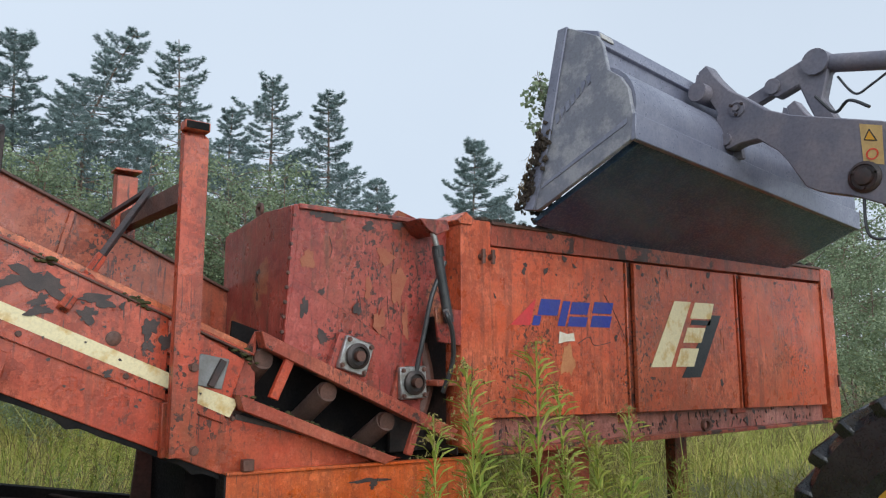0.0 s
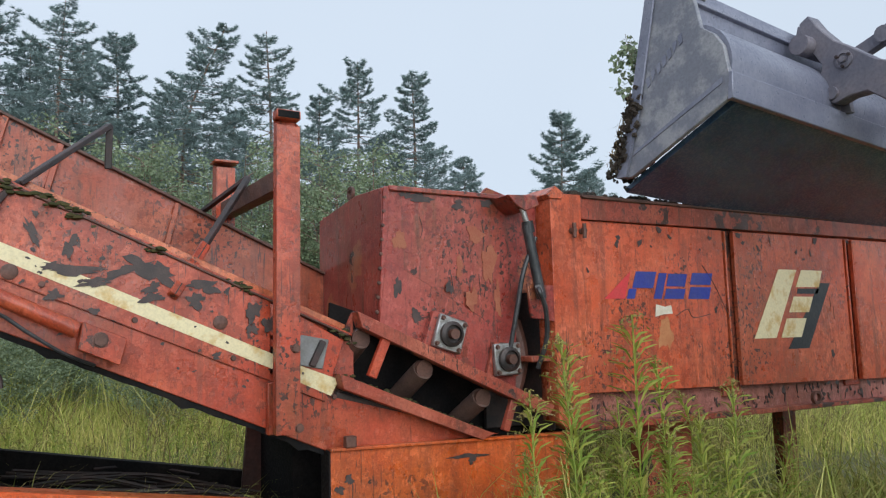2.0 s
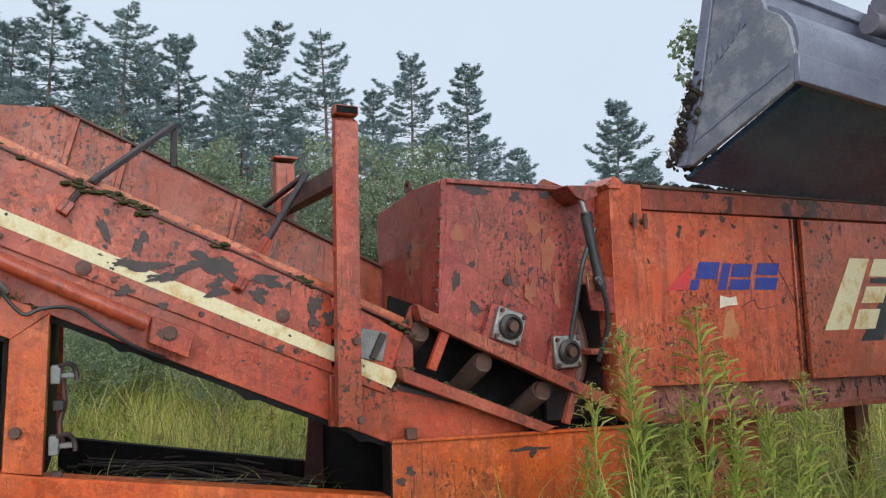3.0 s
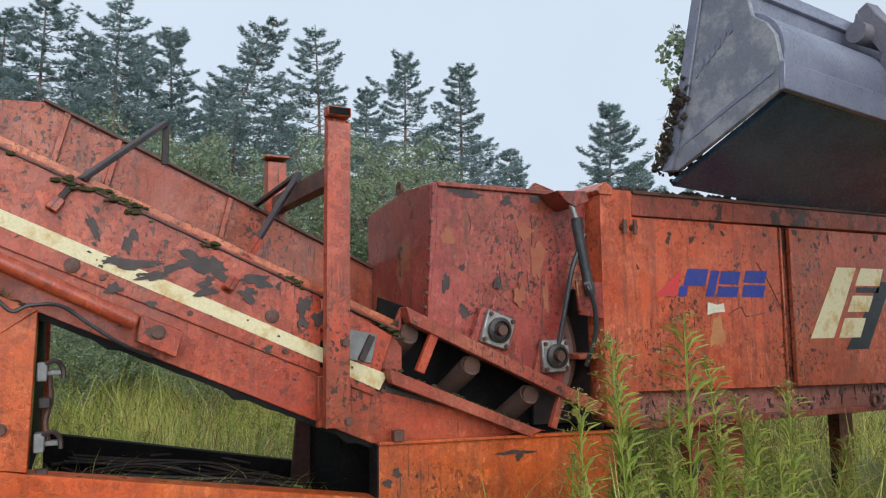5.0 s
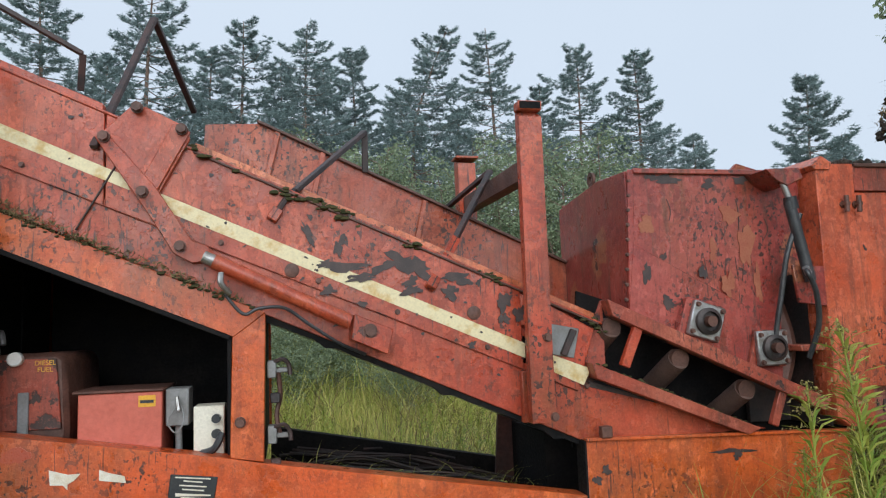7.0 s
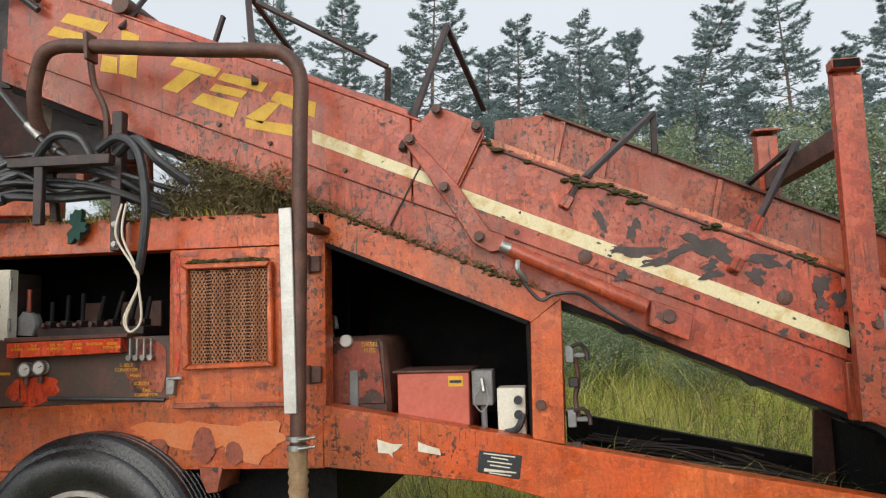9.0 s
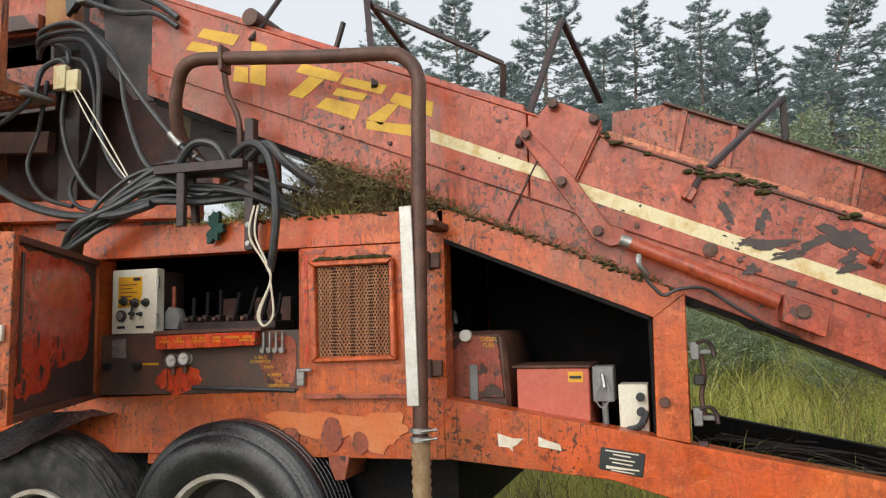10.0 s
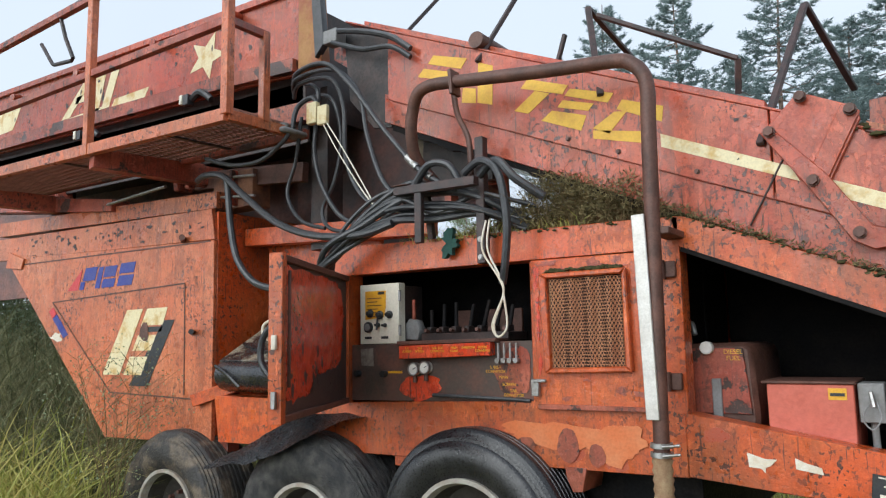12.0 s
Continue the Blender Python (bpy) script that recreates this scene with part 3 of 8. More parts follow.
part("brace_plate", plate([(1.56, 1.545), (1.60, 1.86), (2.16, 1.56), (2.2, 1.24)], CH_Y - 0.012, CH_Y - 0.001), CHUTE, ch, "overlapping brighter red lower sheet")
for i in range(9):
    part("rivet", bolt(1.60 - 0.006 * i, CH_Y - 0.003, 2.16 - 0.07 * i, 0.008, 0.012), STEEL, ch)


def bearing(cx, cz, ang, y):
    c = [(cx + s * (a * math.cos(ang) - e * math.sin(ang)), cz + s * (a * math.sin(ang) + e * math.cos(ang))) for s, a, e in ((0.082, -1, -1), (0.082, 1, -1), (0.082, 1, 1), (0.082, -1, 1))]
    h = part("bearing_housing", plate(c, y, y - 0.03, bevel=0.006), CHROME, ch, "grey square flange bearing")
    part("ring", lathe([(0.062, 0), (0.062, -0.02), (0.045, -0.03), (0.045, -0.012)], (cx, y - 0.03, cz), n=24), DARK, h)
    part("shaft_end", rod((cx, y - 0.02, cz), (cx, y - 0.075, cz), 0.025, n=18), STEEL, h)
    for a, e in ((-1, -1), (1, -1), (1, 1), (-1, 1)):
        s = 0.064
        part("bolt", bolt(cx + s * (a * math.cos(ang) - e * math.sin(ang)), y - 0.03, cz + s * (a * math.sin(ang) + e * math.cos(ang)), 0.010, 0.014), STEEL, h)


part("bearing_bracket", plate([(1.76, 1.40), (1.83, 1.60), (1.98, 1.58), (1.95, 1.36)], CH_Y - 0.06, CH_Y - 0.001), CHUTE, ch)
bearing(1.908, 1.487, radians(-18), CH_Y - 0.061)
part("bearing_bracket", plate([(2.14, 1.27), (2.20, 1.44), (2.34, 1.43), (2.34, 1.26)], CH_Y - 0.04, CH_Y - 0.001), RUSTY, ch)
bearing(2.258, 1.352, radians(2), CH_Y - 0.041)
for i, (cx, cz, rx, rz) in enumerate(((1.80, 2.17, 0.07, 0.02), (1.72, 2.18, 0.03, 0.015), (2.02, 2.15, 0.03, 0.025), (2.2, 2.17, 0.04, 0.02), (1.66, 1.72, 0.02, 0.05), (1.68, 1.95, 0.03, 0.05),
                                      (1.95, 1.72, 0.02, 0.03), (1.76, 1.58, 0.03, 0.03), (2.08, 1.66, 0.03, 0.06), (2.2, 1.85, 0.04, 0.10), (2.12, 2.0, 0.05, 0.04), (2.02, 1.83, 0.02, 0.05), (2.25, 1.66, 0.02, 0.08))):
    part("paint_flake", blob(cx, cz, rx, rz, CH_Y - 0.0125 if cz < 1.75 and cx < 2.1 else CH_Y - 0.001, 300 + i), PEEL if i in (0, 1, 2, 3, 4, 6, 7) else worn("ochre_undercoat", (0.34, 0.115, 0.058), (0.30, 0.080, 0.042), 12, 0.6), ch)
for i in range(7):
    x = 1.74 + rs.uniform(0, 0.6)
    z = rs.uniform(1.75, 2.08)
    part("run_mark", tube([(x, CH_Y - 0.001, z), (x + rs.uniform(-.01, .02), CH_Y - 0.002, z - 0.06), (x + rs.uniform(-.02, .02), CH_Y - 0.001, z - rs.uniform(0.1, 0.22))], 0.0018, n=5, steps=3), PEEL, ch)
ram = thing("hydraulic_ram", "black hydraulic ram with hoses beside the hopper post", "ram", (2.4, 3.2, 0))
part("barrel", rod((2.345, W - 0.05, 2.04), (2.425, W - 0.05, 1.66), 0.027, n=14), HOSE, ram)
part("piston_rod", rod((2.315, W - 0.05, 2.14), (2.355, W - 0.05, 2.03), 0.016, n=10), CHROME, ram)
part("collar", rod((2.350, W - 0.05, 2.06), (2.362, W - 0.05, 2.00), 0.031, n=14), BLACKP, ram)
part("upper_lug", plate([(2.22, 2.19), (2.40, 2.20), (2.42, 2.15), (2.33, 2.11), (2.27, 2.14)], W - 0.07, W + 0.10), CHUTE, ram, "folded red mounting lug")
part("lower_bracket", plate([(2.36, 1.74), (2.53, 1.73), (2.53, 1.54), (2.38, 1.56)], W - 0.02, W + 0.0), CHUTE, ram)
part("hose", tube([(2.38, W - 0.08, 1.71), (2.36, W - 0.12, 1.69), (2.41, W - 0.10, 1.60), (2.44, W - 0.06, 1.45), (2.42, W, 1.30)], 0.013), HOSE, ram)
part("hose", tube([(2.40, W - 0.05, 1.98), (2.33, W - 0.03, 1.8), (2.30, W, 1.6), (2.26, W + 0.05, 1.30)], 0.013), HOSE, ram)
part("fitting", rod((2.365, W - 0.1, 1.72), (2.385, W - 0.09, 1.69), 0.016), CHROME, ram)

# ---- inclined belt conveyor ----
cv = thing("belt_conveyor", "long inclined conveyor with peeling red side plates", "conveyor", (-0.9, 3.7, 0))
CY, FY = 3.25, 4.18


def zt(x):
    return 2.100 - 0.4375 * x


def zb(x):
    return 1.550 - 0.436 * x


def zseam(x):
    return 1.735 - 0.42 * x


# near side: upper and lower skins with a lapped seam, joints at the two splices
part("head_plate", plate([(-3.10, 3.40), (-2.722, 3.285), (-2.722, 2.72), (-2.86, 2.74), (-3.05, 2.95)], CY + 0.03, CY + 0.05), DARK, cv, "black end plate of the conveyor head")
for x0, x1 in ((-2.72, -0.70), (-0.694, 1.02), (1.05, 1.36)):
    zl = zt(x1) if x1 < 1.3 else 1.47
    part("side_plate", plate([(x0, zt(x0)), (x1, zl), (x1 - (0.09 if x1 > 1.3 else 0), zseam(x1 - (0.09 if x1 > 1.3 else 0))), (x0, zseam(x0))], CY - 0.008, CY + 0.02), RED, cv)
part("lower_plate", plate([(-2.75, zseam(-2.75) + 0.03), (1.28, zseam(1.28) + 0.03), (1.75, 1.10), (2.2, 0.98), (1.31, 0.97), (-2.75, zb(-2.75))], CY, CY + 0.03), RED, cv, "rain-streaked lower red skin")
part("top_flange", plate([(-3.05, zt(-3.05)), (1.40, zt(1.40)), (1.40, zt(1.40) + 0.012), (-3.05, zt(-3.05) + 0.012)], CY - 0.012, CY + 0.085), RED, cv)
# Paler paint stands for the light that catches the sloped flange.
part("sloped_flange", plate([(-0.36, zt(-0.36) + 0.012), (1.40, zt(1.40) + 0.012), (1.40, zt(1.4) + 0.055), (-0.36, zt(-0.36) + 0.055)], CY + 0.07, CY + 0.10), PALE, cv, "upper flange coloured paler for the light on it")
part("side_plate_far", plate([(-3.05, zt(-3.05)), (1.40, zt(1.4)), (1.31, zb(1.31)), (-3.05, zb(-3.05))], FY, FY + 0.03), RED, cv)
part("top_cover", plate([(-2.95, zt(-2.95) + 0.012), (-0.72, zt(-0.72) + 0.012), (-0.72, zt(-0.72) + 0.05), (-2.95, zt(-2.95) + 0.05)], CY + 0.05, FY), RED, cv)
part("belt", plate([(-3.0, zt(-3.0) - 0.09), (1.34, zt(1.34) - 0.20), (1.34, zt(1.34) - 0.23), (-3.0, zt(-3.0) - 0.13)], CY + 0.05, FY - 0.02), BELT, cv)
ragged = [(lerp(1.33, -2.7, k / 90), zb(lerp(1.33, -2.7, k / 90)) - 0.030 - 0.016 * abs(noise.noise(Vector((k * 0.37, 2.0, 0)))) - (0.016 if k % 11 == 4 else 0)) for k in range(91)]
part("return_belt", plate([(-2.7, zb(-2.7) + 0.001), (1.33, zb(1.33) + 0.001)] + ragged, CY + 0.010, CY + 0.045, bevel=0), BAY, cv, "ragged black return belt edge")
part("return_belt", plate([(-2.7, zb(-2.7)), (1.33, zb(1.33)), (1.33, zb(1.33) - 0.030), (-2.7, zb(-2.7) - 0.030)], CY + 0.046, FY - 0.02), BELT, cv)
# skirt on the far side
part("skirt_plate", plate([(-0.42, 2.30), (-0.40, 2.625), (-0.13, 2.635), (0.41, 2.41), (0.80, 2.225), (1.36, 1.96), (1.60, 1.85), (1.68, 1.79), (1.79, 1.64), (1.75, 1.5), (1.3, 1.5)], FY - 0.04, FY - 0.02), SKIRT, cv, "high faded red skirt plate")
part("skirt_lip", plate([(-0.13, 2.635), (1.60, 1.845), (1.60, 1.862), (-0.13, 2.652)], FY - 0.07, FY - 0.01), STEEL, cv)
for x in (-0.02, 0.22, 0.78):
    z = 2.58 - 0.47 * x
    part("skirt_rib", bar((x, FY - 0.055, z), (x - 0.07, FY - 0.055, z - 0.30), 0.03, 0.02, up=(0, 1, 0)), SKIRT, cv)
for x in (0.05, 0.35, 0.6, 0.95, 1.2, 1.45):
    part("bolt", bolt(x, FY - 0.042, 2.22 - 0.45 * x, 0.014, 0.014), STEEL, cv)
# stripe
part("painted_stripe", slab([(-1.15, 2.385), (-0.63, 2.155), (-0.60, 2.09), (-1.15, 2.325)], CY - 0.0085), CREAM, cv, "cream painted stripe")
part("painted_stripe", slab([(-0.50, 2.085), (1.03, 1.42), (1.03, 1.355), (-0.44, 1.995)], CY - 0.0085), CREAM, cv, "chipped cream painted stripe")
part("painted_stripe", slab([(1.10, 1.385), (1.335, 1.295), (1.295, 1.225), (1.10, 1.315)], CY - 0.0085), CREAM, cv, "cream painted stripe")
part("seam_bead", bar((-2.7, CY - 0.009, zseam(-2.7)), (1.27, CY - 0.009, zseam(1.27)), 0.006, 0.006, up=(0, 1, 0)), RUSTY, cv)
part("edge_bead", bar((-0.36, CY - 0.014, zt(-0.36) - 0.004), (1.38, CY - 0.014, zt(1.38) - 0.004), 0.010, 0.012, up=(0, 1, 0)), STEEL, cv)
for x in (-1.6, -1.35, -1.0, -0.25, 0.14, 0.47, 0.86, 1.31):
    part("bolt", bolt(x, CY - 0.008, zseam(x) + 0.035, 0.010, 0.013), STEEL, cv)
# peeled paint on the side plate
for i, (cx, cz, rx, rz, an) in enumerate(((0.24, 1.77, 0.106, 0.018, -0.10), (0.17, 1.78, 0.036, 0.013, 0.30), (0.50, 1.78, 0.078, 0.034, -0.30), (0.43, 1.77, 0.071, 0.018, 0.35), (0.56, 1.76, 0.065, 0.037, -0.40), (0.53, 1.70, 0.031, 0.018, 0.50),
                                         (0.32, 1.72, 0.062, 0.014, 0.10), (0.53, 1.66, 0.045, 0.017, 0.40), (0.74, 1.71, 0.062, 0.024, -0.10), (0.70, 1.65, 0.037, 0.027, 0.10), (0.23, 1.86, 0.021, 0.038, -0.50), (0.10, 1.91, 0.014, 0.057, 0.55),
                                         (0.18, 1.67, 0.027, 0.021, 0.00), (0.94, 1.60, 0.031, 0.041, 0.00), (0.94, 1.53, 0.023, 0.023, 0.00), (1.01, 1.55, 0.023, 0.036, 0.00), (0.32, 1.61, 0.026, 0.010, -0.30), (0.79, 1.42, 0.017, 0.013, 0.00),
                                         (0.83, 1.69, 0.011, 0.014, 0.00), (0.11, 1.98, 0.011, 0.011, 0.00))):
    part("paint_flake", blob(cx, cz, rx, rz, CY - 0.0105, 500 + i, an, 26, 0.003, 0.42), PEEL, cv)
for i in range(70):
    x = rs.uniform(-0.95, 1.25)
    z = lerp(zb(x) + 0.05, zt(x) - 0.03, rs.random())
    part("paint_flake", blob(x, z, rs.uniform(0.003, 0.009), rs.uniform(0.003, 0.011), CY - 0.0105 if z > zseam(x) else CY - 0.002, 2000 + i, rs.uniform(0, 3), 10), PEEL, cv)
for cx, cz in ((0.032, 1.757), (0.805, 1.559)):
    part("blanking_disc", lathe([(0.030, 0), (0.030, -0.006), (0.026, -0.008)], (cx, CY - 0.008, cz), n=18), STEEL, cv)
part("scraper_plate", plate([(1.155, 1.50), (1.285, 1.475), (1.255, 1.345), (1.125, 1.37)], CY - 0.016, CY - 0.008), GREYBOX, cv, "scuffed grey rubber pad")
part("scraper_bar", bar((1.255, CY - 0.025, 1.47), (1.20, CY - 0.025, 1.36), 0.03, 0.02, up=(0, 1, 0)), BAR, cv)
# blocks of painted lettering on the side
for pts in ([(-2.39, 3.06), (-2.17, 2.99), (-2.21, 2.94), (-2.43, 3.02)], [(-2.46, 3.00), (-2.25, 2.93), (-2.28, 2.89), (-2.50, 2.96)], [(-2.10, 2.95), (-2.01, 2.91), (-2.02, 2.70), (-2.11, 2.73)],
            [(-2.20, 2.83), (-2.12, 2.81), (-2.12, 2.73), (-2.21, 2.75)], [(-1.81, 2.79), (-1.59, 2.71), (-1.62, 2.67), (-1.85, 2.75)], [(-1.77, 2.72), (-1.69, 2.69), (-1.81, 2.61), (-1.89, 2.64)],
            [(-1.58, 2.69), (-1.36, 2.62), (-1.39, 2.58), (-1.61, 2.66)], [(-1.62, 2.64), (-1.46, 2.59), (-1.49, 2.56), (-1.65, 2.61)], [(-1.68, 2.60), (-1.50, 2.54), (-1.53, 2.47), (-1.74, 2.56)],
            [(-1.32, 2.58), (-1.13, 2.51), (-1.14, 2.44), (-1.35, 2.54)], [(-1.36, 2.53), (-1.30, 2.52), (-1.39, 2.43), (-1.47, 2.47)], [(-1.47, 2.46), (-1.22, 2.41), (-1.24, 2.36), (-1.47, 2.42)]):
    part("painted_block", slab(pts, CY - 0.0085), YELLOW, cv, "weathered yellow painted bar")
# tail section: roller frame under the chute
part("roller_rail", plate([(1.40, 1.60), (2.50, 1.105), (2.46, 1.055), (1.42, 1.525)], W - 0.03, W + 0.05), RUSTY, cv, "flaking upper roller rail")
part("roller_rail", plate([(1.31, 1.325), (2.12, 0.995), (2.05, 0.97), (1.33, 1.255)], W - 0.03, W + 0.05), RUSTY, cv, "mossy lower roller rail")
part("roller_strut", bar((1.565, W, 1.50), (1.475, W, 1.30), 0.045, 0.03, up=(0, 1, 0)), RED, cv)
part("roller_strut", bar((2.275, W, 1.19), (2.20, W, 1.00), 0.04, 0.03, up=(0, 1, 0)), RUSTY, cv)
part("tail_plate", plate([(1.36, 1.47), (1.42, 1.60), (1.42, 1.25), (1.29, 1.22)], W + 0.07, W + 0.10), RUSTY, cv)
for x, z in ((1.445, 1.475), (1.775, 1.32), (2.105, 1.165)):
    part("idler_roller", rod((x, W + 0.06, z), (x - 0.03, W + 0.38, z - 0.19), 0.052, n=20), worn("pale_rust_roller", (0.095, 0.058, 0.046), (0.15, 0.088, 0.068), 10, 0.45), cv, "rusty idler roller")
    part("roller_end", rod((x, W + 0.04, z), (x, W + 0.065, z), 0.044, n=20), STEEL, cv)
# Dark sheets added to give the space behind the rollers its shade.
part("roller_well", plate([(1.42, 1.66), (2.95, 1.15), (2.95, 0.88), (1.36, 0.90)], W + 0.37, W + 0.39), BAY, cv, "black sheet standing in for shade behind the rollers")
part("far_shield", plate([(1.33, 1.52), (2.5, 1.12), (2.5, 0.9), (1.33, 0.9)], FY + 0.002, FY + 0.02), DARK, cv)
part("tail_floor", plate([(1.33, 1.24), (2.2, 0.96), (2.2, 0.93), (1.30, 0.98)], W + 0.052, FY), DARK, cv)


def hoop(near, apex, far, name="guard_hoop", r=0.014, sleeve=True):
    part(name, bar(near, apex, 0.032, 0.022, bar(apex, far, 0.03, 0.022)), BAR, cv, "dark bent steel hoop over the belt")
    if sleeve:
        e = Vector(near).lerp(Vector(apex), 0.38)
        part("hoop_socket", bar(near, e, 0.045, 0.034, up=(0, 1, 0)), RED, cv)


hoop((-0.735, W + 0.02, 2.26), (-0.59, 3.7, 3.01), (-0.46, FY, 2.70), sleeve=False)
hoop((-0.05, W + 0.02, 1.965), (0.03, W + 0.05, 2.09), (0.05, W + 0.10, 2.10))
hoop((0.05, W + 0.08, 2.10), (0.40, 3.7, 2.48), (0.40, 3.72, 2.28), sleeve=False)
hoop((0.61, W + 0.02, 1.67), (1.04, 3.7, 2.29), (0.90, FY, 2.17))
hoop((-1.42, CY - 0.02, 2.62), (-1.62, 3.6, 3.25), (-1.60, FY, 3.15), sleeve=False)
hoop((-1.55, 3.55, 3.17), (-0.90, 3.7, 2.82), (-0.92, 3.75, 2.66), sleeve=False)
hoop((-2.10, CY - 0.02, 2.95), (-1.97, 3.5, 3.42), (-1.90, 3.5, 3.5), sleeve=False)
hoop((-1.96, 3.9, 3.10), (-1.90, 3.9, 3.28), (-1.90, 3.9, 3.29), sleeve=False)
hoop((-2.75, 3.3, 3.20), (-2.60, 3.6, 3.60), (-2.55, 3.7, 3.75), sleeve=False)
part("top_roller", rod((-2.10, CY - 0.03, 3.07), (-2.10, FY, 3.07), 0.045, n=18), STEEL, cv)
# folding joint
part("link_plate", plate([(-0.72, 2.29), (-0.70, 2.33), (-0.59, 2.44), (-0.54, 2.43), (-0.38, 2.35), (-0.37, 2.30), (-0.50, 2.05), (-0.56, 2.05)], CY - 0.03, CY - 0.012), RED, cv, "bolted folding-joint plate")
part("link_strap", bar((-0.40, CY - 0.035, 2.345), (-0.545, CY - 0.035, 2.065), 0.075, 0.016, up=(0, 1, 0)), RED, cv)
part("link_strap", plate([(-0.73, 2.30), (-0.68, 2.31), (-0.50, 2.10), (-0.36, 1.88), (-0.30, 1.86), (-0.27, 1.80), (-0.36, 1.79), (-0.43, 1.83), (-0.52, 1.98)], CY - 0.05, CY - 0.034), RED, cv)
for x, z in ((-0.693, 2.298), (-0.57, 2.42), (-0.40, 2.335), (-0.548, 2.077), (-0.404, 1.857)):
    part("bolt", bolt(x, CY - 0.05, z, 0.020, 0.03), STEEL, cv)
part("splice_line", bar((-0.65, CY - 0.010, 2.20), (-0.80, CY - 0.010, 1.93), 0.008, 0.008, up=(0, 1, 0)), DARK, cv)
cyl = thing("lift_cylinder", "rusty red hydraulic lift cylinder along the conveyor", "cylinder", (0, 3.15, 1.6))
part("barrel", rod((-0.27, W - 0.05, 1.79), (0.26, W - 0.05, 1.535), 0.031, n=20), RED, cyl)
part("gland", rod((-0.31, W - 0.05, 1.81), (-0.26, W - 0.05, 1.786), 0.025, n=16), CHROME, cyl)
part("clevis", plate([(0.275, 1.565), (0.43, 1.50), (0.405, 1.40), (0.26, 1.465)], W - 0.10, W + 0.03), RED, cyl)
part("pin", bolt(0.335, W - 0.10, 1.497, 0.024, 0.018), STEEL, cyl)
part("elbow", tube([(-0.24, W - 0.09, 1.74), (-0.24, W - 0.10, 1.70), (-0.21, W - 0.07, 1.66)], 0.012, n=8), CHROME, cyl)
part("feed_hose", tube([(-0.23, W - 0.06, 1.66), (-0.16, W - 0.05, 1.58), (-0.1, W - 0.04, 1.60), (0.0, W - 0.02, 1.60), (0.10, W - 0.02, 1.53), (0.22, W, 1.45), (0.33, W + 0.03, 1.40)], 0.007), HOSE, cyl)

# ---- support masts ----
ms = thing("support_mast", "upright square red steel mast with open top", "mast", (1.05, 3.1, 0.9))


def hollow_mast(x0, x1, y0, y1, z0, z1, parent, name="mast_tube"):
    t = 0.008
    bm = bmesh.new()
    c = ((0, 0), (1, 0), (1, 1), (0, 1))
    loops = []
    for k, (inset, top) in enumerate(((0, 0), (0, 1), (t, 1), (t, 0))):
        loops.append([bm.verts.new((lerp(x0 + inset, x1 - inset, a), lerp(y0 + inset, y1 - inset, e), (z1 - (0.028 if e == 0 else 0)) if top else z0)) for a, e in c])
    for a, e in zip(loops, loops[1:] + loops[:1]):
        for k in range(4):
            bm.faces.new((a[k], a[(k + 1) % 4], e[(k + 1) % 4], e[k]))
    # Dark plug paints the shade down the open tube.
    part("tube_mouth", box(x0 + t, x1 - t, y0 + t, y1 - t, z1 - 0.30, z1 - 0.07, bevel=0), DARK, parent, "dark inset painting the shade in the tube mouth")
    return part(name, bm, RED, parent)


hollow_mast(1.003, 1.106, 3.10, 3.15, 1.09, 2.43, ms)
part("mast_head", box(1.000, 1.109, 3.094, 3.156, 2.431, 2.472), RED, ms, "short cross tube on the mast top")
# Near-black plate on the solid head stands for its dark opening.
part("tube_mouth", box(1.007, 1.102, 3.0905, 3.0938, 2.436, 2.467, bevel=0), BAY, ms, "dark inset painting the shade in the tube mouth")
part("mast_web", box(1.02, 1.09, 3.151, 3.195, 1.30, 2.30), RED, ms)
hollow_mast(1.02, 1.125, 4.30, 4.40, 1.09, 2.50, ms)
part("cap_plate", box(1.005, 1.145, 4.29, 4.41, 2.50, 2.515), RED, ms)
part("cross_brace", bar((1.06, 3.16, 2.18), (1.08, 4.30, 2.22), 0.07, 0.09), STEEL, ms)
part("foot_plate", box(1.0, 1.11, 3.21, 3.245, 1.08, 1.3), RED, ms)
for z in (1.443, 1.113):
    part("bolt", bolt(1.10 if z < 1.2 else 1.085, 3.098, z, 0.016, 0.014), STEEL, ms)

# ---- chassis with engine bay ----
cs = thing("chassis", "orange screener chassis with open bays and sloping beam", "chassis", (-1.2, 4.0, 0))
BK = 5.0
# gooseneck box at the hopper end
part("gooseneck_box", plate([(1.275, 0.995), (2.60, 0.955), (2.60, 0.30), (1.275, 0.30)], W - 0.004, W + 0.05), ORANGE, cs)
# Near-black body and edge stand for the dark inside of the open box.
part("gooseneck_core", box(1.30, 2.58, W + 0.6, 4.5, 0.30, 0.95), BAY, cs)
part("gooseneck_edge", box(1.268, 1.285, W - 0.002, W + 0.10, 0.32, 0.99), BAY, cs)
part("box_lip", plate([(1.27, 1.002), (2.62, 0.962), (2.62, 0.948), (1.27, 0.988)], W - 0.02, W + 0.02), ORANGE, cs)
part("clip", box(1.335, 1.385, 3.16, 3.2, 1.0, 1.05), STEEL, cs)
for x, z in ((1.315, 0.82), (1.36, 0.86), (2.0, 0.88)):
    part("paint_flake", blob(x, z, 0.02, 0.02, W - 0.006, int(x * 100)), PEEL, cs)
part("paint_flake", blob(1.98, 0.90, 0.10, 0.010, W - 0.006, 44), PEEL, cs)
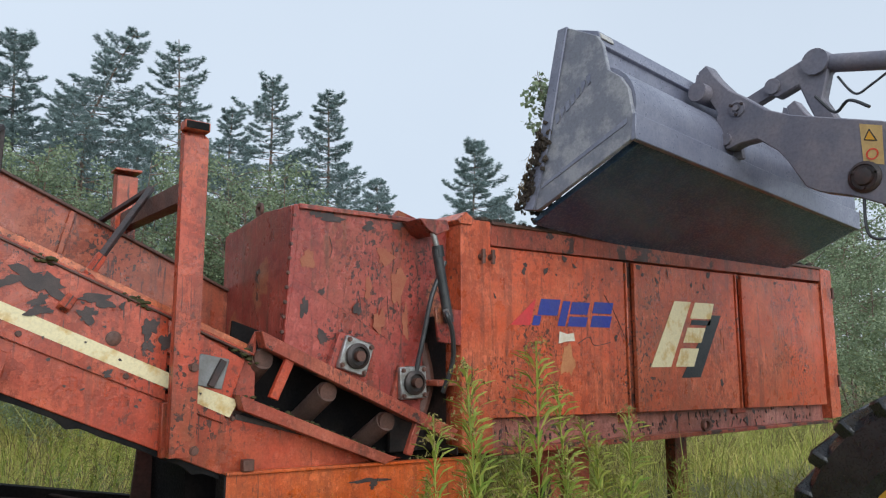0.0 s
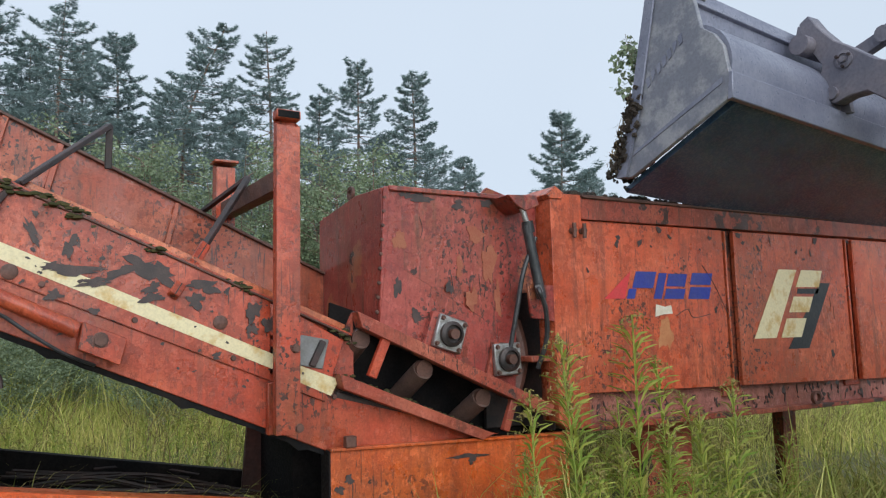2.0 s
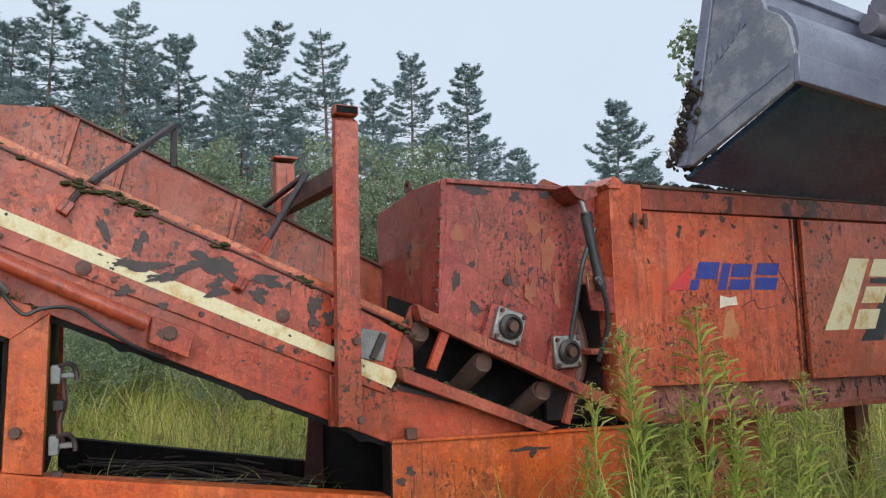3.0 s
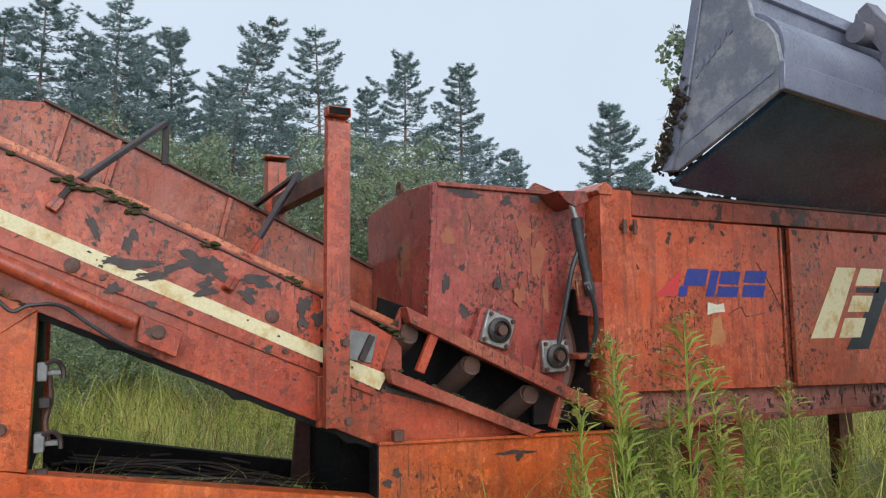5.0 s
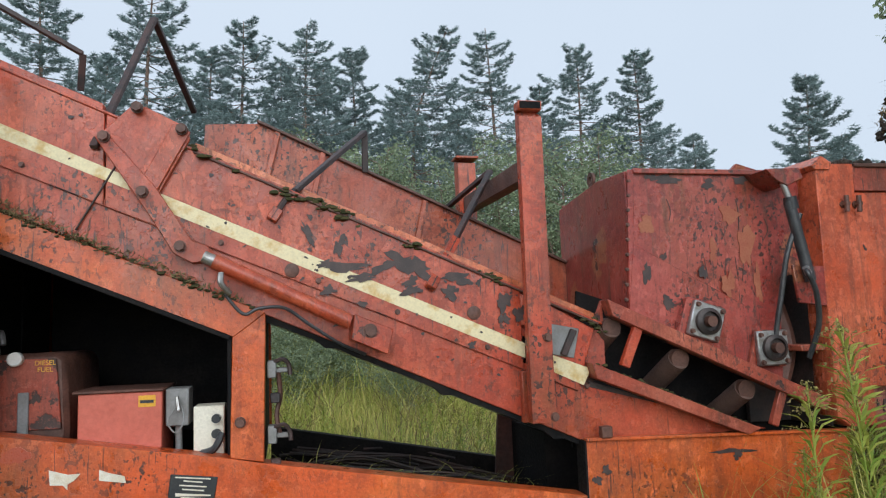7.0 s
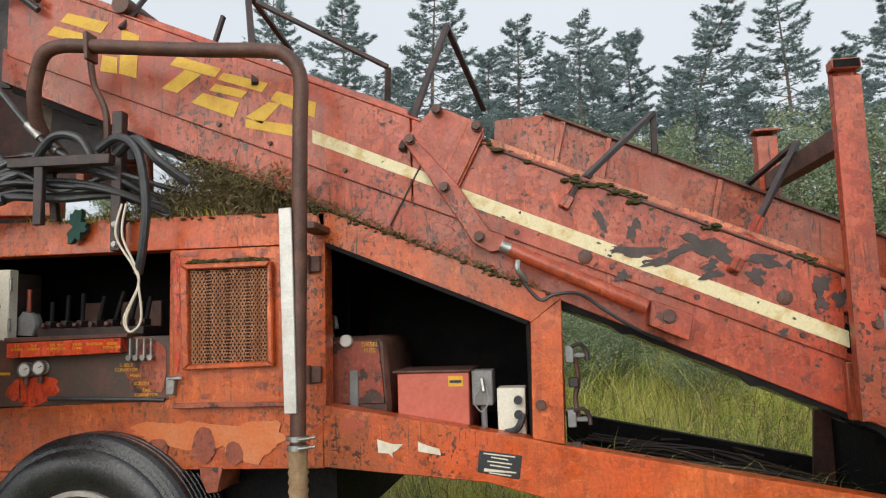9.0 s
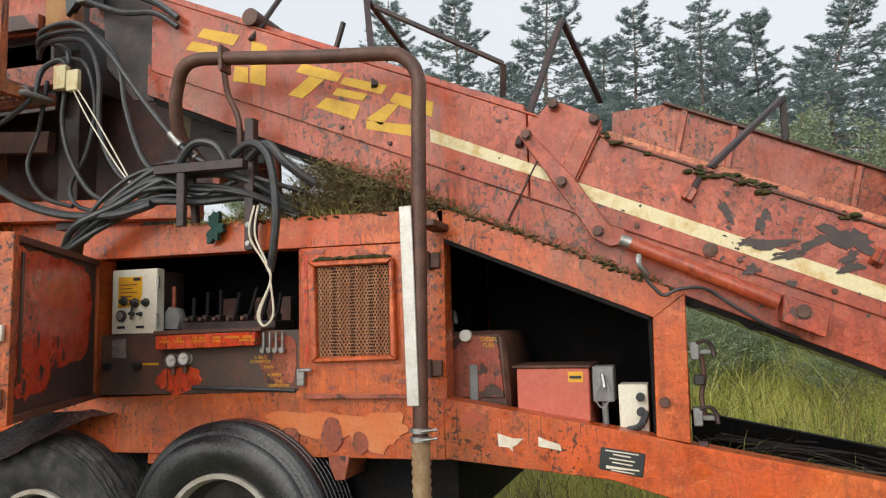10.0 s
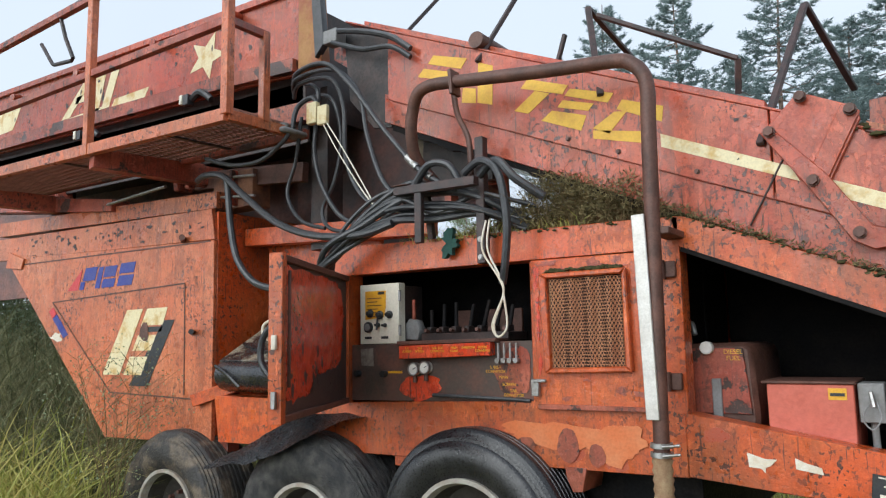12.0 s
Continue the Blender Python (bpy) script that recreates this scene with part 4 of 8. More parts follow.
# sloping lower beam
part("lower_beam", plate([(-1.10, 1.165), (-0.23, 1.02), (-0.085, 0.99), (0.50, 0.89), (1.268, 0.76), (1.268, 0.42), (0.5, 0.60), (-0.4, 0.845), (-1.10, 0.905)], W, W + 0.12), ORANGE, cs)
# Far beam and pan are coloured near-black for the shade in the deck.
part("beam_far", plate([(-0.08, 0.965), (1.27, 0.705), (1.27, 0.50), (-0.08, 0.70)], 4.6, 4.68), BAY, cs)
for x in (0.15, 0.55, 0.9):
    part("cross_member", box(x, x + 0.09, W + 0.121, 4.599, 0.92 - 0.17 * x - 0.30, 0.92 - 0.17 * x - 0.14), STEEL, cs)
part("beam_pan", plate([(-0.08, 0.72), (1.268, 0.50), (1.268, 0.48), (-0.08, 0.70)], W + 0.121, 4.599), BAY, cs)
# The shield's red is darkened to hold the shade it stands in.
part("shield", plate([(1.22, 1.0), (1.9, 0.80), (1.9, 0.45), (1.19, 0.62)], 4.36, 4.39), worn("shaded_red_plate", (0.045, 0.018, 0.014), (0.10, 0.03, 0.02), 5, 0.6), cs, "red shield plate with its shade in the dark colour")
# engine bay frame
part("bay_top_beam", plate([(-1.06, 1.995), (-0.075, 1.585), (-0.20, 1.49), (-1.085, 1.865), (-1.12, 2.0)], W, W + 0.14), ORANGE, cs)
part("bay_post", plate([(-0.205, 1.49), (-0.075, 1.583), (-0.085, 0.995), (-0.215, 1.018)], W + 0.001, W + 0.14), ORANGE, cs)
part("bay_post", plate([(-1.21, 2.0), (-1.085, 2.0), (-1.085, 1.16), (-1.20, 1.165)], W, W + 0.1), ORANGE, cs)
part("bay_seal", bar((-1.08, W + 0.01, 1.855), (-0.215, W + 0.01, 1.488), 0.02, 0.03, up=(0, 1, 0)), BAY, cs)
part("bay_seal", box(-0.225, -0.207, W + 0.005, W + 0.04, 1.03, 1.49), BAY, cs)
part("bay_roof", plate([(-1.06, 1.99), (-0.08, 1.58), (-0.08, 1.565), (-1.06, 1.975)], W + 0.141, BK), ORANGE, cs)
# Back, side and floor are coloured near-black for the engine bay's shade.
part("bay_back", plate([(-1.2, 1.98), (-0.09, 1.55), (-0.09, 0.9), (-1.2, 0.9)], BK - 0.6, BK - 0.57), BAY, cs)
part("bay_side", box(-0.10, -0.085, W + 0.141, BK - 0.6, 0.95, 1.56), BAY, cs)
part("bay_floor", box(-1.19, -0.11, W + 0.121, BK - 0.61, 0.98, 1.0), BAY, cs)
part("bay_bolt", bolt(-0.175, W, 1.155, 0.018, 0.03), STEEL, cs)
# control bay
part("top_beam", plate([(-3.20, 1.93), (-3.05, 2.04), (-1.21, 2.005), (-1.21, 1.862), (-3.02, 1.872)], W, W + 0.12), ORANGE, cs)
part("bay_post", box(-3.06, -2.985, W, W + 0.12, 1.15, 1.871), ORANGE, cs)
part("bay_post", box(-1.815, -1.78, W + 0.001, W + 0.1, 1.17, 1.86), ORANGE, cs)
part("main_rail", plate([(-4.18, 1.165), (-3.02, 1.155), (-1.80, 1.195), (-1.10, 1.165), (-1.10, 0.90), (-2.66, 0.885), (-4.13, 0.87)], W, W + 0.14), ORANGE, cs)
part("rail_step", box(-2.68, -2.5, W + 0.02, W + 0.1, 0.83, 0.885), ORANGE, cs)
part("roof_plate", plate([(-3.05, 2.03), (-1.07, 1.985), (-1.07, 1.97), (-3.05, 2.015)], W + 0.121, BK), ORANGE, cs)
# Control bay back and dividers carry the bay's shade in their colour.
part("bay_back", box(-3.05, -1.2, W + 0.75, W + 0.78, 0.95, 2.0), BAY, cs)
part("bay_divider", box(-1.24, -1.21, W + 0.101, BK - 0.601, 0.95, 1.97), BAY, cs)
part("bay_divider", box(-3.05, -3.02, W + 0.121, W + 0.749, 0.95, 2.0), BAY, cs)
part("panel_shelf", plate([(-2.985, 1.475), (-1.815, 1.48), (-1.815, 1.185), (-2.985, 1.165)], W + 0.02, W + 0.05), worn("grimy_control_panel", (0.085, 0.062, 0.052), (0.17, 0.075, 0.055), 5.0, 0.40, lo=0.45, hi=0.66), cs, "oil-stained control panel with red patches")
part("bare_patch", blob(-2.50, 1.245, 0.13, 0.070, W + 0.0195, 811, 0, 34, 0.002, 0.13), DEEP, cs, "scraped red patch on the panel")
part("bare_patch", blob(-1.925, 1.33, 0.095, 0.13, W + 0.0195, 812, 0, 30, 0.002, 0.18), RUSTY, cs, "faded red corner of the panel")
part("paper_scrap", slab([(-2.91, 1.36), (-2.82, 1.355), (-2.825, 1.455), (-2.915, 1.45)], W + 0.018), worn("soiled_paper", (0.28, 0.25, 0.21), (0.16, 0.12, 0.10), 30, 0.7), cs, "soiled paper scrap on the panel")
TAN = worn("tan_worn_undercoat", (0.60, 0.150, 0.040), (0.60, 0.200, 0.075), 7, 0.42)
for cx, cz, rx, rz, sd in ((-1.72, 1.045, 0.26, 0.055, 821), (-1.42, 1.02, 0.15, 0.08, 822)):
    part("bare_patch", blob(cx, cz, rx, rz, W - 0.0055, sd, 0, 40, 0.0012, 0.2), TAN, cs, "tan worn paint patch")
for cx, cz, rx, rz, sd in ((-1.86, 0.985, 0.05, 0.045, 831), (-1.64, 1.0, 0.055, 0.075, 832), (-1.50, 0.965, 0.04, 0.05, 833)):
    part("rust_spot", blob(cx, cz, rx, rz, W - 0.0075, sd, 0, 26, 0.0012, 0.06), RUSTY, cs, "round dark rust stain")
part("rail_bracket", plate([(-1.555, 0.905), (-1.66, 0.905), (-1.655, 0.86), (-1.625, 0.795), (-1.575, 0.80)], W - 0.01, W + 0.2), RUSTY, cs)
# Near-black box fills in the shade under the chassis.
part("belly", box(-4.0, -1.12, W + 0.25, BK - 0.1, 0.55, 0.86), BAY, cs, "axle-frame box coloured near-black for the shade underneath")
part("axle", rod((-4.45, 3.3, 0.45), (-4.45, 5.2, 0.45), 0.07), DARK, cs)
part("axle", rod((-3.30, 3.3, 0.47), (-3.30, 5.2, 0.47), 0.07), DARK, cs)
part("axle", rod((-2.14, 3.3, 0.53), (-2.14, 5.2, 0.53), 0.07), DARK, cs)
part("side_far", plate([(-4.2, 2.0), (-1.06, 1.98), (-0.08, 1.58), (-0.08, 0.9), (-4.2, 0.9)], BK, BK + 0.05), ORANGE, cs)
for x, z, rx, rz in ((-1.42, 0.99, 0.06, 0.10), (-1.62, 0.98, 0.05, 0.05), (-0.98, 1.08, 0.05, 0.03)):
    part("damp_patch", blob(x, z, rx, rz, W - 0.0, int(-x * 50), 0, 20, 0.0015, 0.2), worn("dark_red_old_paint", (0.42, 0.085, 0.035), (0.36, 0.06, 0.03), 9, 0.35), cs)
part("torn_sticker", slab([(-0.865, 1.02), (-0.80, 1.0), (-0.755, 1.0), (-0.78, 0.975), (-0.80, 0.965), (-0.80, 0.945), (-0.815, 0.962), (-0.86, 0.965)], W - 0.001, t=0.003), WHITE, cs, "torn cream paper sticker")
part("torn_sticker", slab([(-0.69, 1.01), (-0.655, 0.995), (-0.60, 0.98), (-0.595, 0.955), (-0.69, 0.97)], W - 0.001, t=0.003), WHITE, cs, "torn cream paper sticker")
np_ = part("maker_plate", plate([(-0.435, 0.975), (-0.26, 0.952), (-0.275, 0.858), (-0.445, 0.888)], W - 0.001, W - 0.005), BLACKP, cs, "small black maker plate with worn printing")
for k in range(6):
    w = (0.13, 0.07, 0.10, 0.08, 0.13, 0.09)[k]
    z = 0.955 - 0.0155 * k
    part("print_bar", slab([(-0.352 - w / 2, z + 0.010), (-0.352 + w / 2, z - 0.010 * w * 8 + 0.005), (-0.352 + w / 2, z - 0.010 * w * 8), (-0.352 - w / 2, z + 0.005 if k != 4 else z - 0.002)], W - 0.0052, t=0.001), WHITE, np_)
# junk on the deck behind the beam
for i in range(80):
    x0 = rs.uniform(-0.05, 0.7)
    y0 = rs.uniform(3.4, 4.58)
    z0 = 0.93 - 0.17 * x0 - rs.uniform(0.04, 0.14)
    part("old_cable", tube([(x0, y0, z0), (x0 + 0.25, y0 + rs.uniform(-.1, .1), z0 - 0.03 + rs.uniform(-.03, .03)), (x0 + 0.55, y0 + rs.uniform(-.1, .1), z0 - 0.09)], 0.008, n=5, steps=3), DARK, cs)
# stepped latch hardware on the bay post
for z in (1.36, 1.10):
    part("door_latch", box(-0.07, -0.035, W + 0.02, W + 0.10, z - 0.04, z + 0.03, box(-0.05, 0.02, W + 0.04, W + 0.07, z - 0.02, z + 0.0)), GREYBOX, cs)
    part("latch_lever", tube([(-0.05, W + 0.03, z + 0.02), (-0.01, W + 0.02, z + 0.035), (0.015, W + 0.03, z + 0.01), (0.02, W + 0.03, z - 0.03)], 0.009, n=6), BAR, cs)
    part("latch_stop", box(-0.06, -0.02, W + 0.03, W + 0.06, z - 0.14, z - 0.10), BAR, cs)
part("latch_chain", tube([(-0.03, W + 0.05, 1.36), (-0.02, W + 0.06, 1.25), (-0.035, W + 0.06, 1.17), (-0.02, W + 0.05, 1.08)], 0.010, n=6), STEEL, cs)

# contents of the bays
tank = thing("fuel_tank", "dented brown fuel tank with gauge and strap", "tank", (-1.0, 3.6, 1.0))
tb = plate([(-1.19, 1.42), (-1.165, 1.45), (-0.90, 1.455), (-0.865, 1.43), (-0.85, 1.13), (-0.87, 1.01), (-1.19, 1.01)], W + 0.2, W + 0.75, bevel=0.02)
part("tank_shell", tb, STEEL, tank)
part("tank_face", plate([(-1.17, 1.43), (-0.90, 1.43), (-0.875, 1.15), (-1.17, 1.15)], W + 0.19, W + 0.199), RUSTY, tank)
part("strap", box(-1.035, -0.995, W + 0.175, W + 0.19, 1.06, 1.30), GREYBOX, tank)
part("gauge", lathe([(0.028, 0), (0.028, -0.03), (0.023, -0.034)], (-1.045, W + 0.19, 1.432), n=20), GLASS_W, tank, "round fuel gauge")
part("filler_neck", tube([(-1.15, W + 0.3, 1.44), (-1.15, W + 0.28, 1.52), (-1.12, W + 0.24, 1.54), (-1.105, W + 0.22, 1.49)], 0.011), CHROME, tank)
writing("DIESEL\nFUEL", -0.94, 1.405, W + 0.188, 0.027, LABEL_Y, tank, "yellow stencilled lettering")
rb = thing("red_toolbox", "pinkish-red steel box with yellow sticker in the bay", "box", (-0.62, 3.5, 1.0))
part("box_body", box(-0.80, -0.485, W + 0.12, W + 0.45, 1.01, 1.285), SALMON, rb)
part("lid_edge", box(-0.82, -0.478, W + 0.11, W + 0.46, 1.285, 1.297), STEEL, rb)
part("sticker", slab([(-0.575, 1.27), (-0.51, 1.27), (-0.51, 1.225), (-0.575, 1.225)], W + 0.119), LABEL_Y, rb, "yellow sticker with dark bar")
part("print_bar", slab([(-0.568, 1.252), (-0.517, 1.252), (-0.517, 1.24), (-0.568, 1.24)], W + 0.1165), BLACKP, rb)
sw = thing("switch_box", "grey steel switch box with lever", "switch box", (-0.44, 3.5, 1.1))
part("box_body", box(-0.475, -0.385, W + 0.14, W + 0.28, 1.14, 1.29), GREYBOX, sw)
part("lever", bar((-0.43, W + 0.125, 1.26), (-0.42, W + 0.11, 1.20), 0.015, 0.015, up=(0, 1, 0)), CHROME, sw)
part("cable", tube([(-0.44, W + 0.12, 1.21), (-0.46, W + 0.10, 1.16), (-0.43, W + 0.09, 1.12), (-0.40, W + 0.1, 1.16), (-0.41, W + 0.12, 1.22)], 0.0032), GREYBOX, sw)
part("conduit", rod((-0.43, W + 0.18, 1.14), (-0.43, W + 0.2, 1.02), 0.014), GREYBOX, sw)
sk = thing("socket_box", "cream enamel socket box with two round switches", "socket box", (-0.3, 3.5, 1.0))
part("box_body", box(-0.365, -0.245, W + 0.12, W + 0.26, 1.015, 1.215), GREY, sk)
for z in (1.165, 1.105):
    part("knob", rod((-0.275, W + 0.12, z), (-0.275, W + 0.085, z), 0.018, n=14), BLACKP, sk)
part("cable", tube([(-0.33, W + 0.1, 1.03), (-0.28, W + 0.08, 1.05), (-0.25, W + 0.09, 1.11)], 0.015), HOSE, sk)
# control bay
cb = thing("control_cabinet", "cream steel control cabinet with orange plate and switches", "cabinet", (-2.85, 3.3, 1.49))
part("cabinet_body", box(-2.927, -2.645, W + 0.025, W + 0.085, 1.478, 1.812), GREY, cb)
part("cabinet_back", box(-2.915, -2.655, W + 0.0855, W + 0.26, 1.486, 1.80), DARK, cb, "dark cabinet rear")
part("instruction_plate", slab([(-2.885, 1.775), (-2.735, 1.772), (-2.735, 1.685), (-2.75, 1.625), (-2.885, 1.615)], W + 0.0245), LABEL_Y, cb, "orange printed plate")
for k in range(6):
    part("print_bar", slab([(-2.87, 1.735 - 0.020 * k), (-2.765 - 0.03 * (k % 2), 1.735 - 0.020 * k), (-2.765 - 0.03 * (k % 2), 1.730 - 0.020 * k), (-2.87, 1.730 - 0.020 * k)], W + 0.0222, t=0.001), STEEL, cb)
part("print_bar", slab([(-2.79, 1.768), (-2.745, 1.768), (-2.745, 1.752), (-2.79, 1.752)], W + 0.0222, t=0.001), BLACKP, cb)
part("dial", lathe([(0.030, 0.0), (0.030, -0.012), (0.022, -0.016)], (-2.86, W + 0.025, 1.572), n=24), BLACKP, cb, "round black meter")
part("meter_face", lathe([(0.020, 0.0), (0.020, -0.002), (0.016, -0.003)], (-2.86, W + 0.009, 1.572), n=20), GREYBOX, cb)
for x, z, r in ((-2.845, 1.648, 0.019), (-2.775, 1.638, 0.020), (-2.708, 1.638, 0.018), (-2.79, 1.583, 0.010), (-2.74, 1.580, 0.010)):
    part("switch", lathe([(r * 1.2, 0.0), (r * 1.2, -0.008), (r * 0.8, -0.012), (r * 0.7, -0.030), (r * 0.5, -0.034)], (x, W + 0.024, z), n=16), BLACKP, cb)
part("switch_lever", rod((-2.775, W + 0.0, 1.625), (-2.780, W - 0.005, 1.555), 0.006), BLACKP, cb)
for x in (-2.865, -2.745):
    part("print_bar", slab([(x - 0.025, 1.520), (x + 0.025, 1.520), (x + 0.025, 1.506), (x - 0.025, 1.506)], W + 0.0245, t=0.001), BLACKP, cb)
for z in (1.55, 1.74):
    part("hinge", rod((-2.642, W + 0.03, z - 0.03), (-2.642, W + 0.03, z + 0.03), 0.008, n=8), CHROME, cb)
wl_ = thing("work_lamp", "grey round work lamp beside the cabinet", "lamp", (-2.62, 3.3, 1.5))
part("housing", plate([(-2.67, 1.50), (-2.66, 1.58), (-2.63, 1.615), (-2.58, 1.60), (-2.56, 1.55), (-2.575, 1.495)], W + 0.10, W + 0.16), GREYBOX, wl_)
part("stem", rod((-2.62, W + 0.13, 1.61), (-2.62, W + 0.13, 1.72), 0.012), RUSTY, wl_)
vb = thing("valve_bank", "row of rusty hydraulic valve levers in the control bay", "valve bank", (-2.3, 3.4, 1.48))
part("valve_body", box(-2.55, -2.0, W + 0.10, W + 0.3, 1.485, 1.53), DARK, vb)
for i in range(7):
    x = -2.52 + 0.082 * i
    # Levers are near-black, as silhouettes in the shaded bay.
    part("lever", rod((x, W + 0.16, 1.53), (x + rs.uniform(-.03, .03), W + 0.20, 1.68 + rs.uniform(-0.06, 0.03)), 0.011), BAY, vb)
    part("lever_clevis", box(x - 0.014, x + 0.014, W + 0.13, W + 0.19, 1.53, 1.565), DARK, vb)
    part("knob", rod((x + 0.02, W + 0.10, 1.54), (x + 0.02, W + 0.07, 1.545), 0.010), STEEL, vb)
for x, w in ((-2.47, 0.1), (-2.25, 0.12), (-2.12, 0.07)):
    part("back_plate", box(x - w / 2, x + w / 2, W + 0.4, W + 0.42, 1.50, 1.66), STEEL, vb)
lb = thing("lever_label_rail", "red label rail with worn yellow lettering", "label rail", (-2.3, 3.15, 1.43))
part("rail", plate([(-2.60, 1.465), (-2.03, 1.475), (-2.03, 1.41), (-2.60, 1.395)], W - 0.035, W + 0.02), DEEP, lb)
part("rail_lip", plate([(-2.62, 1.49), (-2.0, 1.495), (-2.0, 1.477), (-2.62, 1.468)], W - 0.03, W + 0.1), STEEL, lb)
for s, x in (("1-2\nSCREEN", -2.545), ("3+4\nSCREEN", -2.46), ("TAIL SIDE\nCONVEYOR", -2.345), ("MAIN\nCONV.", -2.24), ("SHREDDER", -2.155), ("FEEDER\nCONVEYOR", -2.07)):
    writing(s, x, 1.446, W - 0.036, 0.0165, LABEL_Y, lb, "yellow lettering")
pd = thing("dial_pair", "two white pressure gauges on the oily panel", "gauges", (-2.5, 3.2, 1.34))
for x, z in ((-2.520, 1.342), (-2.447, 1.350)):
    g = part("dial", lathe([(0.033, 0.03), (0.033, 0.0), (0.027, -0.002)], (x, W - 0.015, z), n=22), GLASS_W, pd)
    part("bezel", lathe([(0.028, -0.004), (0.035, -0.004), (0.035, 0.012), (0.028, 0.012)], (x, W - 0.016, z), n=22), CHROME, g)
    part("needle", bar((x, W - 0.019, z), (x + 0.018, W - 0.019, z + 0.008), 0.003, 0.002, up=(0, 1, 0), bevel=0), BLACKP, g)
    part("stem", rod((x, W + 0.0, z - 0.034), (x, W + 0.0, z - 0.07), 0.012), STEEL, g)
tx = thing("panel_lettering", "worn yellow stencil lettering on the control panel", "lettering", (-1.95, 3.2, 1.25))
for s, x, z in (("S. BELT\nCONVEYOR", -2.03, 1.345), ("MAIN", -1.985, 1.297), ("SCREEN", -1.955, 1.262), ("TAIL\nCONVEYOR", -1.93, 1.232)):
    writing(s, x, z, W + 0.0160, 0.021, LABEL_Y, tx, "yellow lettering")
part("stencil_bar", slab([(-2.72, 1.33), (-2.62, 1.33), (-2.62, 1.318), (-2.72, 1.318)], W + 0.0195), LABEL_Y, tx)
for i in range(4):
    x = -2.0 + 0.034 * i
    sp = tagged(part("open_spanner", rod((x, W - 0.005, 1.47), (x, W - 0.005, 1.39), 0.006, rod((x, W - 0.02, 1.385), (x, W + 0.01, 1.385), 0.013, n=12)), CHROME), "small chrome lever hanging in a row on the panel", "lever", "row of levers")
for x in (-2.93, -2.74):
    tagged(part("push_button", rod((x, W + 0.02, 1.315), (x, W - 0.01, 1.315), 0.018, n=14), BLACKP), "black push button on the oily panel", "button", "panel buttons")
tagged(part("loose_hose", tube([(-2.40, W - 0.005, 1.21), (-2.2, W - 0.01, 1.205), (-2.0, W, 1.20), (-1.83, W, 1.195)], 0.010), HOSE), "thin black hose lying along the panel foot", "hose")

# open door of the control bay
dr = thing("bay_door", "open orange-red sheet door of the control bay", "door", (-2.97, 3.2, 1.16))
hx, hy, fx, fy = -2.995, 3.19, -2.45, 2.16
dv = (Vector((fx, fy, 0)) - Vector((hx, hy, 0))).normalized()
dn = Vector((-dv.y, dv.x, 0))


def door_panel(a0, a1, z0, z1, d0, d1, bm=None):
    L = (Vector((fx, fy, 0)) - Vector((hx, hy, 0))).length
    bm2 = bmesh.new()
    v = bmesh.ops.create_cube(bm2, size=1)["verts"]
    for q in v:
        a, d, z = lerp(a0, a1, q.co.x + 0.5), lerp(d0, d1, q.co.y + 0.5), lerp(z0, z1, q.co.z + 0.5)
        q.co = Vector((hx, hy, 0)) + dv * (a * L) + dn * d + Vector((0, 0, z))
    bmesh.ops.bevel(bm2, geom=bm2.edges[:], offset=0.003, segments=1, affect="EDGES")
    return merge(bm, bm2)


def door_field(pts, d0, d1, bm=None):
    """A flat shape on the door: outline along the door and up, between two depths."""
    L = (Vector((fx, fy, 0)) - Vector((hx, hy, 0))).length
    bm2 = bmesh.new()
    f = bm2.faces.new([bm2.verts.new(Vector((hx, hy, 0)) + dv * (a * L) + dn * d0 + Vector((0, 0, z))) for a, z in pts])
    ext = bmesh.ops.extrude_face_region(bm2, geom=[f])["geom"]
    bmesh.ops.translate(bm2, verts=[g for g in ext if isinstance(g, bmesh.types.BMVert)], vec=dn * (d1 - d0))
    return merge(bm, bm2)


part("sheet", door_panel(0.02, 0.98, 1.165, 1.855, -0.004, 0.004), PEEL, dr, "scraped-bare dark door sheet")
coarse = [(0.93, 1.82), (0.935, 1.25), (0.80, 1.238), (0.66, 1.25), (0.61, 1.262), (0.585, 1.335), (0.52, 1.365), (0.46, 1.335), (0.33, 1.35), (0.22, 1.36), (0.13, 1.41), (0.10, 1.55), (0.09, 1.66), (0.12, 1.76), (0.20, 1.805), (0.45, 1.825)]
ragged_field = []
rdoor = random.Random(61)
for (a0, z0), (a1, z1) in zip(coarse, coarse[1:] + coarse[:1]):
    for k in range(9):
        u = k / 9
        ragged_field.append((lerp(a0, a1, u) + rdoor.gauss(0, 0.007), lerp(z0, z1, u) + rdoor.gauss(0, 0.006)))
part("red_field", door_field(ragged_field, -0.0065, -0.0042), DEEP, dr, "bright red paint left on the door")
part("red_field", door_field(ragged_field, 0.0042, 0.0065), DEEP, dr, "bright red paint left on the door")
for k in range(26):
    a, z = rdoor.uniform(0.15, 0.9), 1.27 + abs(rdoor.gauss(0, 0.12))
    ra, rz = rdoor.uniform(0.004, 0.016), rdoor.uniform(0.008, 0.032)
    spot = [(a + ra * (1 + rdoor.gauss(0, 0.2)) * math.cos(q * 0.628), z + rz * (1 + rdoor.gauss(0, 0.2)) * math.sin(q * 0.628)) for q in range(10)]
    part("paint_chip", door_field(spot, 0.0066, 0.0075, door_field(spot, -0.0075, -0.0066)), PEEL, dr)
part("frame_edge", door_panel(0.955, 1.0, 1.155, 1.865, -0.03, 0.03), ORANGE, dr)
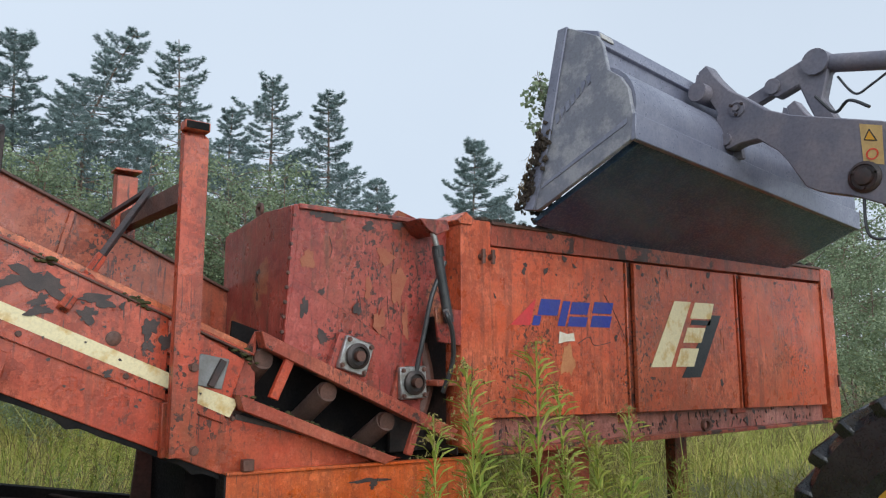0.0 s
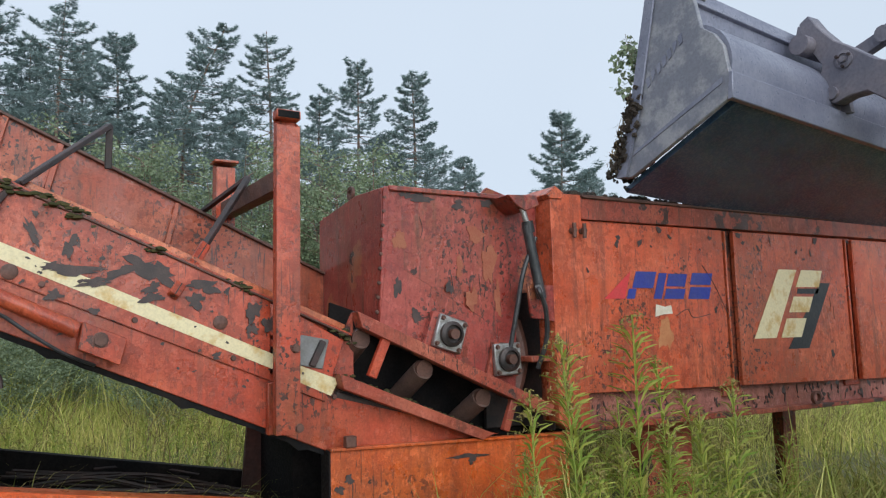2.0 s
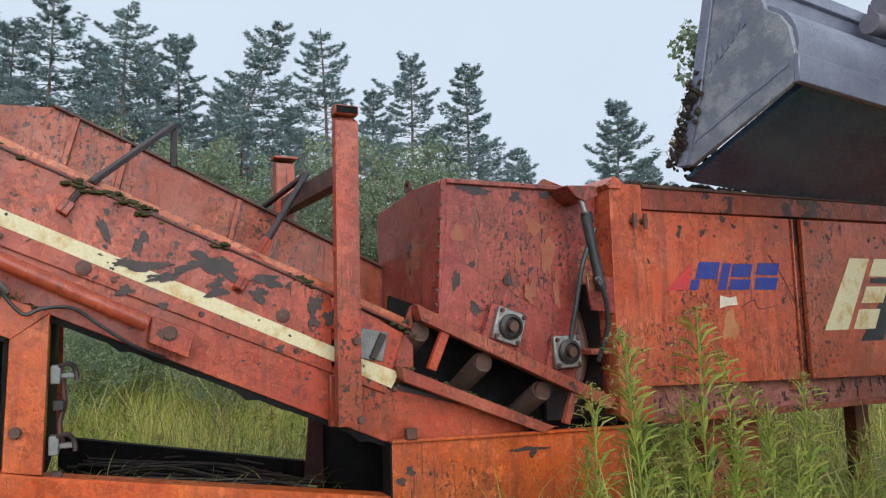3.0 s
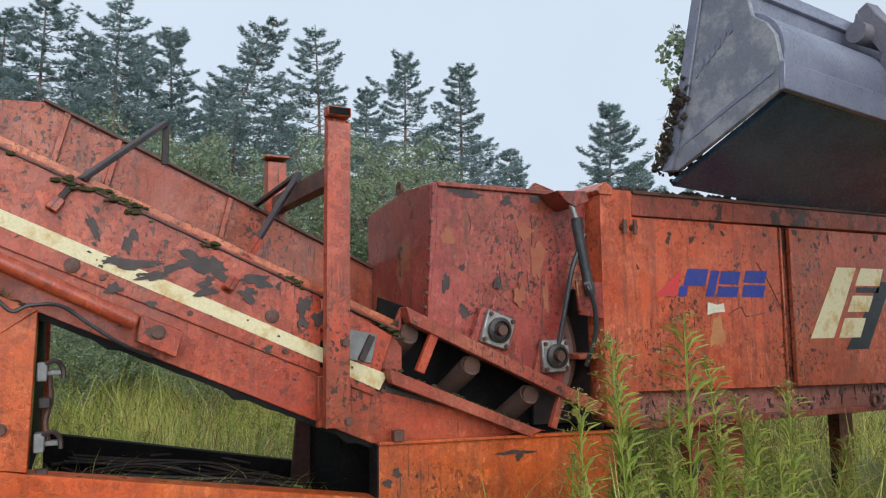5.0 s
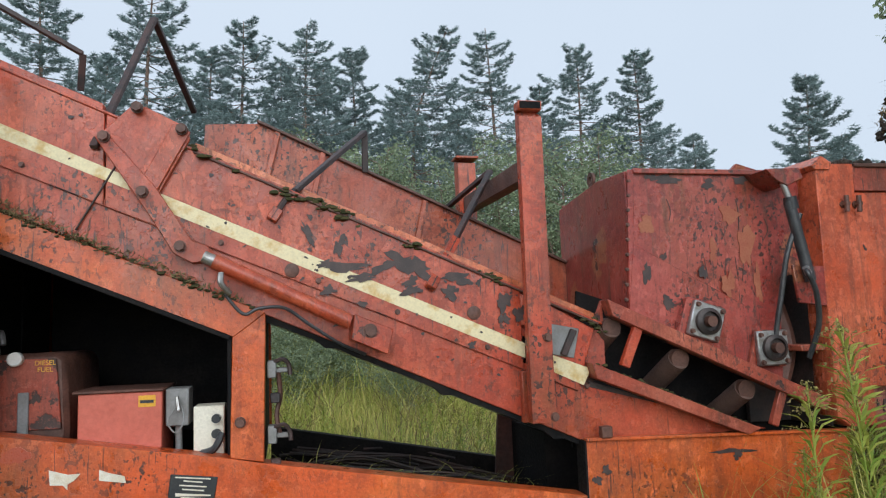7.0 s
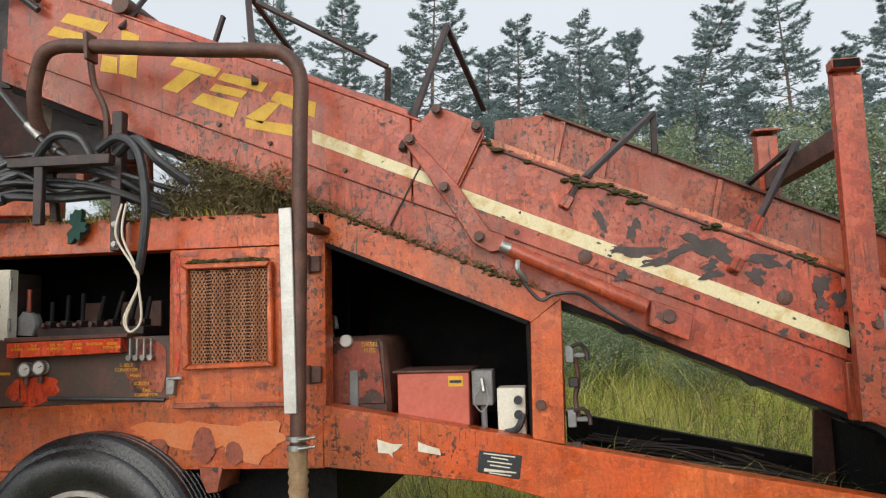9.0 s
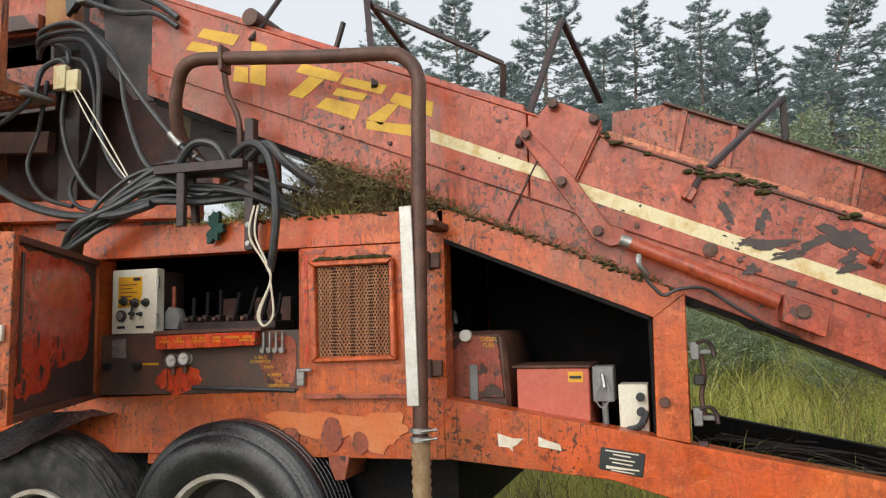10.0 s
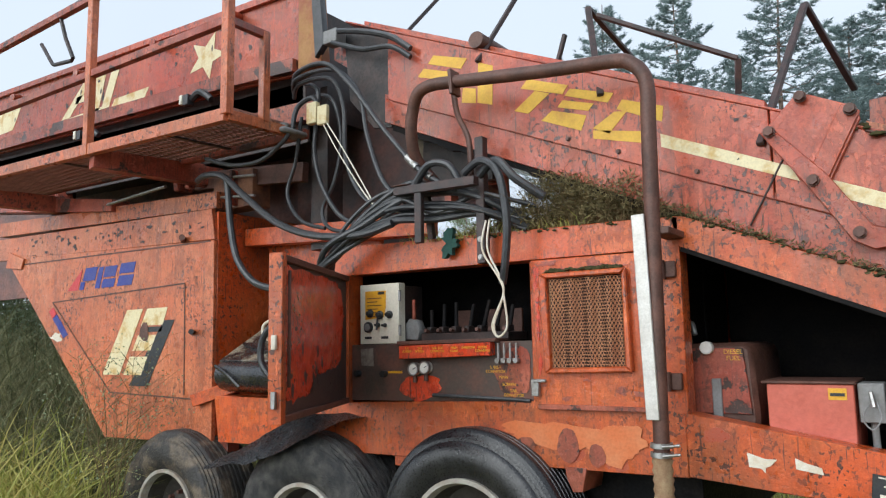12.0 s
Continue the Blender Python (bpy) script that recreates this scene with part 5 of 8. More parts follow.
part("frame_edge", door_panel(0.0, 0.03, 1.155, 1.865, -0.02, 0.02), ORANGE, dr)
part("frame_edge", door_panel(0.03, 0.955, 1.835, 1.865, -0.022, 0.022), STEEL, dr)
part("frame_edge", door_panel(0.03, 0.955, 1.155, 1.185, -0.022, 0.022), STEEL, dr)
part("hinge_rod", door_panel(0.90, 0.915, 1.3, 1.8, -0.03, -0.018, door_panel(0.90, 0.915, 1.3, 1.8, 0.018, 0.03)), STEEL, dr)
part("latch", door_panel(1.0, 1.02, 1.22, 1.29, -0.01, 0.01), CHROME, dr)
part("latch", door_panel(1.0, 1.02, 1.46, 1.52, -0.01, 0.01), WHITE, dr)

# radiator door with perforated grille
rd = thing("grille_door", "orange door with rusty perforated radiator grille", "door", (-1.53, 3.19, 1.17))
part("door_sheet", plate([(-1.795, 1.86), (-1.215, 1.855), (-1.215, 1.165), (-1.775, 1.17)], W - 0.022, W - 0.005), ORANGE, rd)
part("door_bottom_lip", plate([(-1.775, 1.185), (-1.225, 1.185), (-1.225, 1.165), (-1.77, 1.16)], W - 0.04, W - 0.005), RUSTY, rd)
for q in (((-1.74, 1.79), (-1.31, 1.79), (-1.33, 1.765), (-1.70, 1.765)), ((-1.72, 1.325), (-1.30, 1.335), (-1.33, 1.36), (-1.685, 1.35)), ((-1.74, 1.79), (-1.70, 1.765), (-1.685, 1.35), (-1.72, 1.325)), ((-1.31, 1.79), (-1.30, 1.335), (-1.33, 1.36), (-1.33, 1.765))):
    part("grille_frame", plate(q, W - 0.06, W - 0.0225, bevel=0.006), ORANGE, rd)
verts, faces = [], []
nx, nz, pit = 25, 28, 0.0146
for i in range(nx):
    for j in range(nz):
        cx, cz = -1.697 + pit * (i + 0.5) + (pit / 2 if j % 2 else 0) - pit * 0.25, 1.352 + pit * (j + 0.5)
        base = len(verts)
        yy = W - 0.038 - 0.010 * math.sin((cx + 1.7) / 0.092 * 2 * math.pi)
        for k in range(8):
            a = 2 * math.pi * (k + 0.5) / 8
            hw = pit / 2 / max(abs(math.cos(a)), abs(math.sin(a)))
            xa = cx + hw * math.cos(a)
            verts.append((xa, W - 0.038 - 0.010 * math.sin((xa + 1.7) / 0.092 * 2 * math.pi), cz + hw * math.sin(a)))
        for k in range(8):
            a = 2 * math.pi * (k + 0.5) / 8
            verts.append((cx + 0.0056 * math.cos(a), yy, cz + 0.0056 * math.sin(a)))
        faces += [(base + k, base + (k + 1) % 8, base + 8 + (k + 1) % 8, base + 8 + k) for k in range(8)]
gm = bpy.data.meshes.new("perforated_sheet")
gm.from_pydata(verts, [], faces)
gm.materials.append(worn("rusty_orange_grille", (0.62, 0.29, 0.145), (0.46, 0.19, 0.09), 8, 0.5))
part("perforated_sheet", gm, None, rd, "corrugated perforated steel sheet")
# Near-black sheet over the door stands for the dark behind the holes.
part("dark_backing", box(-1.70, -1.33, W - 0.0226, W - 0.0222, 1.35, 1.77, bevel=0), BAY, rd)
part("latch", box(-1.80, -1.76, W - 0.05, W - 0.02, 1.22, 1.30, box(-1.79, -1.72, W - 0.055, W - 0.04, 1.285, 1.30)), CHROME, rd)
for z in (1.77, 1.295):
    part("hinge", box(-1.175, -1.10, W - 0.025, W + 0.0, z - 0.035, z + 0.035, rod((-1.155, W - 0.03, z - 0.04), (-1.155, W - 0.03, z + 0.04), 0.012)), STEEL, rd)
for i in range(14):
    part("peeling_flake", blob(rs.uniform(-1.77, -1.25), rs.choice((rs.uniform(1.80, 1.85), rs.uniform(1.2, 1.3))), rs.uniform(0.015, 0.05), rs.uniform(0.005, 0.014), W - 0.024, 700 + i), RUSTY, rd)
for i in range(8):
    part("peeling_flake", blob(rs.uniform(-1.775, -1.755), rs.uniform(1.3, 1.8), 0.008, 0.035, W - 0.024, 720 + i), DEEP, rd)
tagged(part("aluminium_strip", bar((-1.175, 2.965, 1.985), (-1.155, 2.965, 1.155), 0.055, 0.012, up=(0, 1, 0)), ALU), "flat bright aluminium strip standing along the pipe", "strip")
ex = thing("exhaust_pipe", "tall rusty exhaust pipe bent over the bays", "pipe", (-1.13, 3.0, 0.8))
part("pipe", tube([(-1.14, 3.0, 1.02), (-1.13, 3.0, 1.7), (-1.12, 3.0, 2.35), (-1.115, 3.0, 2.50), (-1.13, 3.0, 2.585), (-1.18, 3.0, 2.645), (-1.26, 3.0, 2.675), (-1.6, 3.0, 2.71), (-2.1, 3.0, 2.772), (-2.24, 3.0, 2.785), (-2.32, 3.0, 2.76), (-2.37, 3.02, 2.69), (-2.40, 3.04, 2.58), (-2.41, 3.1, 2.44), (-2.36, 3.25, 2.30)], 0.032, n=16, steps=5), STEEL, ex, "rust-brown bent pipe", smooth=True)
bm2 = bmesh.new()
rings = []
for i in range(60):
    z = 1.03 - 0.018 * i
    r = 0.036 if i % 2 else 0.042
    rings.append([bm2.verts.new((-1.14 + r * math.cos(a) + 0.02 * (1.03 - z) * 0.4, 3.0 + r * math.sin(a), z)) for a in [2 * math.pi * k / 14 for k in range(14)]])
for a, c in zip(rings, rings[1:]):
    for k in range(14):
        bm2.faces.new((a[k], a[(k + 1) % 14], c[(k + 1) % 14], c[k]))
part("flexible_sleeve", bm2, CANVAS, ex, "ribbed tan flexible sleeve")
for z in (1.055, 1.02):
    part("clamp", lathe([(0.036, -0.01), (0.045, -0.01), (0.045, 0.01), (0.036, 0.01)], (0, 0, 0), n=18), CHROME, ex).matrix_basis = Matrix.Translation((-1.14, 3.0, z)) @ Matrix.Rotation(radians(90), 4, "X")
    part("clamp_screw", rod((-1.12, 2.95, z), (-1.05, 2.95, z + 0.01), 0.006), CHROME, ex)
part("strap", bar((-2.10, 3.0, 2.83), (-2.09, 3.0, 2.70), 0.02, 0.08, up=(0, 1, 0)), STEEL, ex)
part("wall_bracket", box(-1.14, -1.06, 3.0, 3.2, 1.90, 1.93), STEEL, ex)

# hose gantry
hg = thing("hose_gantry", "black steel post and arm that carries the hoses", "bracket", (-2.03, 3.1, 1.87))
part("post", box(-2.05, -2.00, W - 0.10, W - 0.05, 1.86, 2.50), BAR, hg)
part("arm", bar((-2.52, W - 0.07, 2.275), (-2.03, W - 0.07, 2.255), 0.05, 0.055), BAR, hg)
part("strut", bar((-2.37, W - 0.07, 2.25), (-2.37, W - 0.03, 2.02), 0.035, 0.03), BAR, hg)
part("stay", tube([(-2.20, W - 0.05, 2.78), (-2.17, W - 0.06, 2.65), (-2.10, W - 0.07, 2.50), (-2.09, W - 0.07, 2.30)], 0.016), STEEL, hg)
for z in (1.98, 1.89):
    part("bolt", bolt(-2.025, W - 0.10, z, 0.012, 0.012), CHROME, hg)

# ---- wheels ----
def road_wheel(cx, cz, r, rim, seed, label, rub=RUBBER, wob=0.0, y=3.05, width=0.36, lean=0.0):
    w = thing("truck_wheel", label, "wheel", (cx, y, 0), "screener wheels")
    prof = [(rim * 0.98, 0.02), (rim + 0.015, -0.004), (rim + 0.05, -0.026), (rim + 0.10, -0.036), (r - 0.085, -0.028), (r - 0.060, -0.016), (r - 0.056, -0.008), (r - 0.040, -0.004), (r - 0.044, 0.004), (r - 0.026, 0.012), (r - 0.030, 0.020), (r - 0.014, 0.030), (r - 0.018, 0.038), (r - 0.005, 0.050)]
    k = 0.054
    while k < width - 0.05:
        prof += [(r, k + 0.004), (r, k + 0.026), (r - 0.009, k + 0.028), (r - 0.009, k + 0.034)]
        k += 0.034
    prof += [(r - 0.02, width), (rim * 0.98, width)]
    part("tyre", lathe(prof, (cx, y, cz), n=72, wob=wob, seed=seed), rub, w)
    part("rim", lathe([(rim - 0.03, 0.03), (rim - 0.016, -0.014), (rim + 0.006, -0.014), (rim + 0.006, 0.02), (rim - 0.03, 0.03)], (cx, y, cz), n=48), RIM, w, "pale rim edge")
    part("disc", lathe([(rim - 0.012, 0.0), (rim - 0.05, 0.14), (rim * 0.55, 0.18), (rim * 0.5, 0.12), (0.09, 0.12)], (cx, y, cz), n=40, open_front=True), RIM_DARK, w, "deep dark wheel disc")
    part("hub", lathe([(0.085, 0.10), (0.085, 0.03), (0.06, 0.01)], (cx, y, cz), n=18), RIM, w)
    for i in range(8):
        a = i * math.pi / 4
        part("wheel_nut", bolt(cx + 0.125 * math.cos(a), y + 0.12, cz + 0.135 * math.sin(a), 0.014, 0.03), STEEL, w)
    return w


road_wheel(-2.13, 0.53, 0.535, 0.30, 1, "wet black truck tyre on a grey rim")
burst = road_wheel(-3.20, 0.43, 0.56, 0.285, 2, "burst perished truck tyre with torn tread", OLD_RUBBER, 0.02)
for v in burst.children[0].data.vertices:
    p = Vector((v.co.x + 3.20, v.co.y - 3.05, v.co.z - 0.43))
    rad = Vector((p.x, 0, p.z))
    lift = max(0.0, (rad.length - 0.33) / 0.23)
    fold = 0.12 * noise.noise(Vector((p.x * 3.2, p.y * 2.0, p.z * 3.2))) + 0.045 * noise.noise(Vector((p.x * 9, p.y * 6, p.z * 9))) + 0.06 * max(0, p.z) / 0.5
    v.co += rad.normalized() * (fold * lift) + Vector((0, lift * (0.075 * noise.noise(Vector((p.x * 4 + 7, 1.0, p.z * 4))) - 0.02), 0))
road_wheel(-4.46, 0.40, 0.54, 0.29, 3, "old muddy truck tyre sunk in the grass", worn("muddy_tyre_rubber", (0.030, 0.027, 0.025), (0.150, 0.115, 0.080), 7, 0.55, lo=0.47, hi=0.62, bump=0.8, dist=0.01))
tf = thing("torn_tread", "torn flap of tyre tread hanging off the burst wheel", "tyre tread", (-3.3, 3.1, 0.9))
fbm = bmesh.new()
prev = None
lower = curve_points([(-2.90, 3.02, 1.075), (-3.06, 2.98, 0.995), (-3.31, 2.96, 0.885), (-3.64, 2.96, 0.80), (-3.99, 2.98, 0.752)], 5)
upper = curve_points([(-2.86, 3.28, 1.10), (-3.06, 3.18, 1.10), (-3.36, 3.12, 1.055), (-3.68, 3.06, 0.895), (-4.00, 3.0, 0.765)], 5)
for p, q in zip(lower, upper):
    row = []
    for k in range(5):
        c = p.lerp(q, k / 4)
        row.append(fbm.verts.new(c + Vector((0, 0, 0.022 * noise.noise(c * 7)))))
    if prev:
        for k in range(4):
            fbm.faces.new((prev[k], row[k], row[k + 1], prev[k + 1]))
    prev = row
bmesh.ops.solidify(fbm, geom=fbm.faces[:], thickness=0.016)
part("tread_flap", fbm, BELT, tf)

# ---- product hopper at the far end ----
h2 = thing("product_hopper", "tapered orange product hopper with painted marks", "hopper", (-5.4, 4.2, 0.8))
part("front_plate", plate([(-7.06, 2.22), (-6.98, 2.30), (-4.215, 2.20), (-4.20, 0.85), (-5.45, 0.83)], W, W + 0.03), PALE, h2)
part("upper_band", plate([(-7.4, 2.50), (-4.25, 2.42), (-4.215, 2.205), (-7.3, 2.30)], W + 0.004, W + 0.034), PALE, h2, "flaking pale upper band")
part("side_plate", plate([(W + 0.031, 2.4), (4.9, 2.4), (4.9, 1.0), (W + 0.031, 0.9)], -4.235, -4.21, axis="x"), ORANGE, h2)
part("far_plate", plate([(-7.06, 2.22), (-4.215, 2.20), (-4.20, 0.85), (-5.45, 0.83)], 5.0, 5.03), PALE, h2)
part("sloped_plate", plate([(-7.06, 2.3), (-7.02, 2.3), (-5.42, 0.83), (-5.47, 0.83)], W + 0.031, 4.999), PALE, h2)
part("corner_cap", plate([(-7.12, 2.22), (-7.08, 2.36), (-6.80, 2.28), (-6.84, 2.19)], W - 0.02, W - 0.001), PALE, h2)
part("door_seam", bar((-6.30, W - 0.002, 1.875), (-4.52, W - 0.002, 1.925), 0.010, 0.004, up=(0, 1, 0), bevel=0), STEEL, h2)
part("door_seam", bar((-4.52, W - 0.002, 1.925), (-4.50, W - 0.002, 1.16), 0.010, 0.004, up=(0, 1, 0), bevel=0), STEEL, h2)
part("door_seam", bar((-6.30, W - 0.002, 1.875), (-5.40, W - 0.002, 1.16), 0.010, 0.004, up=(0, 1, 0), bevel=0), STEEL, h2)
part("door_seam", bar((-5.40, W - 0.002, 1.16), (-4.21, W - 0.002, 1.13), 0.010, 0.004, up=(0, 1, 0), bevel=0), STEEL, h2)
part("door_seam", bar((-6.9, W - 0.002, 2.235), (-4.25, W - 0.002, 2.195), 0.010, 0.004, up=(0, 1, 0), bevel=0), STEEL, h2)
maker_mark(-6.075, 1.955, 1.08, W - 0.001, h2)
for k, (x, z) in enumerate(((-6.35, 1.80), (-6.29, 1.745), (-6.225, 1.69), (-6.165, 1.635))):
    part("painted_block", slab([(x, z), (x + 0.06, z - 0.06), (x + 0.13, z - 0.03), (x + 0.06, z + 0.035)], W - 0.001), BLUE if k else PINK, h2, "small painted block")
part("torn_sticker", blob(-6.21, 1.585, 0.08, 0.035, W - 0.001, 12), WHITE, h2)
emblem(-5.51, 1.29, 1.06, W - 0.001, h2)
part("hole", blob(-4.98, 1.60, 0.05, 0.075, W - 0.0035, 13, 0, 18, 0.002, 0.15), STEEL, h2)
part("handle", rod((-4.42, W, 1.585), (-4.36, W - 0.06, 1.585), 0.018), BLACKP, h2)
part("handle", rod((-4.55, W, 2.23), (-4.5, W - 0.05, 2.24), 0.022), STEEL, h2)
for i in range(60):
    x = rs.uniform(-7.0, -4.3)
    part("paint_flake", blob(x, rs.uniform(2.26, 2.46), rs.uniform(0.006, 0.03), rs.uniform(0.004, 0.016), W + 0.003, 900 + i, 0, 12), PEEL, h2)
part("leg", box(-4.2, -4.1, W + 0.05, W + 0.15, 0.2, 1.2), RUSTY, h2)

# gusset frame between hopper and bays, tail drum
fr = thing("rear_frame", "rusty orange frame with gusset plates", "frame", (-3.7, 3.8, 0.9))
part("gusset", plate([(-4.20, 2.26), (-3.08, 2.26), (-3.08, 1.9), (-3.50, 1.66), (-3.72, 1.60)], 3.6, 3.63), ORANGE, fr)
# Sheet added to close off the sky; dark rusty colour includes the shade.
part("back_sheet", box(-12.5, -3.25, 4.3, 4.34, 2.1, 3.72), worn("rusty_shade_sheet", (0.12, 0.075, 0.070), (0.26, 0.115, 0.09), 3, 0.6), fr, "rusty brown sheet added to fill the shaded space under the screen")
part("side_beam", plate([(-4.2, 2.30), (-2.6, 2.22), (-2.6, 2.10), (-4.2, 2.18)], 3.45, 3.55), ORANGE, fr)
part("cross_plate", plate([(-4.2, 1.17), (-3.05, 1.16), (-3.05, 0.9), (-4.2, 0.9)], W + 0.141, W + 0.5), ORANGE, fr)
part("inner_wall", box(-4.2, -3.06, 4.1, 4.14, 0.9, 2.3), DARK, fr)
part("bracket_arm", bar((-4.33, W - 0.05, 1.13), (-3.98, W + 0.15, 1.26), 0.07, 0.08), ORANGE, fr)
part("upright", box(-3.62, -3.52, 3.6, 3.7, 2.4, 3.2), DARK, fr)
# Rusty plate, darkened in colour for the shade behind the hoses.
part("dark_plate", box(-4.2, -2.4, 3.95, 3.99, 2.3, 3.3), worn("rusty_shade_plate", (0.10, 0.080, 0.080), (0.23, 0.105, 0.085), 3, 0.6), fr)
td = thing("tail_drum", "black rubber belt round a tail drum", "belt drum", (-4.0, 3.4, 1.3))
part("drum", lathe([(0.05, 0.0), (0.085, 0.006), (0.098, 0.03), (0.098, 0.74), (0.05, 0.76)], (-4.07, 3.19, 1.30), axis="x", n=32), BELT, td)
MUDDY = worn("muddy_wet_belt", (0.026, 0.025, 0.025), (0.30, 0.255, 0.185), 6, 0.24, spec=0.7, lo=0.46, hi=0.60)
part("belt_run", plate([(3.145, 1.392), (3.60, 1.655), (4.05, 1.90), (4.05, 1.875), (3.60, 1.63), (3.155, 1.372)], -4.065, -3.31, axis="x", bevel=0.002), MUDDY, td, "mud-smeared wet belt")
part("belt_run", plate([(3.20, 1.204), (4.05, 1.62), (4.05, 1.60), (3.22, 1.19)], -4.065, -3.31, axis="x", bevel=0.002), MUDDY, td)
part("side_guard", plate([(3.20, 1.36), (4.04, 1.87), (4.04, 1.63), (3.24, 1.23)], -4.045, -4.03, axis="x"), BELT, td, "black side guard between the belts")
for k in range(4):
    y = 3.22 + 0.20 * k
    z = 1.398 + 0.572 * (y - 3.145)
    part("belt_cleat", tube([(-4.03, y + 0.10, z + 0.057), (-3.72, y, z), (-3.40, y + 0.10, z + 0.057)], 0.014, n=6, steps=0), BELT, td)
part("drum_wrap", tube([(-4.03, 3.09, 1.36), (-3.9, 3.085, 1.30), (-3.80, 3.09, 1.23)], 0.012, n=6), BELT, td)
part("white_handle", tube([(-3.44, 3.02, 1.63), (-3.49, 3.01, 1.60), (-3.49, 3.01, 1.54), (-3.45, 3.02, 1.51)], 0.010, n=8), WHITE, td, "white plastic handle")

# ---- screen box and walkway ----
sb = thing("screen_box", "inclined red screen box with cream painted marks", "screen box", (-5.6, 4.0, 2.6))
SY = 3.3


def ztop(x):
    return 3.77 - 0.045 * (x + 3.58) if 1 else 0


part("side_plate", plate([(-8.6, 4.0), (-3.50, 3.80), (-3.52, 3.23), (-4.26, 3.27), (-8.6, 3.43)], SY, SY + 0.03), RED, sb)
part("top_rail", plate([(-8.6, 3.99), (-3.50, 3.79), (-3.50, 3.84), (-8.6, 4.04)], SY - 0.03, SY + 0.08), RED, sb)
part("bottom_rail", plate([(-8.6, 3.44), (-4.26, 3.28), (-3.52, 3.24), (-3.52, 3.33), (-4.26, 3.38), (-8.6, 3.56)], SY - 0.05, SY - 0.001), RUSTY, sb, "rusty lower edge")
part("end_plate", plate([(-3.50, 3.82), (-3.33, 3.78), (-3.29, 3.26), (-3.50, 3.22)], SY - 0.02, SY + 0.06), worn("yellowed_rubber_seal", (0.40, 0.20, 0.06), (0.30, 0.08, 0.04), 6, 0.6), sb, "yellow-brown end flap")
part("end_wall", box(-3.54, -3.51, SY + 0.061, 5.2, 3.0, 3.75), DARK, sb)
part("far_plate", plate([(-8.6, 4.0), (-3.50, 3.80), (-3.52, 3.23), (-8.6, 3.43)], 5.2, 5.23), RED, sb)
# Underframe and the filler below it paint the shade under the screen.
part("under_frame", plate([(-8.6, 3.40), (-3.52, 3.22), (-3.52, 3.02), (-8.6, 3.18)], SY + 0.1, 5.1), DARK, sb, "underframe coloured dark for its shade")
part("lower_skirt", plate([(-8.6, 3.50), (-3.53, 3.30), (-3.53, 2.80), (-8.6, 2.90)], SY + 0.10, SY + 0.12), DARK, sb, "dark filler sheet standing for shade below the screen")
part("under_beam", plate([(-8.6, 3.20), (-3.4, 3.05), (-3.4, 2.92), (-8.6, 3.05)], SY + 0.02, SY + 0.09), RUSTY, sb)
part("post", box(-3.6, -3.45, SY + 0.2, SY + 0.35, 2.1, 3.2), DARK, sb)
part("post", box(-7.0, -6.85, SY + 0.2, SY + 0.35, 2.3, 3.2), DARK, sb)
part("rail_beam", plate([(-8.2, 3.02), (-5.55, 2.66), (-5.55, 2.56), (-8.2, 2.86)], SY - 0.06, SY + 0.1), RUSTY, sb)
part("frame_beam", plate([(-7.5, 2.55), (-4.3, 2.44), (-4.3, 2.56), (-7.5, 2.68)], SY - 0.02, SY + 0.1), PALE, sb, "pale flaking orange beam")
for x0, x1, z0, z1, ln in ((-6.50, -6.36, 3.50, 3.78, 0.36), (-6.28, -6.10, 3.60, 3.66, 0.03), (-6.05, -5.90, 3.47, 3.78, 0.10), (-5.86, -5.74, 3.47, 3.78, 0.14), (-5.72, -5.24, 3.44, 3.52, 0.06), (-6.50, -5.85, 3.47, 3.495, 0.01), (-8.3, -7.4, 3.58, 3.86, 0.2)):
    mark(x0, x1, z0, z1, ln, SY - 0.001, CREAM, sb, "faded cream painted block")
star = [(-4.47 + (0.185 if k % 2 == 0 else 0.080) * math.sin(k * math.pi / 5 + 0.45) * 1.2, 3.59 + (0.185 if k % 2 == 0 else 0.080) * math.cos(k * math.pi / 5 + 0.45)) for k in range(10)]
part("painted_star", slab(star, SY - 0.001), CREAM, sb, "faded cream painted star")
for x in (-7.2, -6.1, -5.0, -4.1):
    part("lug", rod((x, SY, 3.80 - 0.02 * (x + 5)), (x + 0.02, SY - 0.12, 3.79 - 0.02 * (x + 5)), 0.03), RED, sb)
for i in range(40):
    part("paint_flake", blob(rs.uniform(-7.5, -3.7), rs.uniform(3.45, 3.85), rs.uniform(0.008, 0.02), rs.uniform(0.008, 0.03), SY - 0.001, 1300 + i, 0, 10), PEEL, sb)
for x in (-6.0, -4.55):
    part("valve", box(x - 0.06, x + 0.0, SY - 0.1, SY - 0.04, 3.22, 3.30, tube([(x, SY - 0.06, 3.27), (x + 0.12, SY - 0.08, 3.29), (x + 0.22, SY - 0.06, 3.22)], 0.025)), HOSE, sb, "black hose valve")
    part("valve_tag", box(x - 0.09, x - 0.055, SY - 0.11, SY - 0.05, 3.23, 3.30), GREY, sb)

wk = thing("walkway", "rusty orange walkway with railing and mesh floor", "walkway", (-4.8, 2.9, 2.7))
WY = 2.6
part("edge_beam", bar((-6.9, WY, 2.85), (-3.34, WY, 2.75), 0.05, 0.075), PALE, wk)
part("edge_beam", bar((-6.9, WY + 0.6, 2.85), (-3.34, WY + 0.6, 2.78), 0.05, 0.06), RUSTY, wk)
part("end_beam", bar((-3.34, WY, 2.75), (-3.34, WY + 0.44, 2.755), 0.04, 0.06), PALE, wk)
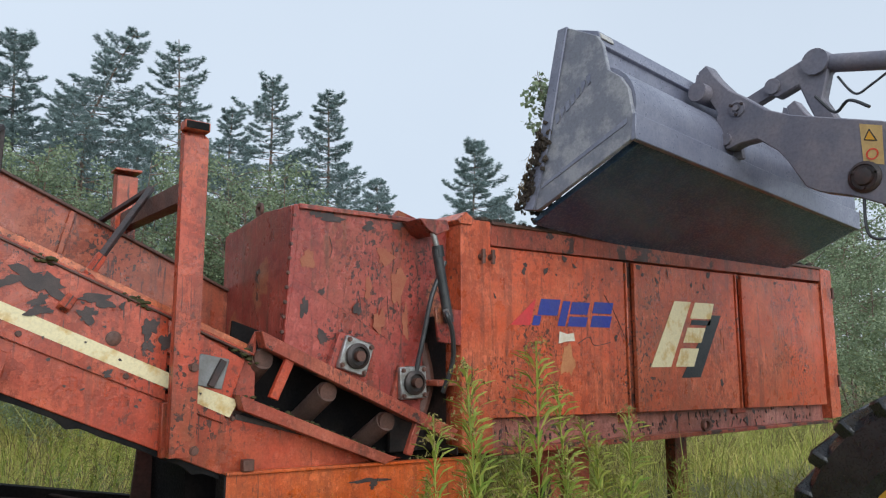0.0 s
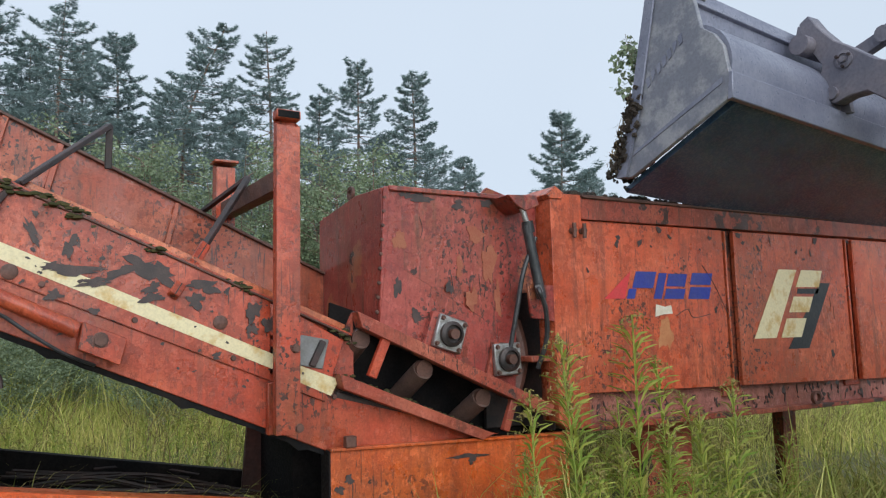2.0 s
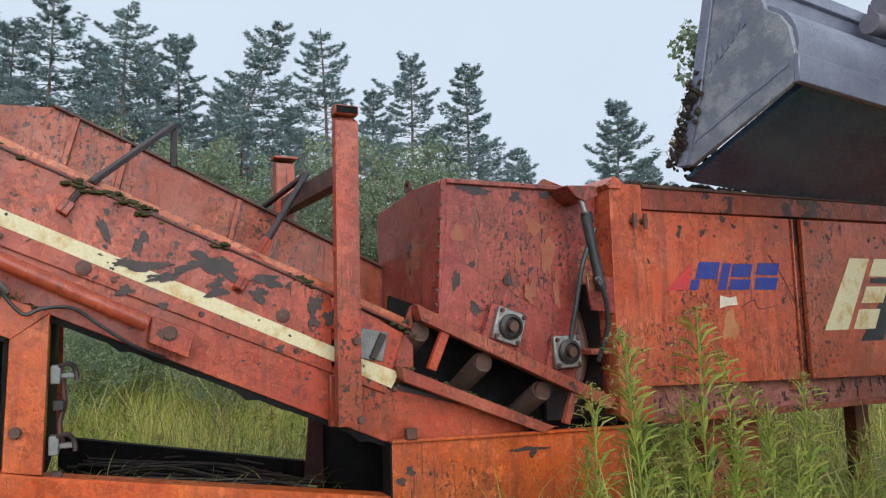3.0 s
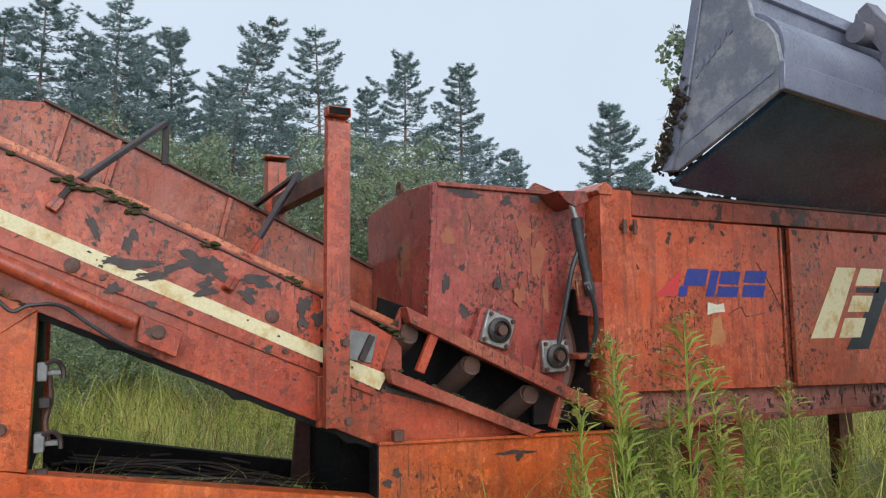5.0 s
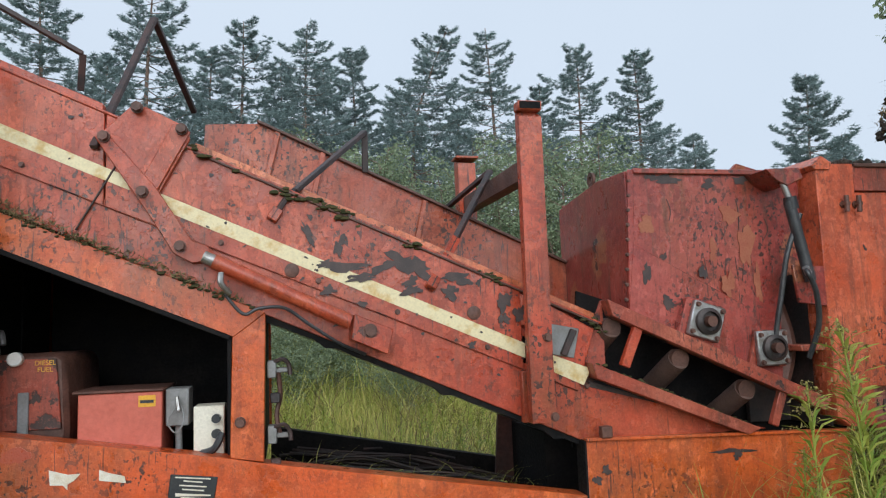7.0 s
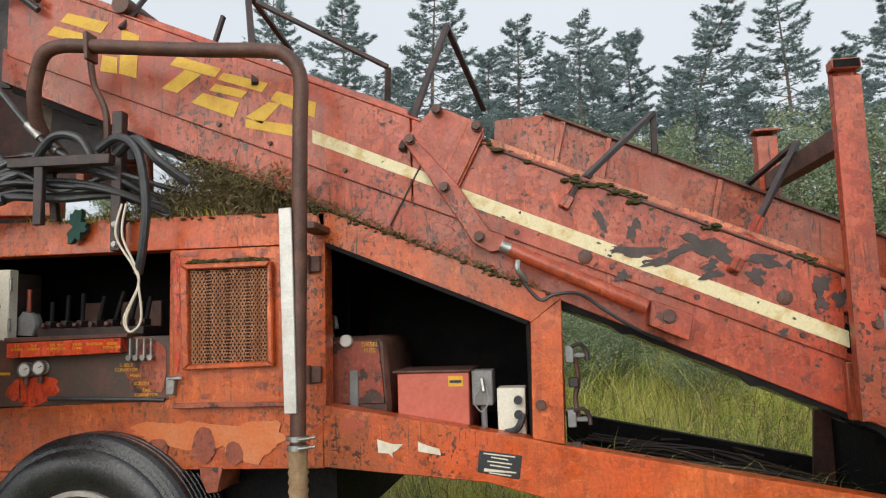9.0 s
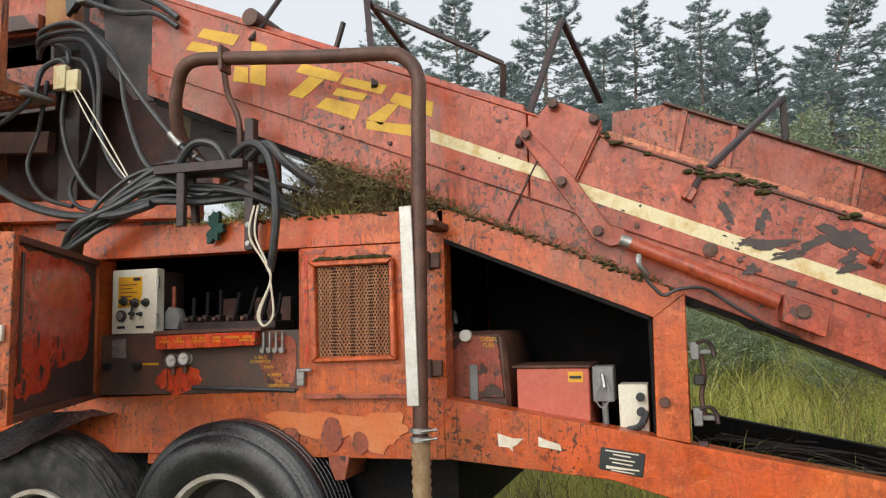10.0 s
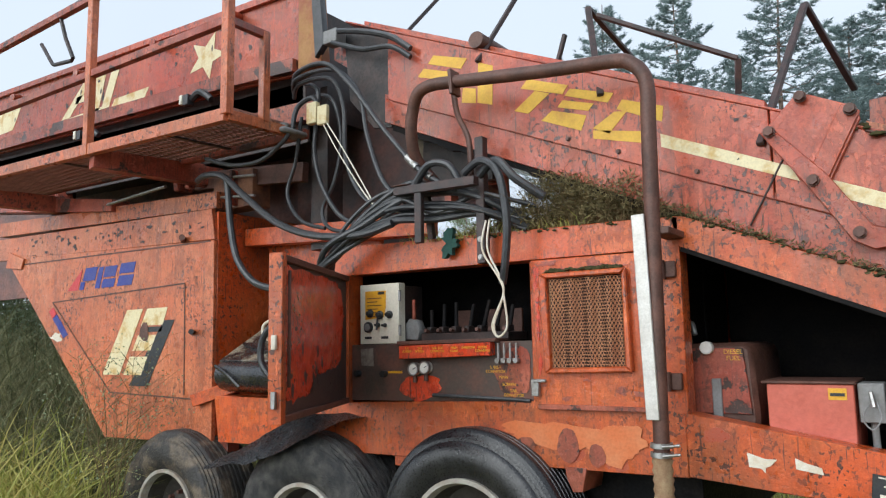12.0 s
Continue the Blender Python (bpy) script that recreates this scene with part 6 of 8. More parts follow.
part("foot_plate", box(-3.40, -3.28, WY + 0.36, WY + 0.56, 2.735, 2.765, bevel=0.010), GREYBOX, wk, "grey cable head under the walkway end")
part("foot_knob", rod((-3.34, WY + 0.42, 2.765), (-3.34, WY + 0.42, 2.80), 0.025, n=12), GREYBOX, wk)
for x in (-4.76, -3.34):
    part("post", box(x - 0.03, x + 0.03, WY - 0.03, WY + 0.02, 2.75, 3.86), PALE, wk)
part("post", box(-3.365, -3.315, WY + 0.235, WY + 0.285, 2.77, 3.315), PALE, wk)
part("top_rail", bar((-6.9, WY, 3.825), (-3.34, WY, 3.885), 0.045, 0.05), RUSTY, wk)
part("mid_rail", bar((-6.9, WY, 3.33), (-3.34, WY, 3.30), 0.045, 0.05), RUSTY, wk)
part("end_rail", bar((-3.34, WY, 3.30), (-3.34, WY + 0.285, 3.30), 0.04, 0.045), RUSTY, wk)
for x in (-6.6, -4.75):
    part("cross_beam", bar((x, WY + 0.02, 2.74), (x + 0.2, SY + 0.2, 2.72), 0.10, 0.14), RUSTY, wk)
# Dark steel colour here imitates the shade under the walkway.
part("under_beam", bar((-4.7, SY + 0.1, 2.70), (-3.6, SY + 0.15, 2.62), 0.06, 0.13), STEEL, wk)
for x in (-4.92, -4.79, -4.66):
    part("bracket_fin", plate([(x, 2.90), (x + 0.02, 2.90), (x + 0.12, 2.64), (x + 0.07, 2.64)], SY + 0.02, SY + 0.16), RUSTY, wk, "rusty red bracket fin")
for x in (-6.75, -6.62):
    part("bracket_fin", plate([(x, 2.98), (x + 0.02, 2.98), (x + 0.12, 2.72), (x + 0.07, 2.72)], SY + 0.02, SY + 0.16), RUSTY, wk, "rusty red bracket fin")
part("bracket_box", box(-4.44, -4.02, SY + 0.06, SY + 0.22, 2.44, 2.70), worn("brown_flaking_paint", (0.30, 0.135, 0.07), (0.10, 0.055, 0.045), 8, 0.6), wk, "brown flaking bracket box")
part("bracket_rib", box(-4.20, -4.17, SY + 0.0, SY + 0.06, 2.45, 2.70), RUSTY, wk)
part("tie_rod", rod((-4.30, SY + 0.02, 2.66), (-3.95, SY + 0.02, 2.63), 0.010), CHROME, wk)
part("tie_rod", rod((-4.30, SY + 0.02, 2.52), (-3.95, SY + 0.02, 2.49), 0.010), CHROME, wk)
part("stay_rod", rod((-5.5, SY - 0.12, 2.60), (-4.75, SY - 0.12, 2.64), 0.012), CHROME, wk, "bright worn stay rod")
for x in (-5.2, -4.05):
    part("floor_joint", bar((x, WY + 0.03, 2.785), (x + 0.03, WY + 0.57, 2.79), 0.03, 0.012), DARK, wk)
mesh_bm = bmesh.new()
for x0, x1 in ((-6.8, -4.8), (-4.72, -3.36)):
    k = x0
    while k < x1:
        bar((k, WY + 0.03, 2.80), (k, WY + 0.57, 2.81), 0.010, 0.022, mesh_bm, bevel=0)
        k += 0.045
    for j in range(9):
        yy = WY + 0.05 + 0.062 * j
        bar((x0, yy, 2.805), (x1, yy, 2.805), 0.026, 0.008, mesh_bm, bevel=0)
part("mesh_floor", mesh_bm, worn("pale_rusty_mesh", (0.36, 0.19, 0.14), (0.24, 0.12, 0.09), 12, 0.5), wk, "rusty expanded-mesh floor", kind="stuff")
part("hook", tube([(-5.21, WY, 3.85), (-5.12, WY, 3.66), (-5.01, WY, 3.49), (-5.03, WY, 3.475), (-5.26, WY, 3.50), (-5.29, WY, 3.515), (-5.46, WY, 3.705)], 0.014, steps=0), DARK, wk, "bent dark hook on the railing")
jb = thing("junction_box", "small cream junction box hung on cables", "junction box", (-3.35, 3.2, 2.9))
part("box_body", box(-3.22, -3.14, W - 0.12, W - 0.08, 2.785, 2.915), CREAM, jb)
part("box_lid", box(-3.132, -3.055, W - 0.12, W - 0.09, 2.765, 2.880), CREAM, jb, "cream lid hanging open")
vl = thing("hydraulic_valve", "rusty hydraulic valve head at the conveyor top", "valve", (-2.9, 3.3, 3.2))
part("head_plate", plate([(-3.20, 3.43), (-2.72, 3.25), (-2.66, 3.05), (-2.95, 3.08), (-3.2, 3.25)], W + 0.10, W + 0.2), RUSTY, vl)
part("valve_block", box(-3.17, -3.06, W - 0.03, W + 0.06, 3.30, 3.385), GREYBOX, vl)
part("pipe", tube([(-3.05, W - 0.02, 3.36), (-2.85, W - 0.03, 3.30), (-2.65, W - 0.02, 3.22), (-2.52, W, 3.12)], 0.018), HOSE, vl)
part("pipe", tube([(-3.10, W - 0.02, 3.30), (-2.85, W - 0.03, 3.19), (-2.65, W - 0.02, 3.16), (-2.52, W, 3.07)], 0.016), HOSE, vl)
part("rubber_flap", plate([(-3.36, 3.77), (-3.28, 3.72), (-3.24, 3.36), (-3.32, 3.28)], W + 0.05, W + 0.10), HOSE, vl)
part("drive_plate", plate([(-2.72, 3.02), (-2.20, 2.70), (-2.25, 2.40), (-2.75, 2.45)], 3.6, 3.65), DARK, vl)
part("drive_rod", rod((-2.12, 3.5, 2.62), (-2.10, 3.5, 2.05), 0.025), RUSTY, vl)

hr = thing("hose_rest", "dark steel channel that carries the hoses", "hose rest", (-2.3, 3.05, 2.0))
part("channel", bar((-2.49, 3.02, 2.265), (-1.99, 3.02, 2.255), 0.05, 0.045), BAR, hr)
part("leg", box(-2.36, -2.315, 3.0, 3.03, 1.98, 2.243), BAR, hr)
part("end_strap", box(-2.50, -2.40, 2.985, 3.05, 2.288, 2.294), STEEL, hr)
bp = thing("drive_cover", "tan flaking sheet cover behind the exhaust", "cover", (-2.73, 3.7, 2.6))
part("sheet", box(-2.84, -2.63, 3.655, 3.68, 2.55, 2.80), worn("tan_sooty_sheet", (0.30, 0.24, 0.14), (0.10, 0.075, 0.06), 7, 0.6), bp)
part("side_post", box(-2.60, -2.55, 3.62, 3.70, 2.3, 2.95), RUSTY, bp)
part("cross_bar", box(-2.84, -2.25, 3.70, 3.73, 2.40, 2.45), RUSTY, bp)

# ---- hoses ----
def hose(pts, r=0.018, label="black rubber hydraulic hose", mm=None):
    ob = part("hydraulic_hose", tube(pts, r, n=9, steps=7), mm or HOSE, smooth=True)
    return tagged(ob, label, "hose", "hoses over the control bay")


hose([(-3.45, 3.2, 3.08), (-3.30, 3.08, 3.123), (-3.065, 3.08, 3.127), (-2.864, 3.08, 2.953), (-2.616, 3.08, 2.641), (-2.395, 3.08, 2.394), (-2.26, 3.08, 2.30), (-2.15, 3.1, 2.24)], 0.0145)
hose([(-3.45, 3.2, 3.05), (-3.32, 3.1, 3.098), (-3.015, 3.1, 3.083), (-2.817, 3.1, 2.899), (-2.755, 3.1, 2.639), (-2.655, 3.1, 2.381), (-2.534, 3.1, 2.252), (-2.42, 3.1, 2.19)], 0.0145)
hose([(-3.45, 3.2, 3.03), (-3.34, 3.14, 3.078), (-3.076, 3.14, 3.053), (-2.972, 3.14, 2.858), (-2.955, 3.14, 2.55), (-2.835, 3.14, 2.317), (-2.65, 3.14, 2.207), (-2.4, 3.12, 2.17)], 0.0145)
hose([(-3.35, 3.2, 3.10), (-3.204, 3.16, 3.017), (-3.212, 3.16, 2.824), (-3.231, 3.16, 2.634), (-3.164, 3.16, 2.415), (-3.005, 3.16, 2.21), (-2.79, 3.16, 2.146), (-2.5, 3.12, 2.15)], 0.014)
hose([(-3.30, 3.22, 3.02), (-3.12, 3.2, 2.95), (-3.05, 3.2, 2.7), (-3.10, 3.2, 2.45), (-3.20, 3.2, 2.28), (-3.12, 3.18, 2.16), (-2.9, 3.16, 2.11)], 0.012)
hose([(-3.36, 3.1, 2.78), (-3.34, 3.12, 2.92), (-3.24, 3.14, 2.97), (-3.18, 3.14, 2.92)], 0.016)
for k in range(10):
    o, u = 0.012 * k, 0.020 * k

    def jit(a=0.018):
        return rs.gauss(0, a)

    hose([(-3.32 + 0.03 * k, 3.02 + 0.012 * k, 1.76 + 0.014 * k), (-2.98 + o + jit(), 3.02 + jit(), 1.92 + u * 0.8 + jit(0.01)), (-2.78 + o, 3.04 + jit(), 2.04 + u + jit()), (-2.55 + o, 3.07 + jit(), 2.11 + u + jit()), (-2.30 + jit(), 3.10 + jit(0.03), 2.12 + u * 0.9 + jit(0.025)), (-2.05, 3.13 + jit(0.03), 2.09 + u * 0.9 + jit(0.025)), (-1.88 + jit(0.06), 3.2, 2.02 + u * 0.6)], rs.choice((0.012, 0.015, 0.018)))
hose([(-4.20, 3.05, 2.58), (-4.05, 3.0, 2.584), (-3.875, 3.0, 2.551), (-3.682, 3.0, 2.408), (-3.375, 3.0, 2.198), (-3.05, 3.0, 2.087), (-2.713, 3.0, 2.063), (-2.517, 3.02, 2.103)], 0.022)
hose([(-3.90, 3.02, 2.56), (-3.836, 3.0, 2.50), (-3.794, 3.0, 2.226), (-3.725, 3.0, 2.008), (-3.567, 3.0, 1.859), (-3.35, 3.0, 1.80)], 0.021)
hose([(-3.33, 3.02, 1.66), (-3.381, 3.0, 1.617), (-3.485, 3.0, 1.521), (-3.498, 3.0, 1.39), (-3.433, 3.02, 1.293), (-3.38, 3.06, 1.26)], 0.020)
hose([(-2.1, 3.08, 2.32), (-1.98, 3.05, 2.36), (-1.88, 3.04, 2.28), (-1.84, 3.04, 2.05), (-1.86, 3.05, 1.85), (-1.89, 3.07, 1.75)], 0.02)
hose([(-2.42, 3.05, 2.25), (-2.3, 3.04, 2.38), (-2.18, 3.05, 2.37), (-2.12, 3.07, 2.27)], 0.02)
hose([(-2.02, 3.1, 2.3), (-1.9, 3.06, 2.35), (-1.80, 3.06, 2.25), (-1.68, 3.12, 2.15)], 0.022)
hose([(-4.05, 3.0, 2.693), (-3.794, 3.0, 2.612), (-3.531, 3.0, 2.598), (-3.357, 3.0, 2.667), (-3.30, 3.02, 2.73)], 0.014)
hose([(-3.33, 3.15, 2.87), (-3.38, 3.15, 2.6), (-3.45, 3.15, 2.4), (-3.3, 3.12, 2.22), (-3.1, 3.12, 2.15)], 0.012)
for k in range(2):
    hose([(-3.13, 3.09, 2.86), (-3.12 + 0.02 * k, 3.09, 2.823), (-3.006 + 0.045 * k, 3.09, 2.632), (-2.875 + 0.04 * k, 3.09, 2.445), (-2.749 + 0.02 * k, 3.09, 2.282), (-2.661, 3.09, 2.208 - 0.04 * k), (-2.45, 3.08, 2.15)], 0.004, "thin pale electric cable", GREY)
for k in range(2):
    hose([(-1.96 + 0.02 * k, 3.05, 2.06), (-1.98 + 0.03 * k, 3.04, 1.92), (-1.90 + 0.01 * k, 3.05, 1.78), (-1.875, 3.05, 1.70), (-1.94 + 0.01 * k, 3.05, 1.56), (-1.91, 3.05, 1.50), (-1.86, 3.05, 1.55), (-1.875, 3.05, 1.70)], 0.0052, "looped white electric cable", WHITE)
for p, q in (((-2.46, 3.08, 2.463), (-2.395, 3.08, 2.394)), ((-2.35, 3.08, 2.362), (-2.30, 3.08, 2.327)), ((-2.575, 3.1, 2.29), (-2.53, 3.1, 2.249))):
    tagged(part("hose_fitting", rod(p, q, 0.021, n=12), CHROME), "bright crimped steel hose fitting", "fitting", "hose fittings")
rag = part("green_rag", blob(-2.25, 1.985, 0.05, 0.06, W - 0.02, 77, 0, 26, 0.03, 0.5), GREEN_RAG)
tagged(rag, "dark green wet rag on the beam", "rag")

# ---- wheel loader: bucket, arms, front wheel ----
ld = thing("wheel_loader", "wheel loader with raised slate-grey bucket over the hopper", "loader", (4.5, 1.2, 0))
HEEL_N, HEEL_F = Vector((3.03, 2.40, 2.60)), Vector((6.0, 2.645, 2.465))
bx = (HEEL_F - HEEL_N).normalized()
by = Vector((-bx.y, bx.x, 0)).normalized()
bz = bx.cross(by)
BW = (HEEL_F - HEEL_N).length


def bk(a, c, d):
    """A point of the bucket: along its width, forward, up."""
    return HEEL_N + bx * a + by * c + bz * d


# side outline, forward and up from the heel
OUT = [(0.0, -0.02), (-0.02, 0.09), (0.01, 0.26), (0.06, 0.34), (0.135, 0.40), (0.17, 0.56), (0.21, 0.62), (0.42, 0.74), (0.47, 0.735), (0.60, 0.10), (0.71, -0.285), (0.61, -0.295)]


def bucket_solid(outline, a0, a1, bm=None, bevel=0.004):
    bm2 = bmesh.new()
    f0 = [bm2.verts.new(bk(a0, c, d)) for c, d in outline]
    f1 = [bm2.verts.new(bk(a1, c, d)) for c, d in outline]
    bm2.faces.new(f0)
    bm2.faces.new(f1[::-1])
    for i in range(len(f0)):
        j = (i + 1) % len(f0)
        bm2.faces.new((f0[i], f0[j], f1[j], f1[i]))
    bmesh.ops.recalc_face_normals(bm2, faces=bm2.faces)
    if bevel:
        bmesh.ops.bevel(bm2, geom=bm2.edges[:], offset=bevel, segments=1, affect="EDGES")
    return merge(bm, bm2)


bucket = part("bucket", bucket_solid([(0.0, -0.02), (0.72, -0.352), (0.74, -0.325), (0.03, 0.01)], 0.08, BW - 0.02), BUCKET_UNDER, ld, "slate-grey steel bucket with wet underside darkened in colour")
part("cheek_plate", bucket_solid(OUT, 0.0, 0.03), BUCKET_IN, bucket, "scuffed end plate with raised maker bar")
part("cheek_plate", bucket_solid(OUT, BW - 0.03, BW), BUCKET_IN, bucket)
part("cheek_edge", bucket_solid([(0.40, 0.735), (0.47, 0.735), (0.60, 0.10), (0.71, -0.285), (0.635, -0.292), (0.53, 0.08)], -0.015, -0.0005), BUCKET, bucket)
part("heel_strip", bucket_solid([(-0.03, -0.02), (-0.035, 0.115), (-0.01, 0.12), (0.0, -0.025)], 0.0, BW), BUCKET, bucket)
back = [(-0.005, 0.10)]
for k in range(9):
    a = radians(182 - k * 11)
    back.append((0.235 + 0.26 * math.cos(a) * 0.97, 0.19 + 0.25 * math.sin(a)))
outer = back + [(0.21, 0.62), (0.26, 0.62)]
inner = [(c + 0.025, d - 0.012) for c, d in outer[::-1]]
part("back_shell", bucket_solid(outer + inner, 0.03, BW - 0.03, bevel=0), BUCKET, bucket, "rounded back shell")
part("top_lip", bucket_solid([(0.19, 0.57), (0.22, 0.66), (0.40, 0.73), (0.42, 0.70), (0.25, 0.55)], 0.03, BW - 0.03), BUCKET, bucket)
part("spill_window", bucket_solid([(0.19, 0.605), (0.205, 0.645), (0.245, 0.655), (0.235, 0.615)], 0.035, 0.14), ALU, bucket)
for k in range(7):
    part("raised_mark", bucket_solid([(0.245 + 0.036 * k - 0.0, 0.36 - 0.028 * k + (0.03 if k in (1, 5) else 0)), (0.265 + 0.036 * k, 0.345 - 0.028 * k), (0.275 + 0.036 * k, 0.40 - 0.028 * k), (0.25 + 0.036 * k, 0.41 - 0.028 * k)], -0.006, -0.0005, bevel=0), BUCKET, bucket)
part("worn_band", bucket_solid([(0.02, 0.10), (0.57, -0.15), (0.60, -0.18), (0.02, 0.07)], -0.004, -0.0005, bevel=0), BUCKET, bucket)

soil_b = bmesh.new()
rl = random.Random(11)
for i in range(800):
    a = abs(rl.gauss(0, 0.12)) - 0.015 if i < 640 else rl.uniform(0, BW - 0.2)
    t = rl.random()
    p = bk(a - 0.02, lerp(0.56, 0.72, t) + rl.gauss(0, 0.024), lerp(0.14, -0.26, t) + rl.gauss(0, 0.03))
    bmesh.ops.create_icosphere(soil_b, subdivisions=1, radius=rl.uniform(0.005, 0.020), matrix=Matrix.Translation(p) @ Matrix.Diagonal((1, 1, rl.uniform(0.5, 1.3), 1)))
for v in soil_b.verts:
    v.co += Vector((rl.gauss(0, 0.005), rl.gauss(0, 0.005), rl.gauss(0, 0.005)))
soil_load = tagged(part("soil_load", soil_b, SOIL), "dark wet soil with roots at the bucket edge", "soil", kind="stuff")
root_rows = []
for i in range(420):
    t = rl.random()
    p = bk(rl.uniform(-0.05, 0.16), lerp(0.58, 0.75, t), lerp(0.14, -0.26, t))
    root_rows.append((p.x, p.y, p.z + 0.02, rl.uniform(-0.10, 0.05), rl.uniform(0.003, 0.006), rl.uniform(0.3, 1.6)))
AX0, AX1 = 3.98, 4.08
arm_o = [(2.62, 3.23), (2.56, 3.26), (2.50, 3.16), (2.42, 3.06), (2.34, 3.0), (2.20, 2.88), (2.06, 2.81), (1.60, 2.655), (1.30, 2.50), (0.9, 2.05), (0.75, 1.80), (0.95, 1.70), (1.30, 2.05), (1.62, 2.23), (1.77, 2.30), (1.93, 2.35), (2.0, 2.39), (2.09, 2.55), (2.14, 2.62), (2.26, 2.72), (2.36, 2.72), (2.44, 2.70), (2.50, 2.72), (2.54, 2.80), (2.50, 2.94), (2.60, 3.12)]
for dx in (0.0, 1.05):
    part("lift_arm", plate(arm_o, AX0 + dx, AX1 + dx, axis="x", bevel=0.006), ARM, ld, "grey-brown plate lift arm")
    part("pin_boss", lathe([(0.050, 0.03), (0.050, -0.010), (0.034, -0.014), (0.032, -0.006), (0.018, -0.006), (0.016, -0.024)], (AX0 + dx, 2.37, 2.93), axis="x", n=20), ARM, ld)
    part("pin_boss", lathe([(0.082, 0.03), (0.082, -0.008), (0.066, -0.018), (0.064, -0.010), (0.046, -0.010), (0.042, -0.030), (0.022, -0.034)], (AX0 + dx, 1.70, 2.385), axis="x", n=20), BAR, ld)
    part("pin_boss", rod((AX0 + dx - 0.02, 2.45, 2.76), (AX1 + dx, 2.45, 2.76), 0.036, n=16), ARM, ld)
    part("coupler_hook", plate([(2.42, 2.66), (2.46, 2.98), (2.56, 3.20), (2.70, 3.27), (2.72, 3.20), (2.60, 3.08), (2.52, 2.92), (2.50, 2.66)], AX1 + dx + 0.01, AX1 + dx + 0.05, axis="x"), ARM, ld)
part("coupler_tube", rod((3.9, 2.58, 3.08), (5.3, 2.62, 3.04), 0.06, n=16), ARM, ld)
part("tilt_lever", plate([(2.02, 2.86), (2.10, 3.02), (2.05, 3.20), (2.10, 3.30), (2.20, 3.30), (2.40, 3.24), (2.46, 3.16), (2.38, 3.10), (2.24, 3.14), (2.20, 3.02), (2.14, 2.86)], 4.46, 4.54, axis="x", bevel=0.01), ARM, ld)
part("lever_boss", rod((4.43, 2.12, 3.25), (4.57, 2.12, 3.25), 0.080, n=24), ARM, ld)
part("lever_boss", rod((4.44, 2.40, 3.18), (4.56, 2.40, 3.18), 0.050, n=18), ARM, ld)
part("tilt_rod", bar((4.5, 2.40, 3.18), (4.5, 2.66, 3.10), 0.07, 0.08), ARM, ld)
for y, z in ((1.70, 2.385), (2.37, 2.93)):
    for k in range(3):
        part("bolt", rod((AX0 - 0.022, y + 0.055 * math.cos(2.1 * k + 0.6) * (1 if y < 2 else 0.72), z + 0.055 * math.sin(2.1 * k + 0.6) * (1 if y < 2 else 0.72)), (AX0 + 0.01, y + 0.055 * math.cos(2.1 * k + 0.6) * (1 if y < 2 else 0.72), z + 0.055 * math.sin(2.1 * k + 0.6) * (1 if y < 2 else 0.72)), 0.010, n=6), BAR, ld)
part("tilt_cylinder", rod((4.5, 2.12, 3.25), (4.5, 1.0, 2.95), 0.055, n=18), ARM, ld)
part("cross_tube", rod((4.0, 2.05, 2.70), (5.1, 2.05, 2.70), 0.09, n=18), ARM, ld)
part("lift_cylinder", rod((4.15, 1.70, 2.385), (4.15, 0.95, 1.2), 0.06, n=18), BAR, ld)
part("arm_hose", tube([(4.45, 2.0, 3.12), (4.42, 1.9, 2.98), (4.4, 1.8, 3.0), (4.4, 1.65, 3.08)], 0.007), HOSE, ld)
part("arm_hose", tube([(4.2, 2.02, 2.95), (4.2, 1.92, 2.83), (4.15, 1.82, 2.86), (4.1, 1.7, 2.78)], 0.009), HOSE, ld)
part("arm_hose", tube([(4.0, 1.72, 2.3), (3.96, 1.70, 2.1), (3.97, 1.62, 2.06), (4.0, 1.52, 2.12)], 0.008), HOSE, ld)
st = part("warning_sticker", plate([(1.60, 2.63), (1.705, 2.665), (1.70, 2.46), (1.605, 2.43)], AX0 - 0.003, AX0 - 0.0005, axis="x", bevel=0), worn("cream_yellow_sticker", (0.62, 0.42, 0.16), (0.5, 0.33, 0.13), 20, 0.6), ld, "worn cream warning sticker with triangle and ring")
part("triangle_sign", plate([(1.625, 2.555), (1.69, 2.575), (1.66, 2.63)], AX0 - 0.005, AX0 - 0.0035, axis="x", bevel=0), BLACKP, st)
part("triangle_field", plate([(1.635, 2.563), (1.682, 2.577), (1.66, 2.617)], AX0 - 0.0065, AX0 - 0.0055, axis="x", bevel=0), LABEL_Y, st)
part("ring_sign", lathe([(0.022, 0.0), (0.030, 0.0), (0.030, -0.0015), (0.022, -0.0015)], (AX0 - 0.0035, 1.655, 2.495), axis="x", n=20), DEEP, st)
part("front_frame", box(3.75, 5.35, 0.55, 1.35, 0.75, 1.95), YEL, ld)
part("front_axle", rod((3.6, 1.2, 0.7), (5.5, 1.2, 0.7), 0.12), BAR, ld)
